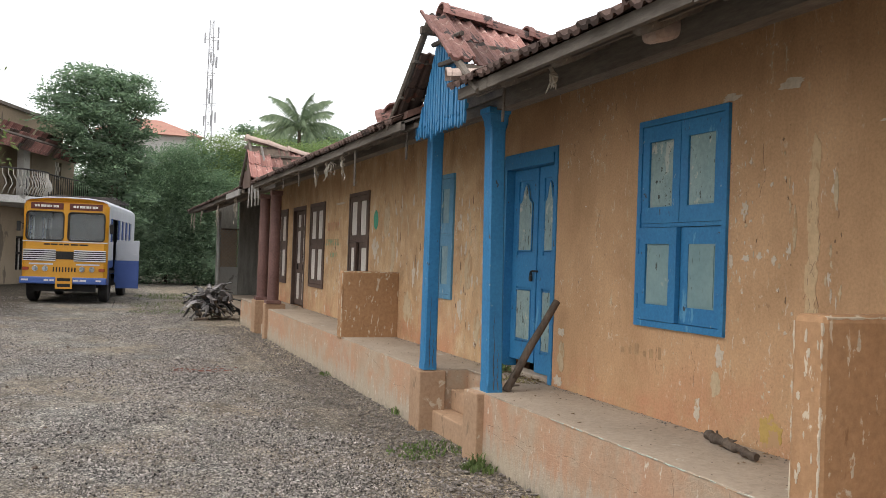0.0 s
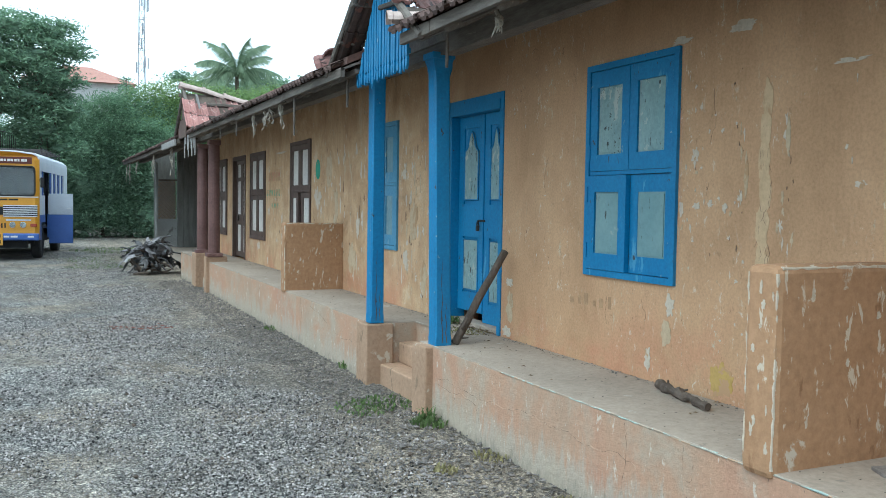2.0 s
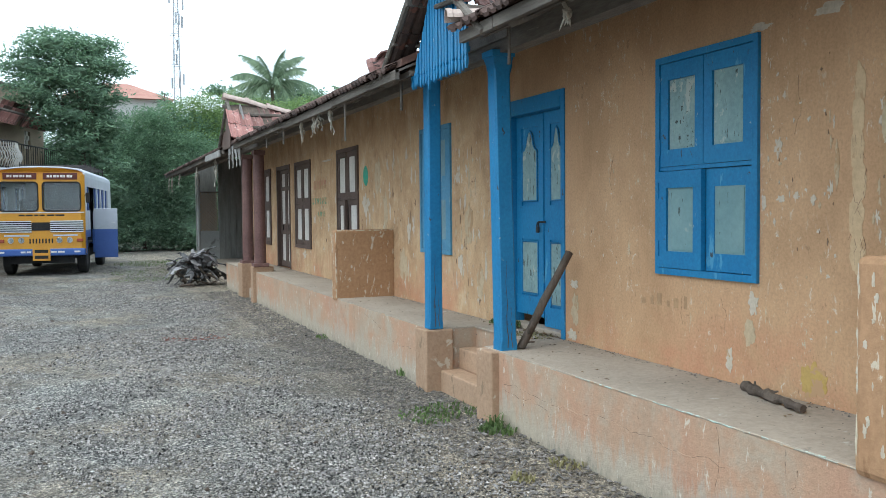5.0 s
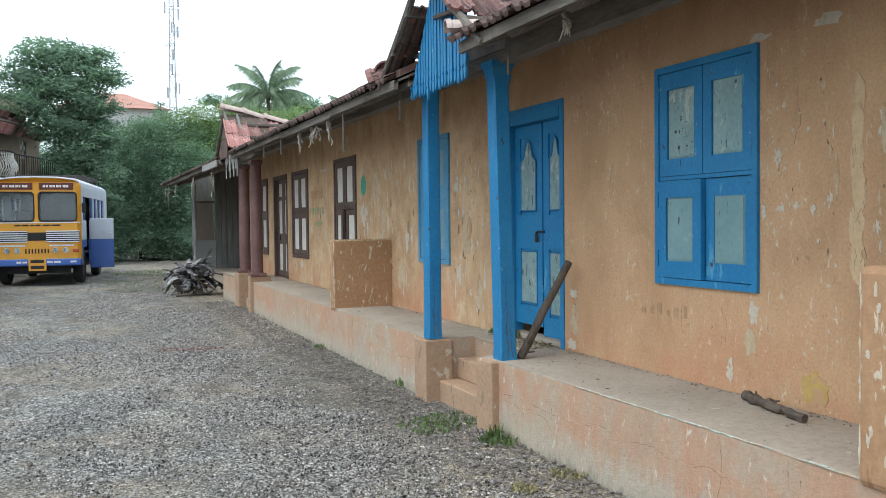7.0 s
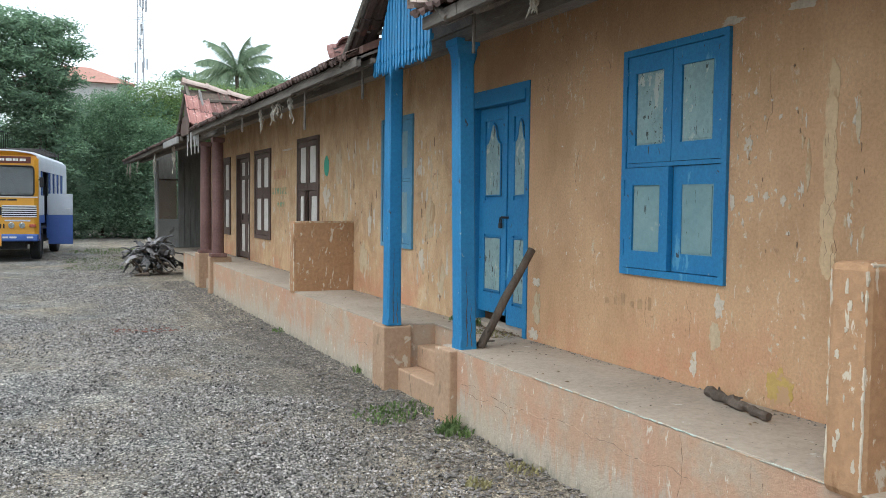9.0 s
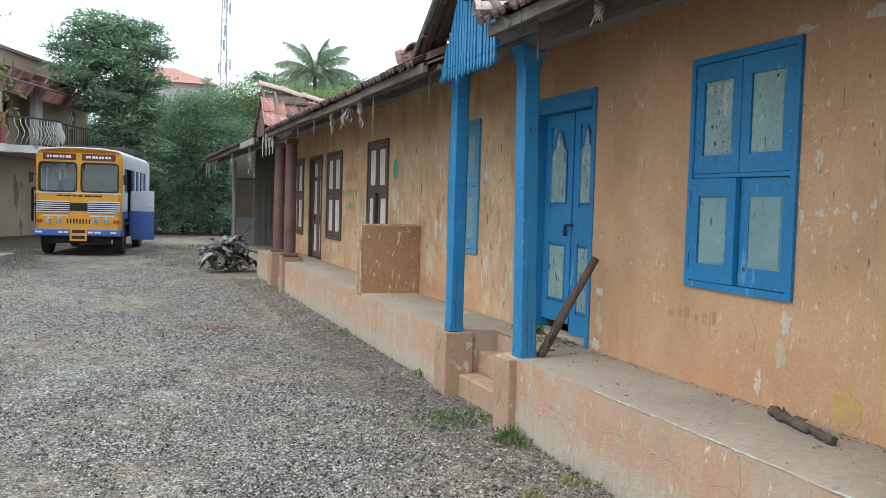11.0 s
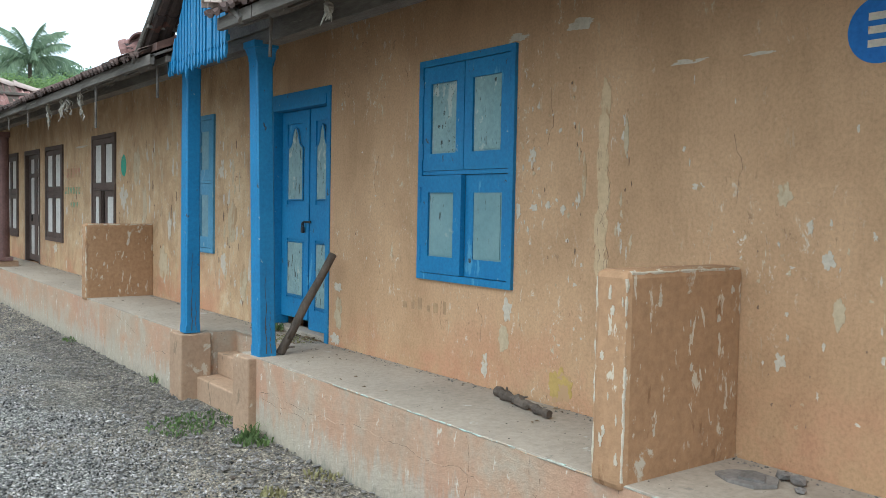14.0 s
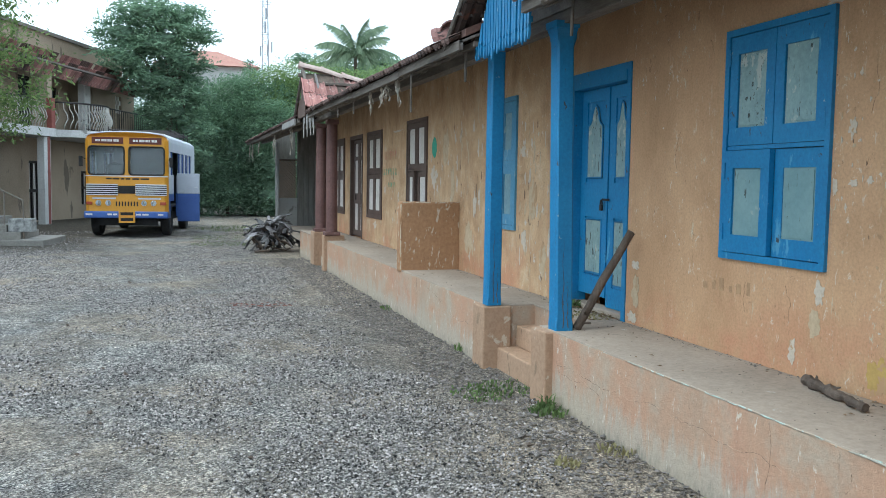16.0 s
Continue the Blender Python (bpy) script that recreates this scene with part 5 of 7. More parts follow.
    for k in range(8):
        part("vent", boxes((-0.3 + k * 0.08, -0.265 + k * 0.08, -0.008, 0.0, 0.82, 0.94)), M_BLACK, t)
    for a, b in ((-0.92, -0.3), (0.3, 0.92)):
        part("trim_strip", boxes((a, b, -0.008, 0.0, 1.0, 1.04)), M_WHITE, t)
    for x in (-0.76, -0.5, 0.46, 0.72):
        hl = bmesh.new()
        tube(hl, [(x, 0.02, 0.9), (x, -0.03, 0.9)], 0.075, 16)
        h = part("headlight", hl, M_SILVER, t)
        hg = bmesh.new()
        tube(hg, [(x, -0.03, 0.9), (x, -0.045, 0.9)], [0.07, 0.05], 16)
        part("lens", hg, M_GLASS, h)
    for x in (-1.0, 0.98):
        part("indicator", boxes((x - 0.08, x + 0.08, -0.03, 0.04, 0.85, 0.93), bevel=0.01), M_AMBER, t)
    bp = part("bumper", boxes((-W - 0.02, W + 0.02, -0.12, 0.02, 0.5, 0.68), bevel=0.03), M_BUSBLUE, t, "blue front bumper with pale lettering")
    bars(bp, -0.12, [(-1.08, -0.9), (-0.5, -0.38), (-0.35, -0.24), (0.26, 0.4), (0.43, 0.6), (0.85, 1.0)], 0.6, 0.045, M_LETTER)
    plate = part("number_plate", boxes((-0.2, 0.24, -0.14, -0.122, 0.38, 0.7)), M_YELLOW, t, "yellow number plate with dark bars")
    bars(plate, -0.14, [(-0.15, 0.19)], 0.62, 0.08, M_BLACK)
    bars(plate, -0.14, [(-0.15, 0.19)], 0.47, 0.08, M_BLACK)
    for s in (-1, 1):
        mb = bmesh.new()
        tube(mb, [(s * W, 0.12, 2.05), (s * (W + 0.12), -0.02, 2.1)], 0.012, 6)
        mr = part("mirror", mb, M_BLACK, t)
        part("mirror_head", boxes((s * (W + 0.1) - 0.05, s * (W + 0.1) + 0.05, -0.05, 0.0, 1.86, 2.12), bevel=0.015), M_BLACK, mr)
        for y0, y1 in wins:
            part("side_window", boxes((s * (W - 0.03) - 0.004, s * (W - 0.03) + 0.004, y0, y1, 1.66, 2.3)), M_GLASS, t)
            part("window_bar", boxes((s * (W - 0.012) - 0.012, s * (W - 0.012) + 0.012, (y0 + y1) / 2 - 0.015, (y0 + y1) / 2 + 0.015, 1.66, 2.3)), M_BUSBLUE, t)
    for sx in (-1, 1):
        for y in (0.82, 4.4):
            wheel(t, sx * (W - 0.16), y)
    dr = part("door", boxes((W, W + 0.66, 1.88, 1.92, 1.14, 1.72), bevel=0.01), M_WHITE, t, "open white and blue side door")
    part("door_lower", boxes((W, W + 0.66, 1.882, 1.918, 0.34, 1.138), bevel=0.01), M_BUSBLUE, dr)
    part("handle", boxes((W + 0.5, W + 0.6, 1.85, 1.88, 1.3, 1.33), bevel=0.004), M_SILVER, dr)
    rk = bmesh.new()
    for x in (-0.9, 0.9):
        tube(rk, [(x, 2.0, 2.95), (x, 6.0, 2.95)], 0.018, 6)
        for y in (2.0, 3.0, 4.0, 5.0, 6.0):
            tube(rk, [(x, y, 2.74), (x, y, 3.02)], 0.016, 6)
    for k in range(9):
        tube(rk, [(-0.9, 2.0 + k * 0.5, 2.93), (0.9, 2.0 + k * 0.5, 2.93)], 0.014, 5)
    part("roof_rack", rk, M_IRON, t)


bus()

# ---- two-storey building with a balcony ----
M_BLDG = surf("tan_plaster", (0.27, 0.21, 0.15), (0.38, 0.305, 0.225), 0.7, 20, 0.9, 0.3, 0.01, peels=(((0.16, 0.13, 0.1), 0.42, 1.5, (1, 1, 0.4)),))
M_SLAB = surf("whitewashed_slab", (0.45, 0.44, 0.42), (0.58, 0.57, 0.55), 1.2, 20, 0.9, 0.3, 0.01, peels=(((0.25, 0.24, 0.22), 0.4, 2.0, UP),))
M_RAIL = surf("cream_railing", (0.4, 0.38, 0.34), (0.52, 0.5, 0.46), 3, 40, 0.6, 0.1)
M_REDPAINT = surf("red_oxide_paint", (0.2, 0.06, 0.05), (0.28, 0.1, 0.08), 3, 40, 0.7, 0.2)


def balcony_building():
    t = thing("apartment_building", "tan two-storey building with a railed balcony and tiled fringe roof", "building", (-3.8, 31.1, 0), -20.0)
    def add(name, m, *specs, bevel=0.0, label=""):
        return part(name, boxes(*specs, bevel=bevel), m, t, label)
    holes = ((-6.3, -5.2, 0.3, 2.4), (1.06, 1.86, 0.04, 2.08), (4.86, 5.6, 0.5, 1.78))
    bm = bmesh.new()
    ys = sorted({-14.0, 9.6, *(v for h in holes for v in h[:2])})
    zs = sorted({-0.1, 2.85, *(v for h in holes for v in h[2:])})
    slab_with_openings(bm, -1.5, -1.25, ys, zs, holes)
    part("ground_floor_wall", bm, M_BLDG, t)
    up = ((-5.5, -4.6, 3.15, 5.0), (-2.6, -1.7, 3.15, 5.0), (1.2, 2.1, 3.15, 5.0), (3.4, 4.0, 3.8, 4.8))
    bm = bmesh.new()
    ys = sorted({-14.0, 9.6, *(v for h in up for v in h[:2])})
    zs = sorted({3.13, 6.5, *(v for h in up for v in h[2:])})
    slab_with_openings(bm, -1.9, -1.65, ys, zs, up)
    part("upper_wall", bm, M_BLDG, t)
    add("end_wall", M_BLDG, (-9.0, -1.9, 9.4, 9.6, -0.1, 6.5))
    add("back_wall", M_BLDG, (-9.2, -9.0, -14.0, 9.6, -0.1, 6.5))
    for i, (a, b, c, d) in enumerate(holes + up):
        x = -1.4 if i < 3 else -1.8
        w = part("window", boxes((x, x + 0.06, a, a + 0.08, c, d), (x, x + 0.06, b - 0.08, b, c, d), (x, x + 0.06, a + 0.08, b - 0.08, d - 0.08, d), (x, x + 0.06, (a + b) / 2 - 0.04, (a + b) / 2 + 0.04, c, d - 0.08),
                                 (x, x + 0.06, a + 0.08, (a + b) / 2 - 0.04, (c + d) / 2 - 0.05, (c + d) / 2 + 0.05), (x, x + 0.06, (a + b) / 2 + 0.04, b - 0.08, (c + d) / 2 - 0.05, (c + d) / 2 + 0.05)), M_IRON, t)
        part("pane", boxes((x - 0.03, x - 0.02, a, b, c, d)), M_CREAM if i in (1, 2) else M_SEAT, w)
    add("balcony_slab", M_SLAB, (-1.65, 0.06, -14.0, 0.4, 2.85, 3.12), (-9.0, -1.65, -14.0, 9.4, 2.88, 3.1), bevel=0.0, label="whitewashed balcony slab")
    cs = bmesh.new()
    arc = [(-1.65, 0.45), (0.0, 0.45)] + [(1.05 * max(0.0, math.sin(math.pi * k / 14)) ** 0.6, 0.45 + 3.0 * k / 14) for k in range(15)] + [(-1.65, 3.5)]
    prism(cs, arc, "z", 2.86, 3.1)
    part("round_balcony", cs, M_SLAB, t, "bowed balcony slab")
    add("balcony_slab", M_SLAB, (-1.65, -0.3, 3.55, 9.6, 2.86, 3.1))
    add("bay_wall", M_BLDG, (-1.64, -1.1, 5.6, 7.7, 3.1, 5.4), (-1.64, -1.1, 8.3, 9.6, 3.1, 5.4), (-1.64, -1.1, 7.7, 8.3, 3.1, 4.2), (-1.64, -1.1, 7.7, 8.3, 4.9, 5.4))
    gr = add("grille", M_CREAM, *[(-1.2, -1.14, 7.7 + 0.15 * a, 7.85 + 0.15 * a, 4.2 + 0.175 * b, 4.375 + 0.175 * b) for a in range(4) for b in range(4) if (a + b) % 2], label="white pierced grille")
    for y in (-11.0, -5.5, 0.1):
        add("column", M_SLAB, (-0.3, -0.05, y - 0.3, y + 0.12, -0.05, 2.85), bevel=0.02)
        add("column_stripe", M_REDPAINT, (-0.05, -0.04, y - 0.09, y + 0.06, 0.0, 2.85))
    for y in (-8.0, 0.3):
        add("upper_column", M_BLDG, (-0.35, -0.1, y - 0.15, y + 0.15, 3.12, 5.3))
    add("upper_column", M_SLAB, (-1.15, -0.9, 4.5, 5.0, 3.12, 5.5))
    add("railing_post", M_REDPAINT, (-0.12, 0.05, 0.12, 0.36, 3.12, 4.1))
    rail_pts = [(0.0, y) for y in (-14 + 0.17 * k for k in range(82))]
    bow = [(0.02 + 1.05 * max(0.0, math.sin(math.pi * k / 28)) ** 0.6, 0.45 + 3.0 * k / 28) for k in range(29)]
    bl = bmesh.new()
    prof = [(0.0, 3.14), (0.05, 3.3), (0.14, 3.45), (0.1, 3.62), (0.0, 3.78), (-0.01, 3.98)]
    tube(bl, [(a, 0, z) for a, z in prof], 0.016, 5)
    bal = finish("baluster", bl, M_RAIL, True)
    for x, y in rail_pts[30:] + bow:
        ob = new("baluster", bal)
        ob.parent = t
        ob.matrix_basis = pose(x - 0.06, y, 0)
    for pts, nm in (([(x - 0.06, y, 3.99) for x, y in rail_pts], "handrail"), ([(x - 0.06, y, 3.99) for x, y in bow], "handrail"), ([(-0.4, 3.55, 4.2), (-0.4, 9.5, 4.2)], "handrail"), ([(-0.4, 3.55, 3.3), (-0.4, 9.5, 3.3)], "handrail")):
        hb = bmesh.new()
        tube(hb, pts, 0.028, 6)
        part(nm, hb, M_IRON, t)
    bp = bmesh.new()
    tube(bp, [(0, 0, 3.1), (0, 0, 4.2)], 0.014, 5)
    plain = finish("baluster", bp, M_IRON, True)
    for k in range(28):
        ob = new("baluster", plain)
        ob.parent = t
        ob.matrix_basis = pose(-0.4, 3.7 + k * 0.21, 0)
    # fringe roof of tiles on the upper storey
    ang = 56.0
    add("fringe_boarding", M_DARKWOOD, (-1.7, -0.05, -14.0, 9.6, 5.25, 5.31))
    for k in range(66):
        for c in range(3):
            yy = -8.0 + k * 0.235
            if (k * 7 + c * 5) % 11 == 0:
                continue
            o = tile_at(pose(0.12 - c * 0.22, yy, 5.15 + c * 0.28, random.uniform(-2, 2), ang, 180 + random.uniform(-3, 3)), t, RED_TILE if (k // 3 + c) % 3 else EAVE_TILE)
    add("parapet", M_BLDG, (-2.0, -1.6, -14.0, 9.6, 5.4, 6.6))
    add("parapet_band", M_DARKWOOD, (-2.05, -1.5, -14.0, 9.6, 6.6, 6.72))
    add("roof", M_SLAB, (-9.2, -2.05, -14.0, 9.6, 6.5, 6.6))


balcony_building()

# entrance steps, handrail and a small tiled canopy in front of the building
M_RAILGREY = surf("grey_brown_rail", (0.17, 0.145, 0.12), (0.26, 0.225, 0.19), 4, 40, 0.7, 0.2)
M_CONC = surf("rough_concrete", (0.2, 0.19, 0.17), (0.32, 0.3, 0.27), 1.5, 25, 0.9, 0.5, 0.01)
st = thing("entrance_steps", "rough concrete entrance steps with a metal handrail", "steps", (-2.75, 21.4, 0), -8)
part("slab", boxes((-3.4, 0, 0, 1.9, -0.05, 0.12), bevel=0.02), M_CONC, st)
for k in range(4):
    part("step", boxes((-3.4, -0.55 - 0.3 * k, 0.25, 1.65, 0.12 + 0.16 * k, 0.28 + 0.16 * k), bevel=0.01), M_CONC, st)
for y in (0.3,):
    rb2 = bmesh.new()
    tube(rb2, [(-0.5, y, 0.12), (-0.5, y, 1.0), (-2.4, y, 1.95)], 0.02, 6)
    for k in range(3):
        tube(rb2, [(-0.9 - 0.5 * k, y, 0.3 + 0.27 * k), (-0.9 - 0.5 * k, y, 1.2 + 0.25 * k)], 0.018, 6)
    part("handrail", rb2, M_RAILGREY, st)
M_PAINTED = surf("painted_block", (0.12, 0.12, 0.12), (0.5, 0.5, 0.48), 9, 30, 0.8, 0.2)
pb = part("planter", boxes((-0.25, 0.25, -0.2, 0.2, 0, 0.3), bevel=0.02), M_PAINTED)
pb.matrix_basis = pose(-3.25, 21.95, 0.12, 0, 0, -8)
pb.matrix_basis.translation.z = 0.28
tagged(pb, "small planter block painted in black and white", "planter")
cn = thing("tiled_canopy", "small red-tiled canopy beside the entrance steps", "canopy", (-3.95, 21.9, 0))
part("post", boxes((-0.35, -0.25, 0.0, 0.1, 0, 2.75)), M_WOOD, cn)
part("post", boxes((-1.9, -1.8, 0.0, 0.1, 0, 3.1)), M_WOOD, cn)
part("beam", boxes((-2.0, -0.1, -0.02, 0.12, 2.62, 2.72)), M_WOOD, cn)
for k in range(9):
    for c in range(3):
        tile_at(pose(0.05 - c * 0.32, -0.9 + k * 0.23, 2.68 + c * 0.19, random.uniform(-2, 2), 30, 180 + random.uniform(-3, 3)), cn)

# ---- trees ----
def leaf_mat(name, c1, c2):
    m = bpy.data.materials.new(name)
    m.use_nodes = True
    nt = m.node_tree
    b = nt.nodes["Principled BSDF"]
    g = nt.nodes.new("ShaderNodeNewGeometry")
    tc = nt.nodes.new("ShaderNodeTexCoord").outputs["Object"]
    col = ramp(nt, g.outputs["Random Per Island"], [(0.0, c1), (0.7, c2), (1.0, tuple(v * 1.25 for v in c2))])
    col = mix(nt, 0.7, col, ramp(nt, noise_tex(nt, tc, 0.7, 4), [(0.35, (0.6, 0.65, 0.6)), (0.65, (1.15, 1.15, 1.05))]), "MULTIPLY")
    nt.links.new(col, b.inputs["Base Color"])
    b.inputs["Roughness"].default_value = 0.75
    b.inputs["Specular IOR Level"].default_value = 0.2
    tr = nt.nodes.new("ShaderNodeBsdfTranslucent")
    nt.links.new(col, tr.inputs[0])
    mx = nt.nodes.new("ShaderNodeMixShader")
    mx.inputs[0].default_value = 0.4
    nt.links.new(b.outputs[0], mx.inputs[1])
    nt.links.new(tr.outputs[0], mx.inputs[2])
    nt.links.new(mx.outputs[0], nt.nodes["Material Output"].inputs[0])
    return m


M_LEAF_DARK = leaf_mat("dark_leaves", (0.13, 0.2, 0.145), (0.24, 0.345, 0.23))
M_LEAF_MID = leaf_mat("mid_leaves", (0.13, 0.21, 0.14), (0.23, 0.34, 0.215))
M_LEAF_LIGHT = leaf_mat("light_leaves", (0.16, 0.23, 0.09), (0.26, 0.36, 0.145))
M_LEAF_NEAR = leaf_mat("yellow_green_leaves", (0.12, 0.18, 0.075), (0.22, 0.29, 0.11))
M_PALM = leaf_mat("palm_leaves", (0.15, 0.21, 0.14), (0.26, 0.33, 0.22))
# leaf colour darkened to carry the shade inside the crowns
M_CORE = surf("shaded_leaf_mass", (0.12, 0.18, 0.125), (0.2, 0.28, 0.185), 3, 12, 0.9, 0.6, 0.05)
M_TRUNK = surf("tree_bark", (0.07, 0.055, 0.045), (0.14, 0.115, 0.09), 3, 20, 0.95, 0.7, 0.02, stretch=(1, 1, 0.3))


def leaves(rng, centres, spread, count, size, flat=0.5, droop=0.0):
    """Leaf blades round cluster centres, as vertex and face arrays."""
    c = np.repeat(np.asarray(centres), count, axis=0)
    n = len(c)
    off = rng.normal(0, 1, (n, 3)) * spread * np.array([1, 1, flat])
    p = c + off
    a = rng.normal(0, 1, (n, 3))
    a[:, 2] = a[:, 2] * 0.45 - droop
    a /= np.linalg.norm(a, axis=1, keepdims=True)
    b = np.cross(a, rng.normal(0, 1, (n, 3)) * np.array([0.5, 0.5, 1.0]))
    b /= np.linalg.norm(b, axis=1, keepdims=True)
    s = size * rng.uniform(0.6, 1.3, (n, 1))
    v = np.stack([p - a * s, p + b * s * 0.32, p + a * s, p - b * s * 0.32], axis=1).reshape(-1, 3)
    f = np.arange(4 * n).reshape(-1, 4)
    return v, f


def crown_part(name, rng, lumps, clusters, spread, count, size, material, parent, droop=0.0, core=0.0, flat=0.5):
    """A crown of leaf clusters over uneven lumps (x, y, z, rx, ry, rz)."""
    vs = np.array([l[3] * l[4] * l[5] for l in lumps]) ** 0.67
    pts = []
    for l, w in zip(lumps, vs / vs.sum()):
        k = max(4, int(clusters * w))
        d = rng.normal(0, 1, (k, 3))
        d /= np.linalg.norm(d, axis=1, keepdims=True)
        d *= rng.uniform(0.55, 1.08, (k, 1)) ** 0.6
        pts.append(np.array(l[:3]) + d * np.array(l[3:]))
    v, f = leaves(rng, np.concatenate(pts), spread, count, size, flat=flat, droop=droop)
    me = bpy.data.meshes.new(name)
    me.from_pydata(v.tolist(), [], f.tolist())
    me.materials.append(material)
    ob = new(name, me)
    ob.parent = parent
    tagged(ob, kind="stuff")
    # added solid lumps close the crown, its inner shade put into their colour
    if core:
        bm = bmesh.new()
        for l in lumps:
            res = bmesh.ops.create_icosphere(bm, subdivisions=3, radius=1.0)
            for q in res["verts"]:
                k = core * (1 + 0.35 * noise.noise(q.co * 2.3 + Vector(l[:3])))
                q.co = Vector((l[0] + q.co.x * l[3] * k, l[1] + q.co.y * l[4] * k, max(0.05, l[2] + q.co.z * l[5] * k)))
        part("shade_core", bm, M_CORE, parent)
    return ob


def limbs(parent, base, top, r, targets, name="trunk"):
    bm = bmesh.new()
    b, t = Vector(base), Vector(top)
    mid = b.lerp(t, 0.5) + Vector((0.08, -0.06, 0))
    tube(bm, [b, b.lerp(t, 0.1), mid, t], [r * 1.35, r, r * 0.85, r * 0.6], 10)
    part(name, bm, M_TRUNK, parent, smooth=True)
    for q in targets:
        bm = bmesh.new()
        q = Vector(q)
        s = b.lerp(t, random.uniform(0.6, 1.0))
        tube(bm, [s, s.lerp(q, 0.5) + Vector((0, 0, 0.15)), q], [r * 0.45, r * 0.28, r * 0.1], 7)
        part("limb", bm, M_TRUNK, parent)


rng = np.random.default_rng(3)
tree = thing("tree", "dark-leaved broad tree standing beyond the bus", "tree", (-0.2, 36.2, 0))
lump = [(-0.7, 0, 7.9, 1.2, 1.1, 0.55), (0.6, 0, 7.8, 0.8, 0.9, 0.45), (-1.6, 0, 7.1, 1.0, 1.0, 0.5), (1.15, -0.2, 7.1, 0.6, 0.8, 0.32), (0.0, 0, 6.9, 1.4, 1.3, 0.6), (-1.4, 0, 6.1, 1.1, 1.2, 0.5),
        (0.6, -0.1, 6.1, 1.0, 1.1, 0.5), (-0.3, 0.1, 5.3, 1.4, 1.3, 0.6), (0.9, 0, 5.0, 0.75, 1.0, 0.5), (0.2, 0, 4.2, 1.1, 1.2, 0.6), (0.9, 0, 3.5, 0.8, 0.9, 0.5), (0.5, 0, 2.7, 0.9, 1.0, 0.5)]
limbs(tree, (0, 0, -0.05), (0.1, 0, 6.5), 0.17, [l[:3] for l in lump])
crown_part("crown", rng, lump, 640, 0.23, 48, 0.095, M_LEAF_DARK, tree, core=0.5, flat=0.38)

near = thing("tree", "light green tree with drooping leafy branches", "tree", (-4.8, 19.6, 0))
lump = [(0.8, 0, 4.6, 1.3, 1.2, 1.2), (1.7, 0.2, 3.5, 0.8, 0.8, 0.7), (0.2, 0, 5.8, 1.4, 1.3, 0.8), (1.2, 0.3, 2.8, 0.8, 0.8, 0.5), (-0.8, 0, 4.4, 1.5, 1.4, 1.3)]
limbs(near, (-0.5, 0, -0.05), (-0.1, 0, 4.4), 0.12, [l[:3] for l in lump])
crown_part("crown", rng, lump, 420, 0.22, 40, 0.065, M_LEAF_NEAR, near, droop=0.6)

# hedge of feathery bushes behind the yard
for k, (x, y, h, w, mm) in enumerate(((1.1, 38.4, 4.7, 1.4, M_LEAF_MID), (2.3, 39.0, 5.8, 1.6, M_LEAF_MID), (3.5, 39.6, 6.1, 1.7, M_LEAF_MID), (4.9, 40.0, 6.6, 1.8, M_LEAF_LIGHT), (4.4, 38.3, 4.8, 1.5, M_LEAF_MID), (6.3, 40.3, 6.8, 2.1, M_LEAF_LIGHT),
                                      (8.0, 40.8, 6.6, 2.2, M_LEAF_LIGHT), (10.2, 41.8, 7.0, 2.6, M_LEAF_LIGHT), (13.0, 43.0, 7.2, 3.0, M_LEAF_MID), (0.0, 41.0, 4.6, 2.0, M_LEAF_DARK), (-2.5, 46.0, 6.0, 2.4, M_LEAF_DARK), (-6.5, 46.0, 6.0, 3.2, M_LEAF_DARK))):
    b = thing("bush", "tall feathery green bush at the end of the yard", "bush", (x, y, 0), group="bushes behind the yard")
    lump = [(0, 0, h * 0.2, w, w * 0.8, h * 0.22), (0.2, 0, h * 0.45, w, w * 0.8, h * 0.22), (-0.3, 0, h * 0.68, w * 0.85, w * 0.7, h * 0.18), (w * 0.4, 0, h * 0.82, w * 0.5, w * 0.5, h * 0.14), (-w * 0.4, 0.1, h * 0.86, w * 0.45, w * 0.45, h * 0.13), (0, 0, h * 0.93, w * 0.35, w * 0.35, h * 0.1)]
    limbs(b, (0, 0, -0.05), (0, 0, h * 0.6), 0.06, [l[:3] for l in lump[2:5]], name="stem")
    crown_part("foliage", rng, lump[2:], 420, 0.23, 46, 0.06, mm, b, droop=0.3)
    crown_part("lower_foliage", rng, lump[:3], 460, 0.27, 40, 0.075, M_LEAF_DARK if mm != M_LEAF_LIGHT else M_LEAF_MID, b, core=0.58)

far = thing("tree", "dark round-headed tree behind the roof", "tree", (11.0, 60.0, 0))
lump = [(3.4, 0, 9.9, 0.9, 0.9, 0.4), (2.5, 0, 9.3, 1.2, 1.2, 0.6), (4.2, 0, 9.4, 0.9, 0.9, 0.5), (-2.6, 0, 9.7, 0.8, 0.8, 0.3), (-1.6, 0, 9.3, 1.0, 1.0, 0.4), (0.2, 0, 9.1, 2.2, 1.5, 0.7), (2.5, 0, 8.4, 2.2, 1.6, 0.9), (0, 0, 7.0, 4.0, 2.0, 1.6)]
limbs(far, (0, 0, -0.05), (0, 0, 7), 0.3, [l[:3] for l in lump])
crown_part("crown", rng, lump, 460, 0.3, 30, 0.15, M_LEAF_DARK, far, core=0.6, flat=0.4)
sap = thing("tree", "slender dark sapling above the bushes", "tree", (3.75, 45.0, 0))
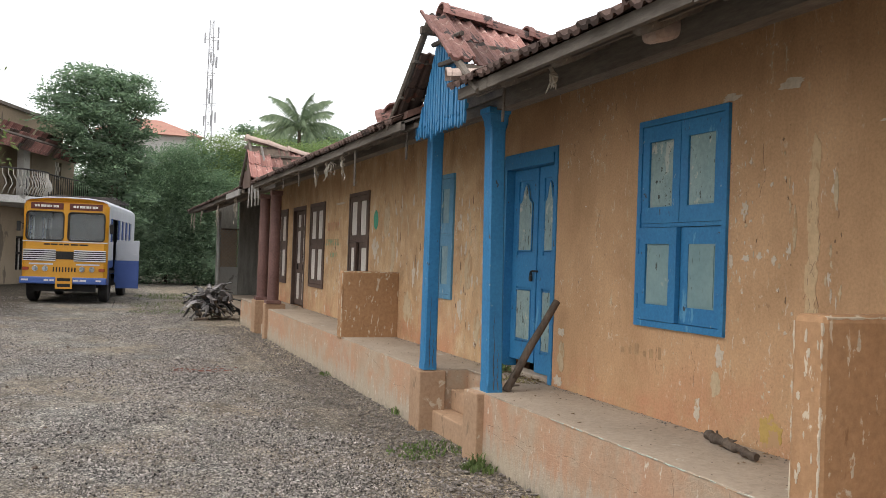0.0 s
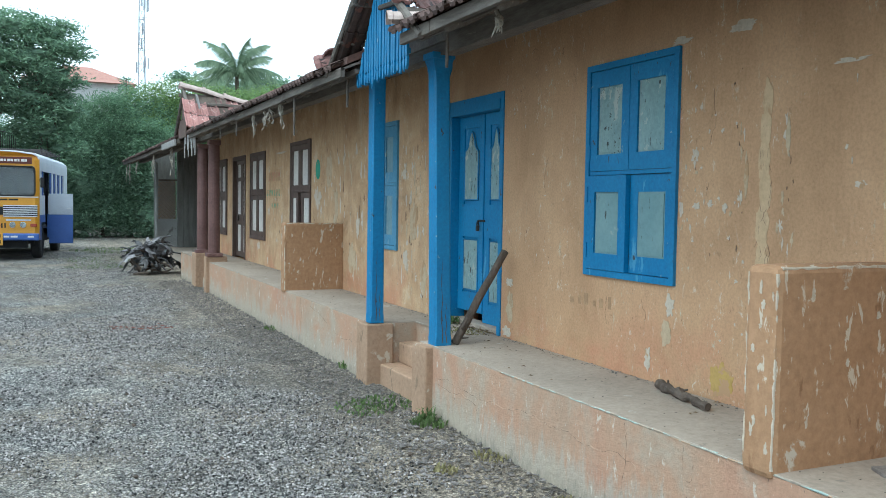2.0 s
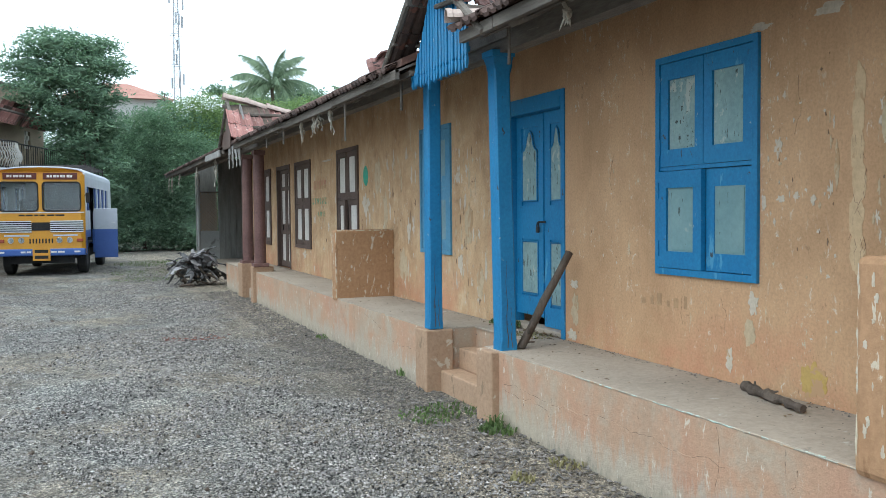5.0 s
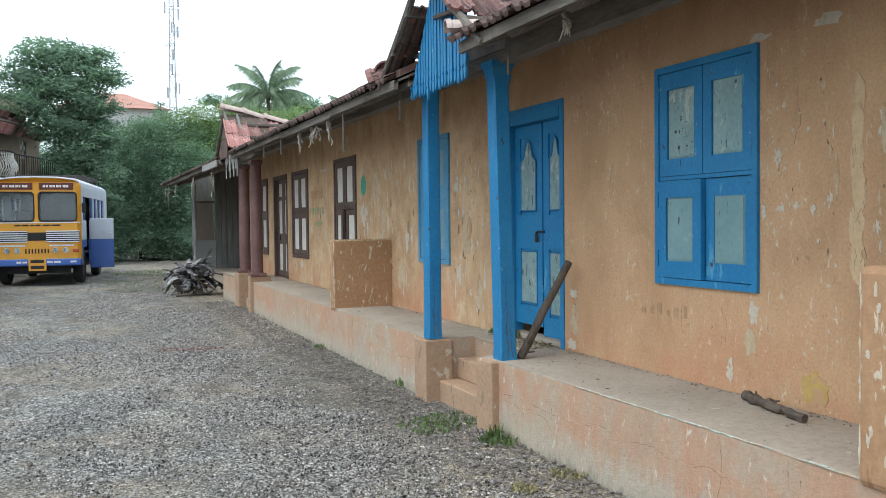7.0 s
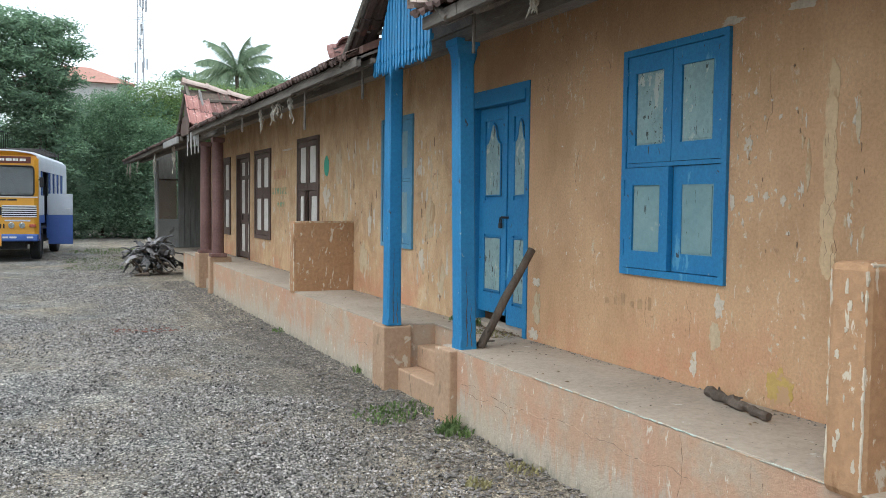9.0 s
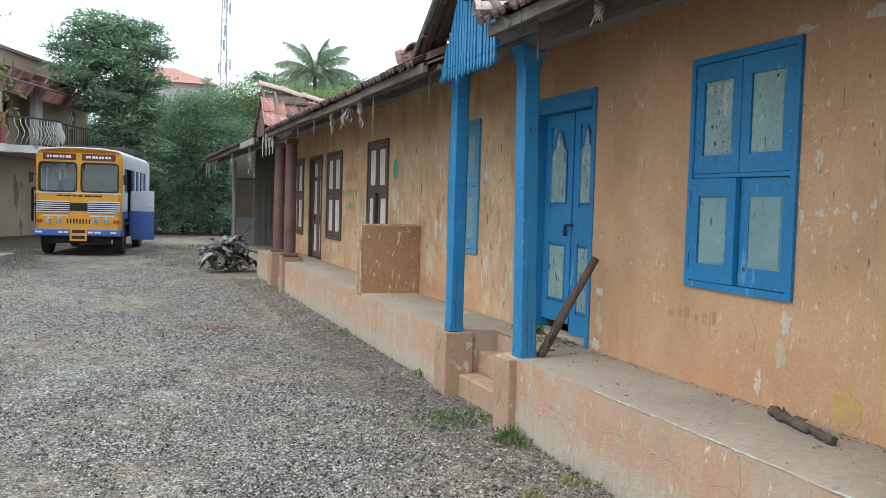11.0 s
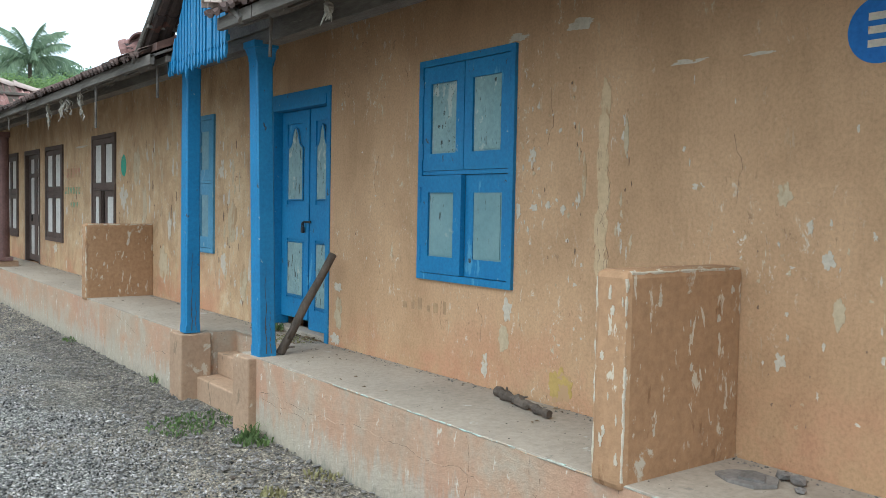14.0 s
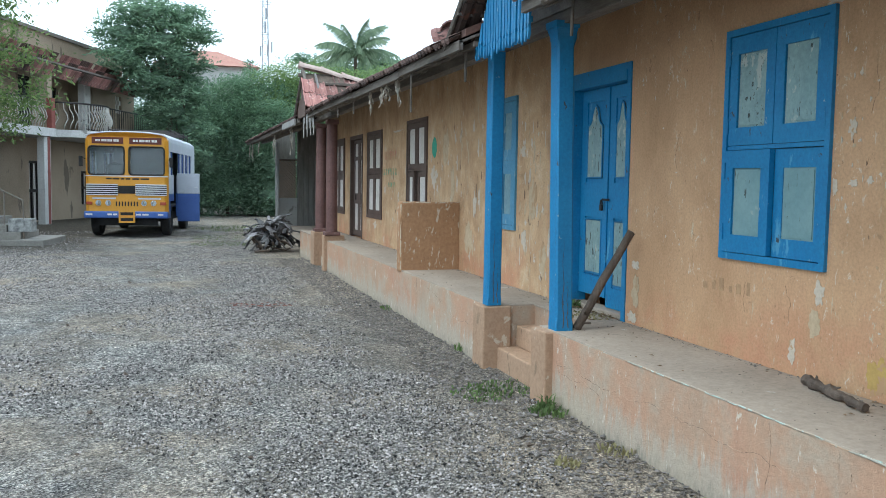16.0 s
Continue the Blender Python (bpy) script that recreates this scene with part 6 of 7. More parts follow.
lump = [(0, 0, 7.2, 0.35, 0.35, 0.3), (0.05, 0, 6.7, 0.55, 0.5, 0.35), (-0.1, 0, 6.0, 0.7, 0.6, 0.4)]
limbs(sap, (0, 0, -0.05), (0, 0, 7.4), 0.06, [l[:3] for l in lump])
crown_part("crown", rng, lump, 60, 0.14, 26, 0.07, M_LEAF_DARK, sap, flat=0.6)


def palm(loc, h, reach, label):
    t = thing("palm_tree", label, "palm", loc)
    bm = bmesh.new()
    tube(bm, [(0, 0, -0.05), (0.1, 0, h * 0.5), (0, 0, h)], [0.2, 0.15, 0.12], 10)
    part("trunk", bm, M_TRUNK, t)
    rr = random.Random(7)
    for k in range(26):
        az = 2 * math.pi * k * 0.382 + rr.uniform(-0.2, 0.2)
        lift = 1.35 - 1.6 * k / 25 + rr.uniform(-0.12, 0.12)
        v, f = [], []
        spine = []
        for j in range(15):
            s = j / 14
            d = reach * rr.uniform(0.97, 1.0) * s
            out = d * math.cos(lift * (1 - 0.3 * s))
            z = d * math.sin(lift) - 0.5 * reach * s ** 2.6 * (0.75 + 0.3 * (1 - lift))
            spine.append(Vector((out * math.cos(az), out * math.sin(az), h + 0.1 + z)))
        side = Vector((-math.sin(az), math.cos(az), 0))
        for j in range(1, 15):
            p, q = spine[j - 1], spine[j]
            for sub in (0.0, 0.33, 0.67):
                c = p.lerp(q, sub)
                fw = (q - p).normalized()
                ln = 0.7 * math.sin(math.pi * (0.12 + 0.86 * (j - 1 + sub) / 14)) * reach / 2.6
                for sg in (-1, 1):
                    tip = c + side * sg * ln * 0.55 + fw * ln * 0.6 + Vector((0, 0, -ln * rr.uniform(0.6, 1.0)))
                    i = len(v)
                    v += [c + fw * 0.05, c - fw * 0.05, tip]
                    f.append((i, i + 1, i + 2))
        me = bpy.data.meshes.new("frond")
        me.from_pydata([tuple(p) for p in v], [], f)
        me.materials.append(M_PALM)
        ob = new("frond", me)
        ob.parent = t
        sb = bmesh.new()
        tube(sb, spine, [0.035 * (1 - 0.85 * j / 14) for j in range(15)], 5)
        part("frond_stem", sb, M_PALM, t)


palm((11.0, 54.5, 0), 9.4, 3.1, "coconut palm rising behind the bushes")
palm((17.5, 58.0, 0), 8.6, 2.6, "coconut palm half hidden by the roof")

# ---- distance: lattice mast and a tiled house ----
M_MAST = surf("galvanised_mast", (0.3, 0.31, 0.33), (0.42, 0.43, 0.45), 1, 10, 0.6, 0.0, metal=0.2)
mast = thing("radio_mast", "tall pale steel lattice mast with antennas", "mast", (15.0, 150.0, 0))
Hm = 40.0


def leg_at(k, z):
    w = 0.75 - 0.45 * z / Hm
    return Vector(((-1, 1, 1, -1)[k] * w, (-1, -1, 1, 1)[k] * w, z))


for k in range(4):
    bm = bmesh.new()
    tube(bm, [leg_at(k, 0), leg_at(k, Hm)], 0.05, 6)
    part("leg", bm, M_MAST, mast)
bm = bmesh.new()
nz = 22
for j in range(nz):
    z0, z1 = Hm * j / nz, Hm * (j + 1) / nz
    for k in range(4):
        tube(bm, [leg_at(k, z0), leg_at((k + 1) % 4, z1)], 0.034, 4)
        tube(bm, [leg_at((k + 1) % 4, z0), leg_at(k, z1)], 0.034, 4)
        tube(bm, [leg_at(k, z1), leg_at((k + 1) % 4, z1)], 0.03, 4)
part("bracing", bm, M_MAST, mast)
rr = random.Random(2)
for j in range(14):
    z = rr.choice((24, 27, 30, 33, 36, 38)) + rr.uniform(-1, 1)
    a = rr.uniform(0, 6.28)
    c = Vector((math.cos(a) * 1.1, math.sin(a) * 1.1, z))
    bm = bmesh.new()
    box(bm, c.x - 0.14, c.x + 0.14, c.y - 0.1, c.y + 0.1, c.z - 0.9, c.z + 0.9, bevel=0.03)
    part("antenna", bm, M_MAST, mast)
for z in (26, 31, 37):
    for y in (-1.0, 0.9):
        part("platform", boxes((-1.0, 1.0, y, y + 0.1, z - 0.06, z)), M_MAST, mast)

M_ORANGE = surf("orange_roof", (0.34, 0.17, 0.13), (0.44, 0.25, 0.2), 1, 8, 0.9, 0.3, 0.03)
hs = thing("house", "distant house with an orange tiled hip roof", "house", (2.6, 72.0, 0))
part("wall", boxes((-3.4, 3.4, -3, 3, 0, 10.2)), M_SLAB, hs)
bm = bmesh.new()
v = [bm.verts.new(p) for p in ((-3.9, -3.6, 10.1), (3.9, -3.6, 10.1), (3.9, 3.6, 10.1), (-3.9, 3.6, 10.1), (-0.9, 0, 11.6), (0.9, 0, 11.6))]
for q in ((0, 1, 5, 4), (1, 2, 5), (2, 3, 4, 5), (3, 0, 4), (3, 2, 1, 0)):
    bm.faces.new([v[i] for i in q])
part("roof", bm, M_ORANGE, hs)

# far belt of woods round the yard
woods = thing("woods", "belt of green woods closing the distance", "woods", (0, 0, 0), kind="stuff")
lump = []
rr = random.Random(4)
for k in range(46):
    a = -2.6 + 5.2 * k / 45
    R = rr.uniform(85, 105)
    x, y = R * math.sin(a), R * math.cos(a)
    if abs(a - 0.1) < 0.1:
        continue
    h = rr.uniform(4.5, 7)
    lump.append((x, y, h * 0.5, rr.uniform(5, 8), rr.uniform(4, 6), h * 0.55))
crown_part("foliage", rng, lump, 900, 0.9, 12, 0.5, M_LEAF_MID, woods, core=0.85)

# ---- marks on the wall: flaked patches, old paint, cracks ----
M_LIMEPATCH = surf("bare_lime_plaster", (0.5, 0.42, 0.32), (0.6, 0.53, 0.43), 6, 40, 0.9, 0.3, 0.004, peels=(((0.43, 0.275, 0.15), 0.42, 14.0, UP),))
M_PALEWASH = surf("pale_old_wash", (0.46, 0.345, 0.215), (0.53, 0.42, 0.28), 4, 30, 0.9, 0.3, 0.004, peels=(((0.43, 0.275, 0.15), 0.55, 7.0, (1, 1, 0.5)),))
M_STRIP = surf("pale_worn_strip", (0.53, 0.37, 0.215), (0.58, 0.42, 0.255), 3, 30, 0.9, 0.3, 0.004, peels=(((0.45, 0.29, 0.16), 0.5, 9.0, (1, 1, 0.4)),))
M_YELLOWPATCH = surf("old_yellow_wash", (0.45, 0.3, 0.08), (0.5, 0.34, 0.12), 5, 30, 0.9, 0.2, peels=(((0.47, 0.295, 0.16), 0.74, 8.0, UP),))
M_GREENPAINT = surf("faded_green_paint", (0.05, 0.3, 0.2), (0.1, 0.38, 0.26), 5, 30, 0.8, 0.1, peels=(((0.42, 0.28, 0.15), 0.45, 12.0, UP),))
M_REDFADE = surf("faded_red_paint", (0.44, 0.2, 0.13), (0.5, 0.26, 0.16), 5, 30, 0.8, 0.1, peels=(((0.42, 0.28, 0.15), 0.78, 16.0, UP),))
M_GREENFADE = surf("worn_green_paint", (0.16, 0.3, 0.17), (0.22, 0.34, 0.2), 5, 30, 0.8, 0.1, peels=(((0.42, 0.28, 0.15), 0.78, 16.0, UP),))
M_CRACK = surf("dark_crack", (0.16, 0.105, 0.07), (0.26, 0.17, 0.11), 8, 60, 0.95, 0.2)
M_DEEPCRACK = surf("deep_crack", (0.13, 0.09, 0.065), (0.22, 0.15, 0.1), 8, 60, 0.95, 0.2, peels=(((0.42, 0.28, 0.19), 0.66, 9.0, UP),))
M_SIGNBLUE = surf("sign_blue_paint", (0.02, 0.12, 0.38), (0.03, 0.16, 0.45), 4, 40, 0.6, 0.1)


def flake(y, z, w, h, seed, m, name="flaked_patch", x=WX, rough=0.45, depth=0.0025):
    rr = random.Random(seed)
    n = 56
    out = []
    for k in range(n):
        a = 2 * math.pi * k / n
        r = 1 + rough * (noise.noise((math.cos(a) * 1.6 + seed * 3.1, math.sin(a) * 1.6, seed)) * 1.6 + noise.noise((math.cos(a) * 3.4 + seed * 1.7, math.sin(a) * 3.4, seed)) * 0.7 + noise.noise((math.cos(a) * 9 + seed, math.sin(a) * 9, seed)) * 0.28)
        out.append((y + math.cos(a) * w * 0.5 * r, z + math.sin(a) * h * 0.5 * r))
    bm = bmesh.new()
    prism(bm, out, "x", x - depth, x + 0.001)
    return part(name, bm, m, wall)


for k, (y, z, w, h) in enumerate(((3.9, 2.5, 0.165, 0.037), (3.41, 2.5, 0.178, 0.05), (2.75, 2.23, 0.185, 0.02), (2.38, 2.22, 0.13, 0.014), (3.75, 1.84, 0.055, 0.107), (3.855, 1.55, 0.03, 0.08), (3.73, 1.57, 0.05, 0.036),
                                  (3.62, 1.58, 0.04, 0.03), (3.51, 1.56, 0.035, 0.041), (3.93, 0.99, 0.08, 0.115), (4.12, 0.65, 0.06, 0.132), (5.82, 0.96, 0.11, 0.055))):
    flake(y, z, w, h, k, M_LIMEPATCH)
for k, (y, z, w, h) in enumerate(((5.84, 0.57, 0.12, 0.09), (2.13, 1.51, 0.023, 0.05), (2.05, 1.38, 0.046, 0.066), (2.24, 0.96, 0.045, 0.069), (2.67, 1.67, 0.054, 0.03), (8.0, 1.88, 0.1, 0.15),
                                  (11.0, 1.6, 0.26, 0.3), (7.95, 1.01, 0.1, 0.2), (9.4, 1.3, 0.1, 0.25), (10.5, 1.0, 0.2, 0.15), (14.4, 0.82, 0.2, 0.12), (12.9, 2.3, 0.5, 0.03))):
    flake(y, z, w, h, 40 + k, M_LIMEPATCH)
for k, (y, z, w, h) in enumerate(((3.96, 0.83, 0.08, 0.15), (2.25, 1.64, 0.06, 0.09), (2.0, 1.18, 0.05, 0.11), (5.81, 0.78, 0.1, 0.22), (3.36, 1.73, 0.03, 0.2), (3.09, 1.91, 0.025, 0.17),
                                  (10.5, 1.99, 0.24, 0.38), (9.6, 0.9, 0.25, 0.4), (7.75, 1.4, 0.16, 0.4), (7.5, 0.85, 0.14, 0.3), (10.2, 1.5, 0.12, 0.5))):
    flake(y, z, w, h, 80 + k, M_PALEWASH, "worn_patch", rough=0.3)
# a broad pale strip where a pipe once ran
for k, z in enumerate((1.3, 1.47, 1.64, 1.8, 1.95, 2.1)):
    flake(3.235 + 0.008 * math.sin(k * 2.3), z, 0.095 - 0.006 * k, 0.21, 140 + k, M_STRIP, "worn_patch", rough=0.16, depth=0.0015 + 0.0002 * k)
flake(3.5, 0.63, 0.17, 0.2, 121, M_YELLOWPATCH, "worn_patch")
flake(11.0, 1.99, 0.21, 0.25, 123, M_GREENPAINT, "painted_spot", rough=0.08)
rr = random.Random(9)
for k in range(34):
    flake(rr.choice((rr.uniform(1.6, 3.85), rr.uniform(2.7, 3.9), rr.uniform(7.2, 8.1), rr.uniform(9.2, 11.3))), rr.uniform(0.8, 2.2), rr.uniform(0.006, 0.018), rr.uniform(0.01, 0.036), 200 + k, M_LIMEPATCH)
# faded painted writing, too worn to read
for mm, z, y0, n, w, h in ((M_REDFADE, 1.95, 13.0, 5, 0.1, 0.13), (M_GREENFADE, 1.7, 12.98, 6, 0.09, 0.1), (M_GREENFADE, 1.5, 13.1, 3, 0.1, 0.08)):
    for k in range(n):
        part("worn_lettering", boxes((WX - 0.0025, WX, y0 + k * 0.15, y0 + k * 0.15 + w, z - h / 2, z + h / 2)), mm, wall)
M_GHOST = surf("ghost_lettering", (0.34, 0.215, 0.12), (0.4, 0.25, 0.14), 8, 40, 0.9, 0.1, peels=(((0.43, 0.275, 0.15), 0.6, 14.0, UP),))
for k in range(6):
    part("worn_lettering", boxes((WX - 0.002, WX, 4.5 + k * 0.085, 4.53 + k * 0.085 + 0.015 * (k % 2), 0.9, 0.98 - 0.02 * (k % 3))), M_GHOST, wall)

# round painted sign
sg = bmesh.new()
prism(sg, [(1.885 + 0.125 * math.cos(2 * math.pi * k / 36), 2.245 + 0.125 * math.sin(2 * math.pi * k / 36)) for k in range(36)], "x", WX - 0.003, WX)
sign = part("wall_sign", sg, M_SIGNBLUE)
tagged(sign, "round blue sign painted on the ochre wall", "sign")
for z in (2.195, 2.245, 2.295):
    part("bar", boxes((WX - 0.006, WX - 0.003, 1.84, 1.93, z - 0.014, z + 0.014)), M_LIMEPATCH, sign)


def crack(pts, x, r=0.003):
    bm = bmesh.new()
    rr = random.Random(len(pts))
    fine = []
    for (a, b), (c, d) in zip(pts, pts[1:]):
        for q in range(4):
            f = q / 4
            fine.append((x, a + (c - a) * f + rr.uniform(-0.008, 0.008), b + (d - b) * f + rr.uniform(-0.008, 0.008)))
    fine.append((x, *pts[-1]))
    tube(bm, fine, [r * rr.uniform(0.2, 0.75) for p in fine], 5)
    return bm


for pts in (((5.62, 0.3), (5.44, 0.312), (5.28, 0.299), (5.09, 0.295), (4.94, 0.274), (4.77, 0.3), (4.57, 0.298), (4.42, 0.335), (4.25, 0.33), (4.08, 0.31), (3.93, 0.33), (3.79, 0.306), (3.6, 0.3), (3.45, 0.33), (3.3, 0.3)),
            ((5.6, 0.26), (5.4, 0.24), (5.2, 0.26), (5.0, 0.23)), ((8.11, 0.299), (7.87, 0.266), (7.56, 0.283), (7.37, 0.278)), ((2.9, 0.43), (2.9, 0.357), (2.95, 0.327), (2.92, 0.2)), ((9.28, 0.5), (9.24, 0.294), (9.31, 0.1)), ((3.4, 0.5), (3.37, 0.4), (3.4, 0.2), (3.37, 0.05)), ((8.9, 0.45), (8.5, 0.4), (8.3, 0.35))):
    part("crack", crack(pts, PX + 0.0005, 0.0036), M_DEEPCRACK, plinth)
for pts in (((4.55, 0.98), (4.56, 0.9), (4.54, 0.8)), ((4.2, 1.0), (4.15, 0.9), (4.16, 0.78)), ((5.3, 1.9), (5.35, 1.75), (5.32, 1.65)), ((3.25, 1.95), (3.26, 1.8), (3.22, 1.7), (3.25, 1.6)), ((3.22, 1.95), (3.22, 1.82), (3.19, 1.74)), ((3.28, 1.5), (3.25, 1.42), (3.29, 1.36)),
            ((4.98, 2.45), (4.94, 2.36)), ((3.62, 2.2), (3.6, 2.0), (3.64, 1.9)), ((3.0, 1.15), (3.02, 1.0)), ((2.5, 1.9), (2.45, 1.75), (2.47, 1.6))):
    part("crack", crack(pts, WX, 0.0022), M_CRACK, wall)
for pts in (((3.255, 1.98), (3.25, 1.86), (3.262, 1.84), (3.258, 1.76)), ((3.238, 1.98), (3.236, 1.88), (3.246, 1.86), (3.242, 1.77)), ((3.22, 1.97), (3.224, 1.88), (3.212, 1.85), (3.22, 1.75)),
            ((3.265, 1.58), (3.235, 1.52), (3.21, 1.47)), ((3.215, 1.56), (3.25, 1.5), (3.262, 1.43)), ((3.21, 1.36), (3.213, 1.24)), ((3.192, 1.37), (3.19, 1.24)), ((3.245, 1.36), (3.25, 1.24)), ((3.19, 1.7), (3.2, 1.62), (3.194, 1.56))):
    part("crack", crack(pts, WX - 0.001, 0.0026), M_CRACK, wall)
# small chips, denser in worn zones
rr = random.Random(31)
for (ya, yb), (za, zb), n, (wa, wb), (ha, hb) in (((3.36, 3.9), (1.15, 2.3), 40, (0.006, 0.022), (0.008, 0.035)), ((3.04, 3.16), (1.2, 2.05), 16, (0.006, 0.02), (0.02, 0.06)), ((3.38, 3.42), (1.3, 2.1), 8, (0.006, 0.016), (0.02, 0.07)),
                                                ((1.75, 2.6), (0.65, 1.5), 36, (0.005, 0.02), (0.008, 0.03)), ((7.35, 8.1), (0.6, 2.1), 42, (0.012, 0.05), (0.03, 0.16)), ((9.15, 11.2), (0.6, 2.2), 60, (0.015, 0.07), (0.03, 0.16)), ((5.0, 5.8), (0.6, 2.3), 14, (0.006, 0.02), (0.008, 0.03)), ((12.4, 13.8), (0.6, 2.2), 22, (0.02, 0.07), (0.03, 0.12))):
    for k in range(n):
        dark = 0.55 if k % 4 == 3 else 1.0
        flake(rr.uniform(ya, yb), za + (zb - za) * rr.random(), rr.uniform(wa, wb) * dark, rr.uniform(ha, hb) * dark, 300 + int(ya * 100) + k, M_CRACK if k % 4 == 3 else M_PALEWASH if k % 4 == 1 else M_LIMEPATCH, rough=0.75, depth=0.0015 + 0.00001 * k)
# worn pale edge of the verandah floor
M_EDGE = surf("worn_pale_edge", (0.33, 0.3, 0.24), (0.42, 0.4, 0.33), 5, 30, 0.9, 0.4, 0.006, peels=(((0.42, 0.29, 0.19), 0.72, 7.0, UP), ((0.34, 0.42, 0.37), 0.4, 3.0, UP)))
for y0, y1 in ((-6.0, 5.83), (7.34, 14.99), (16.51, 18.29)):
    rr = random.Random(int(y0))
    bm = bmesh.new()
    n = int((y1 - y0) / 0.12)
    pts = [(PX + 0.001 + rr.uniform(-0.003, 0.003), y0 + (y1 - y0) * k / n, FZ + 0.005 + rr.uniform(-0.004, 0.003)) for k in range(n + 1)]
    tube(bm, pts, [rr.uniform(0.0, 0.006) * (1 if noise.noise((p[1] * 1.3, 0, 3)) > -0.05 else 0.15) for p in pts], 6)
    part("worn_edge", bm, M_EDGE, plinth)

M_TEAL = surf("old_teal_edge", (0.36, 0.44, 0.38), (0.5, 0.54, 0.47), 7, 40, 0.9, 0.3, 0.004, peels=(((0.4, 0.32, 0.24), 0.72, 7.0, UP),))
rr = random.Random(17)
bm = bmesh.new()
pts = [(PX + 0.002 + rr.uniform(-0.002, 0.002), 2.75 + 1.9 * k / 40, FZ + 0.006 + rr.uniform(-0.003, 0.003)) for k in range(41)]
tube(bm, pts, [rr.uniform(0.0005, 0.006) for p in pts], 6)
part("painted_edge", bm, M_TEAL, plinth)
bm = bmesh.new()
for k in range(170):
    x, y, q = WX + 0.03 - abs(rr.gauss(0, 0.11)), rr.uniform(5.98, 6.92), rr.uniform(0.008, 0.024)
    a, z = rr.uniform(0, 6.28), FZ + 0.016 + rr.uniform(0, 0.02)
    v = [(x + q * math.cos(a), y + q * math.sin(a), z), (x + 0.4 * q * math.cos(a + 1.6), y + 0.4 * q * math.sin(a + 1.6), z + q * 0.4), (x - q * math.cos(a), y - q * math.sin(a), z + 0.003), (x + 0.4 * q * math.cos(a - 1.6), y + 0.4 * q * math.sin(a - 1.6), z + q * 0.15)]
    bm.faces.new([bm.verts.new(p) for p in v])
tagged(part("leaf_litter", bm, M_LEAFBROWN), "dry leaves swept against the foot of the blue door", "litter", kind="stuff")
M_CHIPEDGE = surf("chipped_corner", (0.46, 0.38, 0.28), (0.58, 0.51, 0.41), 9, 40, 0.9, 0.5, 0.006, peels=(((0.4, 0.245, 0.14), 0.62, 9.0, (1, 1, 0.5)),))
for part_wall in [o for o in scene.objects if o.name.startswith("partition_wall")]:
    c = [part_wall.matrix_world @ Vector(b) for b in part_wall.bound_box]
    x0, y0, y1, z1 = min(v.x for v in c), min(v.y for v in c), max(v.y for v in c), max(v.z for v in c)
    rr = random.Random(int(y0 * 10))
    for yy in (y0, y1):
        s = 1 if yy == y0 else -1
        bm = bmesh.new()
        pts = [(x0 + 0.011 + rr.uniform(-0.002, 0.002), yy + s * (0.011 + rr.uniform(-0.002, 0.002)), FZ + 0.02 + (z1 - FZ - 0.05) * k / 26) for k in range(27)]
        tube(bm, pts, [rr.uniform(0.002, 0.009) for p in pts], 6)
        part("chipped_edge", bm, M_CHIPEDGE, part_wall)
    bm = bmesh.new()
    pts = [(x0 + 0.03 + (WX - x0 - 0.04) * k / 20, y0 + 0.011 + rr.uniform(-0.002, 0.002), z1 - 0.011 + rr.uniform(-0.002, 0.002)) for k in range(21)]
    tube(bm, pts, [rr.uniform(0.004, 0.01) for p in pts], 6)
    part("chipped_edge", bm, M_CHIPEDGE, part_wall)
    for k in range(22):
        front = rr.random() < 0.55
        a, z = (rr.uniform(y0 + 0.02, y1 - 0.02), rr.uniform(FZ + 0.08, z1 - 0.06)) if front else (rr.uniform(x0 + 0.05, WX - 0.05), rr.uniform(FZ + 0.08, z1 - 0.06))
        w, h = rr.uniform(0.006, 0.024), rr.uniform(0.012, 0.05)
        out = []
        for q in range(20):
            b = 2 * math.pi * q / 20
            r = 1 + 0.8 * noise.noise((math.cos(b) * 1.7 + k * 3.3, math.sin(b) * 1.7, k)) + 0.3 * noise.noise((math.cos(b) * 5 + k, math.sin(b) * 5, k))
            out.append((a + math.cos(b) * w * 0.5 * r, z + math.sin(b) * h * 0.5 * r))
        bm = bmesh.new()
        if front:
            prism(bm, out, "x", x0 - 0.002, x0 + 0.001)
        else:
            prism(bm, out, "y", y0 - 0.002, y0 + 0.001)
        part("flaked_patch", bm, M_CHIPEDGE, part_wall)

# ---- loose stones, weeds and litter on the ground ----
M_CHIP = surf("grey_chippings", (0.08, 0.081, 0.08), (0.5, 0.488, 0.455), 14, 80, 0.9, 0.3, 0.003, islands=True, per_piece=0.95)


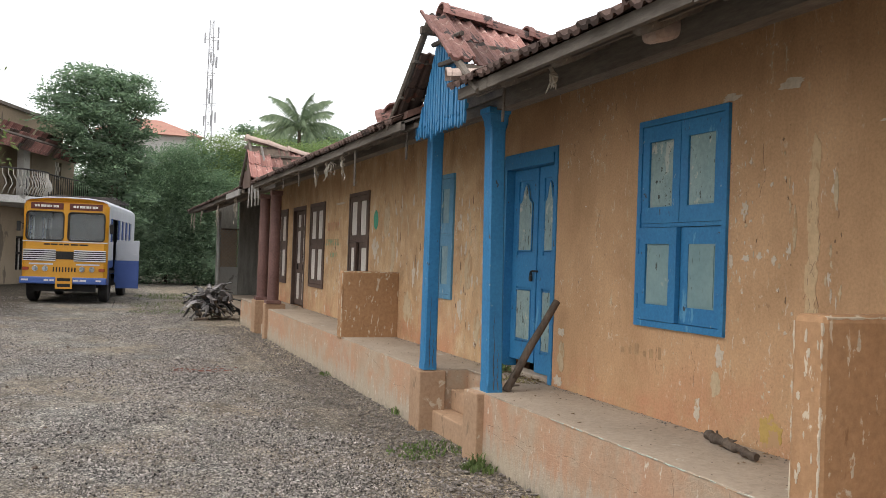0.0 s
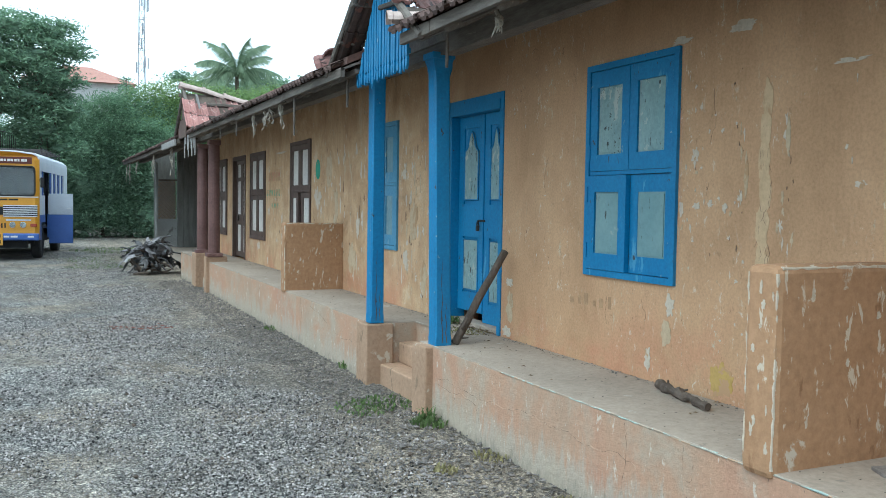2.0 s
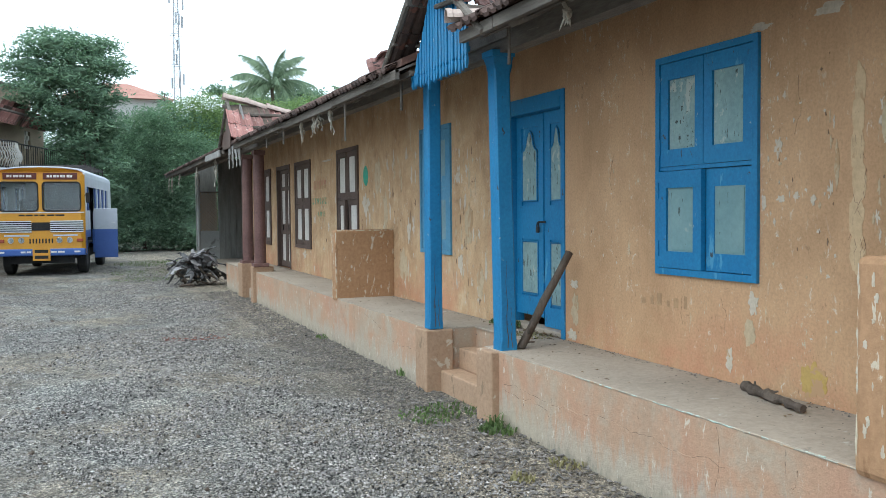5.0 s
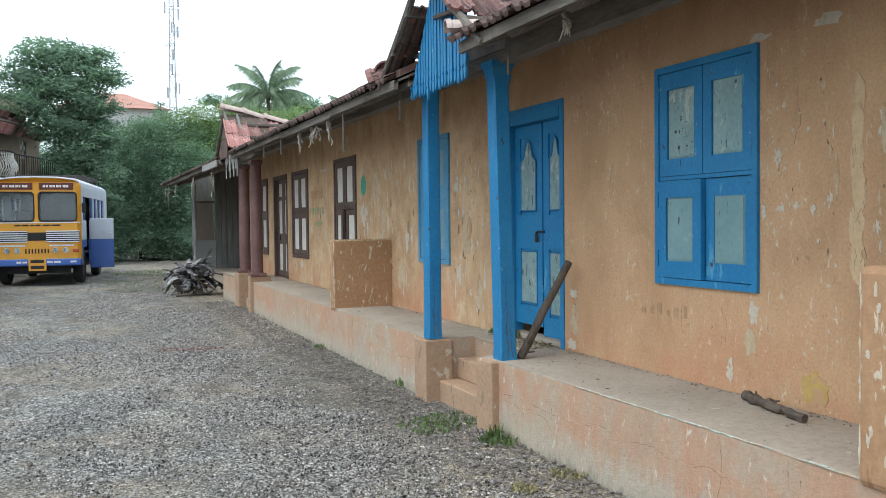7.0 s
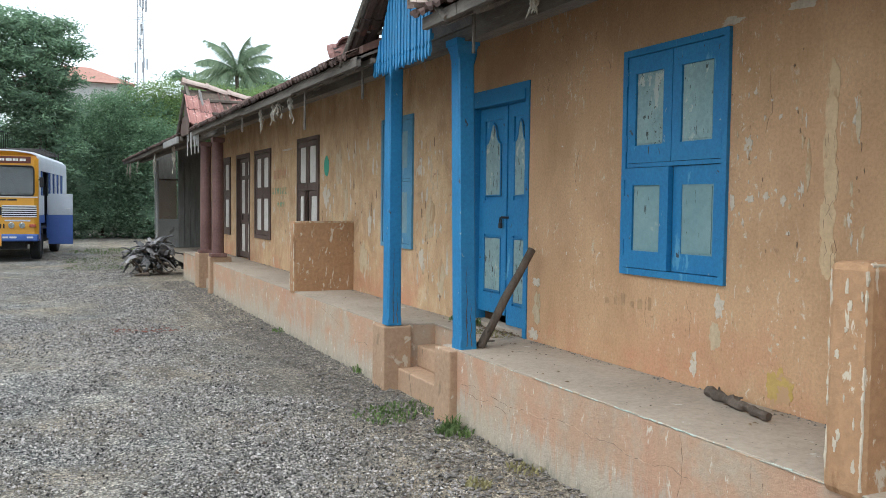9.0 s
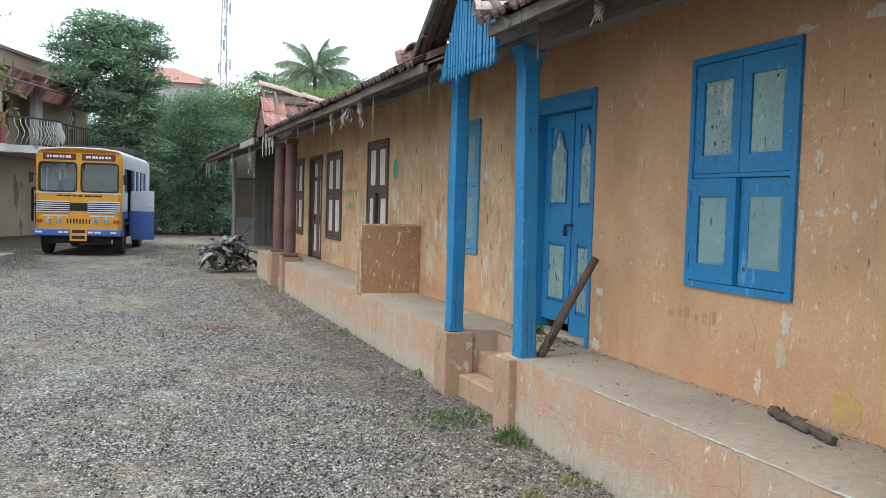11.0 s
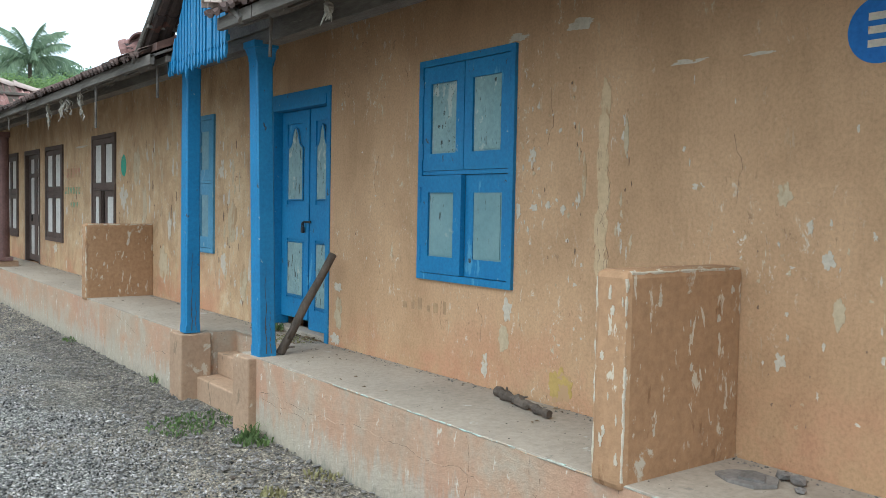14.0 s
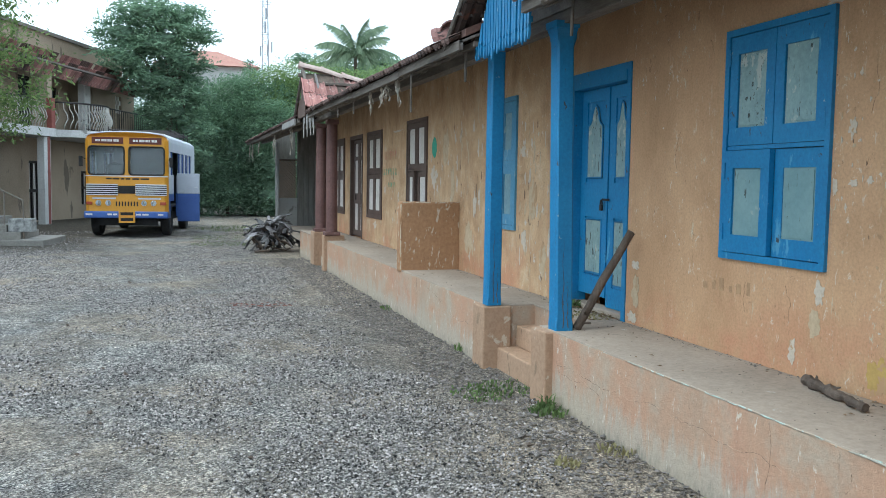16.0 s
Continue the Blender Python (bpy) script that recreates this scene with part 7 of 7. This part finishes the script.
def stones(name, rng, n, xr, yr, size, flat, material, label, near=2.0):
    """Many small squashed stones, denser towards the walk."""
    x = rng.uniform(*xr, n)
    y = yr[0] + (yr[1] - yr[0]) * rng.uniform(0, 1, n) ** near
    if n > 40000:
        # chippings lie in drifts, with trodden earth between
        drift = np.sin(x * 1.9 + 1.3 * np.sin(y * 0.8)) + np.sin(y * 1.25 + 1.7 * np.sin(x * 1.1)) + 0.7 * np.sin(x * 4.3 - y * 2.9 + np.sin(y * 2.2)) + 0.5 * np.sin(x * 9.1 + y * 6.3)
        keep = drift + rng.normal(0, 0.7, n) > 0.0 + 2.2 * np.clip(x - 1.5, 0, 1)
        x, y = x[keep], y[keep]
        n = len(x)
    s = rng.uniform(size[0], size[1], n) * rng.uniform(0.6, 1.0, n)
    a = rng.uniform(0, 6.28, n)
    base = np.array([(1, 0, 0.2), (0, 1, -0.1), (-1, 0, 0.1), (0, -1, 0.0), (0.2, 0.1, 1), (0, 0, -1)], float)
    p = base[None] * rng.uniform(0.55, 1.25, (n, 6, 1)) * s[:, None, None]
    p[:, :, 1] *= rng.uniform(0.5, 1.0, (n, 1))
    p[:, :, 2] *= flat
    c, q = np.cos(a)[:, None], np.sin(a)[:, None]
    px, py = p[:, :, 0] * c - p[:, :, 1] * q, p[:, :, 0] * q + p[:, :, 1] * c
    v = np.stack([px + x[:, None], py + y[:, None], p[:, :, 2] + (s * flat * 0.3)[:, None]], axis=2).reshape(-1, 3)
    f = np.array([(0, 1, 4), (1, 2, 4), (2, 3, 4), (3, 0, 4), (1, 0, 5), (2, 1, 5), (3, 2, 5), (0, 3, 5)])
    f = (f[None] + 6 * np.arange(n)[:, None, None]).reshape(-1, 3)
    me = bpy.data.meshes.new(name)
    me.from_pydata(v.tolist(), [], f.tolist())
    me.materials.append(material)
    return tagged(new(name, me), label, "gravel", kind="stuff")


stones("gravel_stones", rng, 280000, (-5.0, 2.5), (2.2, 20.0), (0.006, 0.0165), 0.7, M_CHIP, "grey chippings lying loose on the yard", 1.5)
stones("gravel_stones", rng, 45000, (-6.5, 2.5), (6.5, 27.0), (0.011, 0.024), 0.55, M_CHIP, "grey chippings lying loose on the far yard", 1.3)
stones("gravel_stones", rng, 6500, (1.95, 2.55), (1.2, 17.5), (0.008, 0.027), 0.5, M_STONE, "coarse dark stones along the foot of the plinth", 1.4)
M_PALESTONE = surf("pale_chips", (0.5, 0.48, 0.44), (0.65, 0.63, 0.6), 9, 50, 0.9, 0.2)
stones("pale_chips", rng, 320, (-6.0, 2.5), (2.5, 18.0), (0.01, 0.024), 0.3, M_PALESTONE, "pale chips and scraps scattered on the gravel", 1.3)
grit = stones("grit", rng, 900, (3.17, 3.247), (1.4, 18.2), (0.003, 0.011), 0.6, M_STONE, "crumbs of fallen plaster along the foot of the wall", 1.4)
grit.location.z = FZ + 0.012
grit = stones("grit", rng, 420, (2.62, 3.2), (1.4, 18.2), (0.003, 0.009), 0.4, M_BARK, "dark grit and crumbs strewn on the verandah floor", 1.4)
grit.location.z = FZ + 0.012
stones("earth_clods", rng, 160, (-3.0, 2.45), (3.0, 17.0), (0.012, 0.035), 0.6, M_BARK, "dark clods and droppings on the gravel", 1.2)

M_GRASS = leaf_mat("weed_leaves", (0.085, 0.125, 0.05), (0.16, 0.22, 0.085))
M_DRYGRASS = leaf_mat("dry_grass", (0.2, 0.17, 0.09), (0.34, 0.3, 0.16))


def weed(x, y, r, h, n, seed, m, label, z=0.0):
    rr = random.Random(seed)
    v, f = [], []
    for k in range(n):
        a, d = rr.uniform(0, 6.28), r * math.sqrt(rr.random())
        cx, cy = d * math.cos(a), d * math.sin(a) * 1.2
        b, ln, w = rr.uniform(0, 6.28), h * rr.uniform(0.4, 1.0), rr.uniform(0.003, 0.007)
        tilt = rr.uniform(0.2, 0.9)
        dx, dy = math.cos(b) * ln * tilt, math.sin(b) * ln * tilt
        sx, sy = -math.sin(b) * w, math.cos(b) * w
        i = len(v)
        v += [(cx - sx, cy - sy, 0), (cx + sx, cy + sy, 0), (cx + dx * 0.5 + sx * 1.2, cy + dy * 0.5 + sy * 1.2, ln * 0.6), (cx + dx * 0.5 - sx * 1.2, cy + dy * 0.5 - sy * 1.2, ln * 0.6), (cx + dx, cy + dy, ln * 0.75)]
        f += [(i, i + 1, i + 2, i + 3), (i + 3, i + 2, i + 4)]
    me = bpy.data.meshes.new("weed_tuft")
    me.from_pydata(v, [], f)
    me.materials.append(m)
    ob = new("weed_tuft", me)
    ob.matrix_basis = pose(x, y, z)
    return tagged(ob, label, "weeds", group="weeds along the plinth", kind="stuff")


for k, (x, y, r, h, n, z) in enumerate(((2.16, 6.1, 0.22, 0.045, 210, 0.0), (2.4, 6.2, 0.22, 0.05, 130, 0.0), (2.44, 5.5, 0.13, 0.075, 150, 0.0), (2.47, 5.62, 0.05, 0.15, 22, 0.0), (2.53, 7.7, 0.04, 0.1, 22, 0.0), (2.5, 10.4, 0.1, 0.06, 50, 0.0),
                                        (3.2, 6.78, 0.08, 0.1, 90, FZ + 0.012), (3.2, 7.1, 0.05, 0.06, 40, FZ + 0.012), (1.1, 21.5, 0.7, 0.05, 260, 0.0), (1.5, 24.0, 1.2, 0.06, 400, 0.0), (2.2, 28.0, 1.5, 0.1, 700, 0.0))):
    weed(x, y, r, h, n, k, M_GRASS, "small green weeds growing in the gravel", z)
for k, (x, y, r, h, n, z) in enumerate(((2.08, 4.45, 0.07, 0.05, 70, 0.0), (3.12, 6.3, 0.2, 0.02, 220, FZ + 0.012), (2.45, 4.6, 0.1, 0.05, 60, 0.0), (2.42, 3.7, 0.08, 0.06, 50, 0.0))):
    weed(x, y, r, h, n, 60 + k, M_DRYGRASS, "tuft of dry yellow grass", z)
bm = bmesh.new()
rr = random.Random(8)
for k in range(60):
    x, y, s, a = rr.gauss(1.04, 0.2), rr.gauss(10.9, 0.12), rr.uniform(0.012, 0.035), rr.uniform(0, 6.28)
    q = [(x + s * math.cos(a), y + s * math.sin(a), 0.016), (x + 0.5 * s * math.cos(a + 1.6), y + 0.5 * s * math.sin(a + 1.6), 0.016 + s * 0.5), (x - s * math.cos(a), y - s * math.sin(a), 0.018), (x + 0.5 * s * math.cos(a - 1.6), y + 0.5 * s * math.sin(a - 1.6), 0.02)]
    bm.faces.new([bm.verts.new(p) for p in q])
M_REDLEAF = surf("red_brown_leaf", (0.16, 0.06, 0.045), (0.28, 0.12, 0.09), 9, 50, 0.9, 0.1, islands=True)
tagged(part("fallen_leaves", bm, M_REDLEAF), "scatter of red-brown fallen leaves on the gravel", "leaves", kind="stuff")
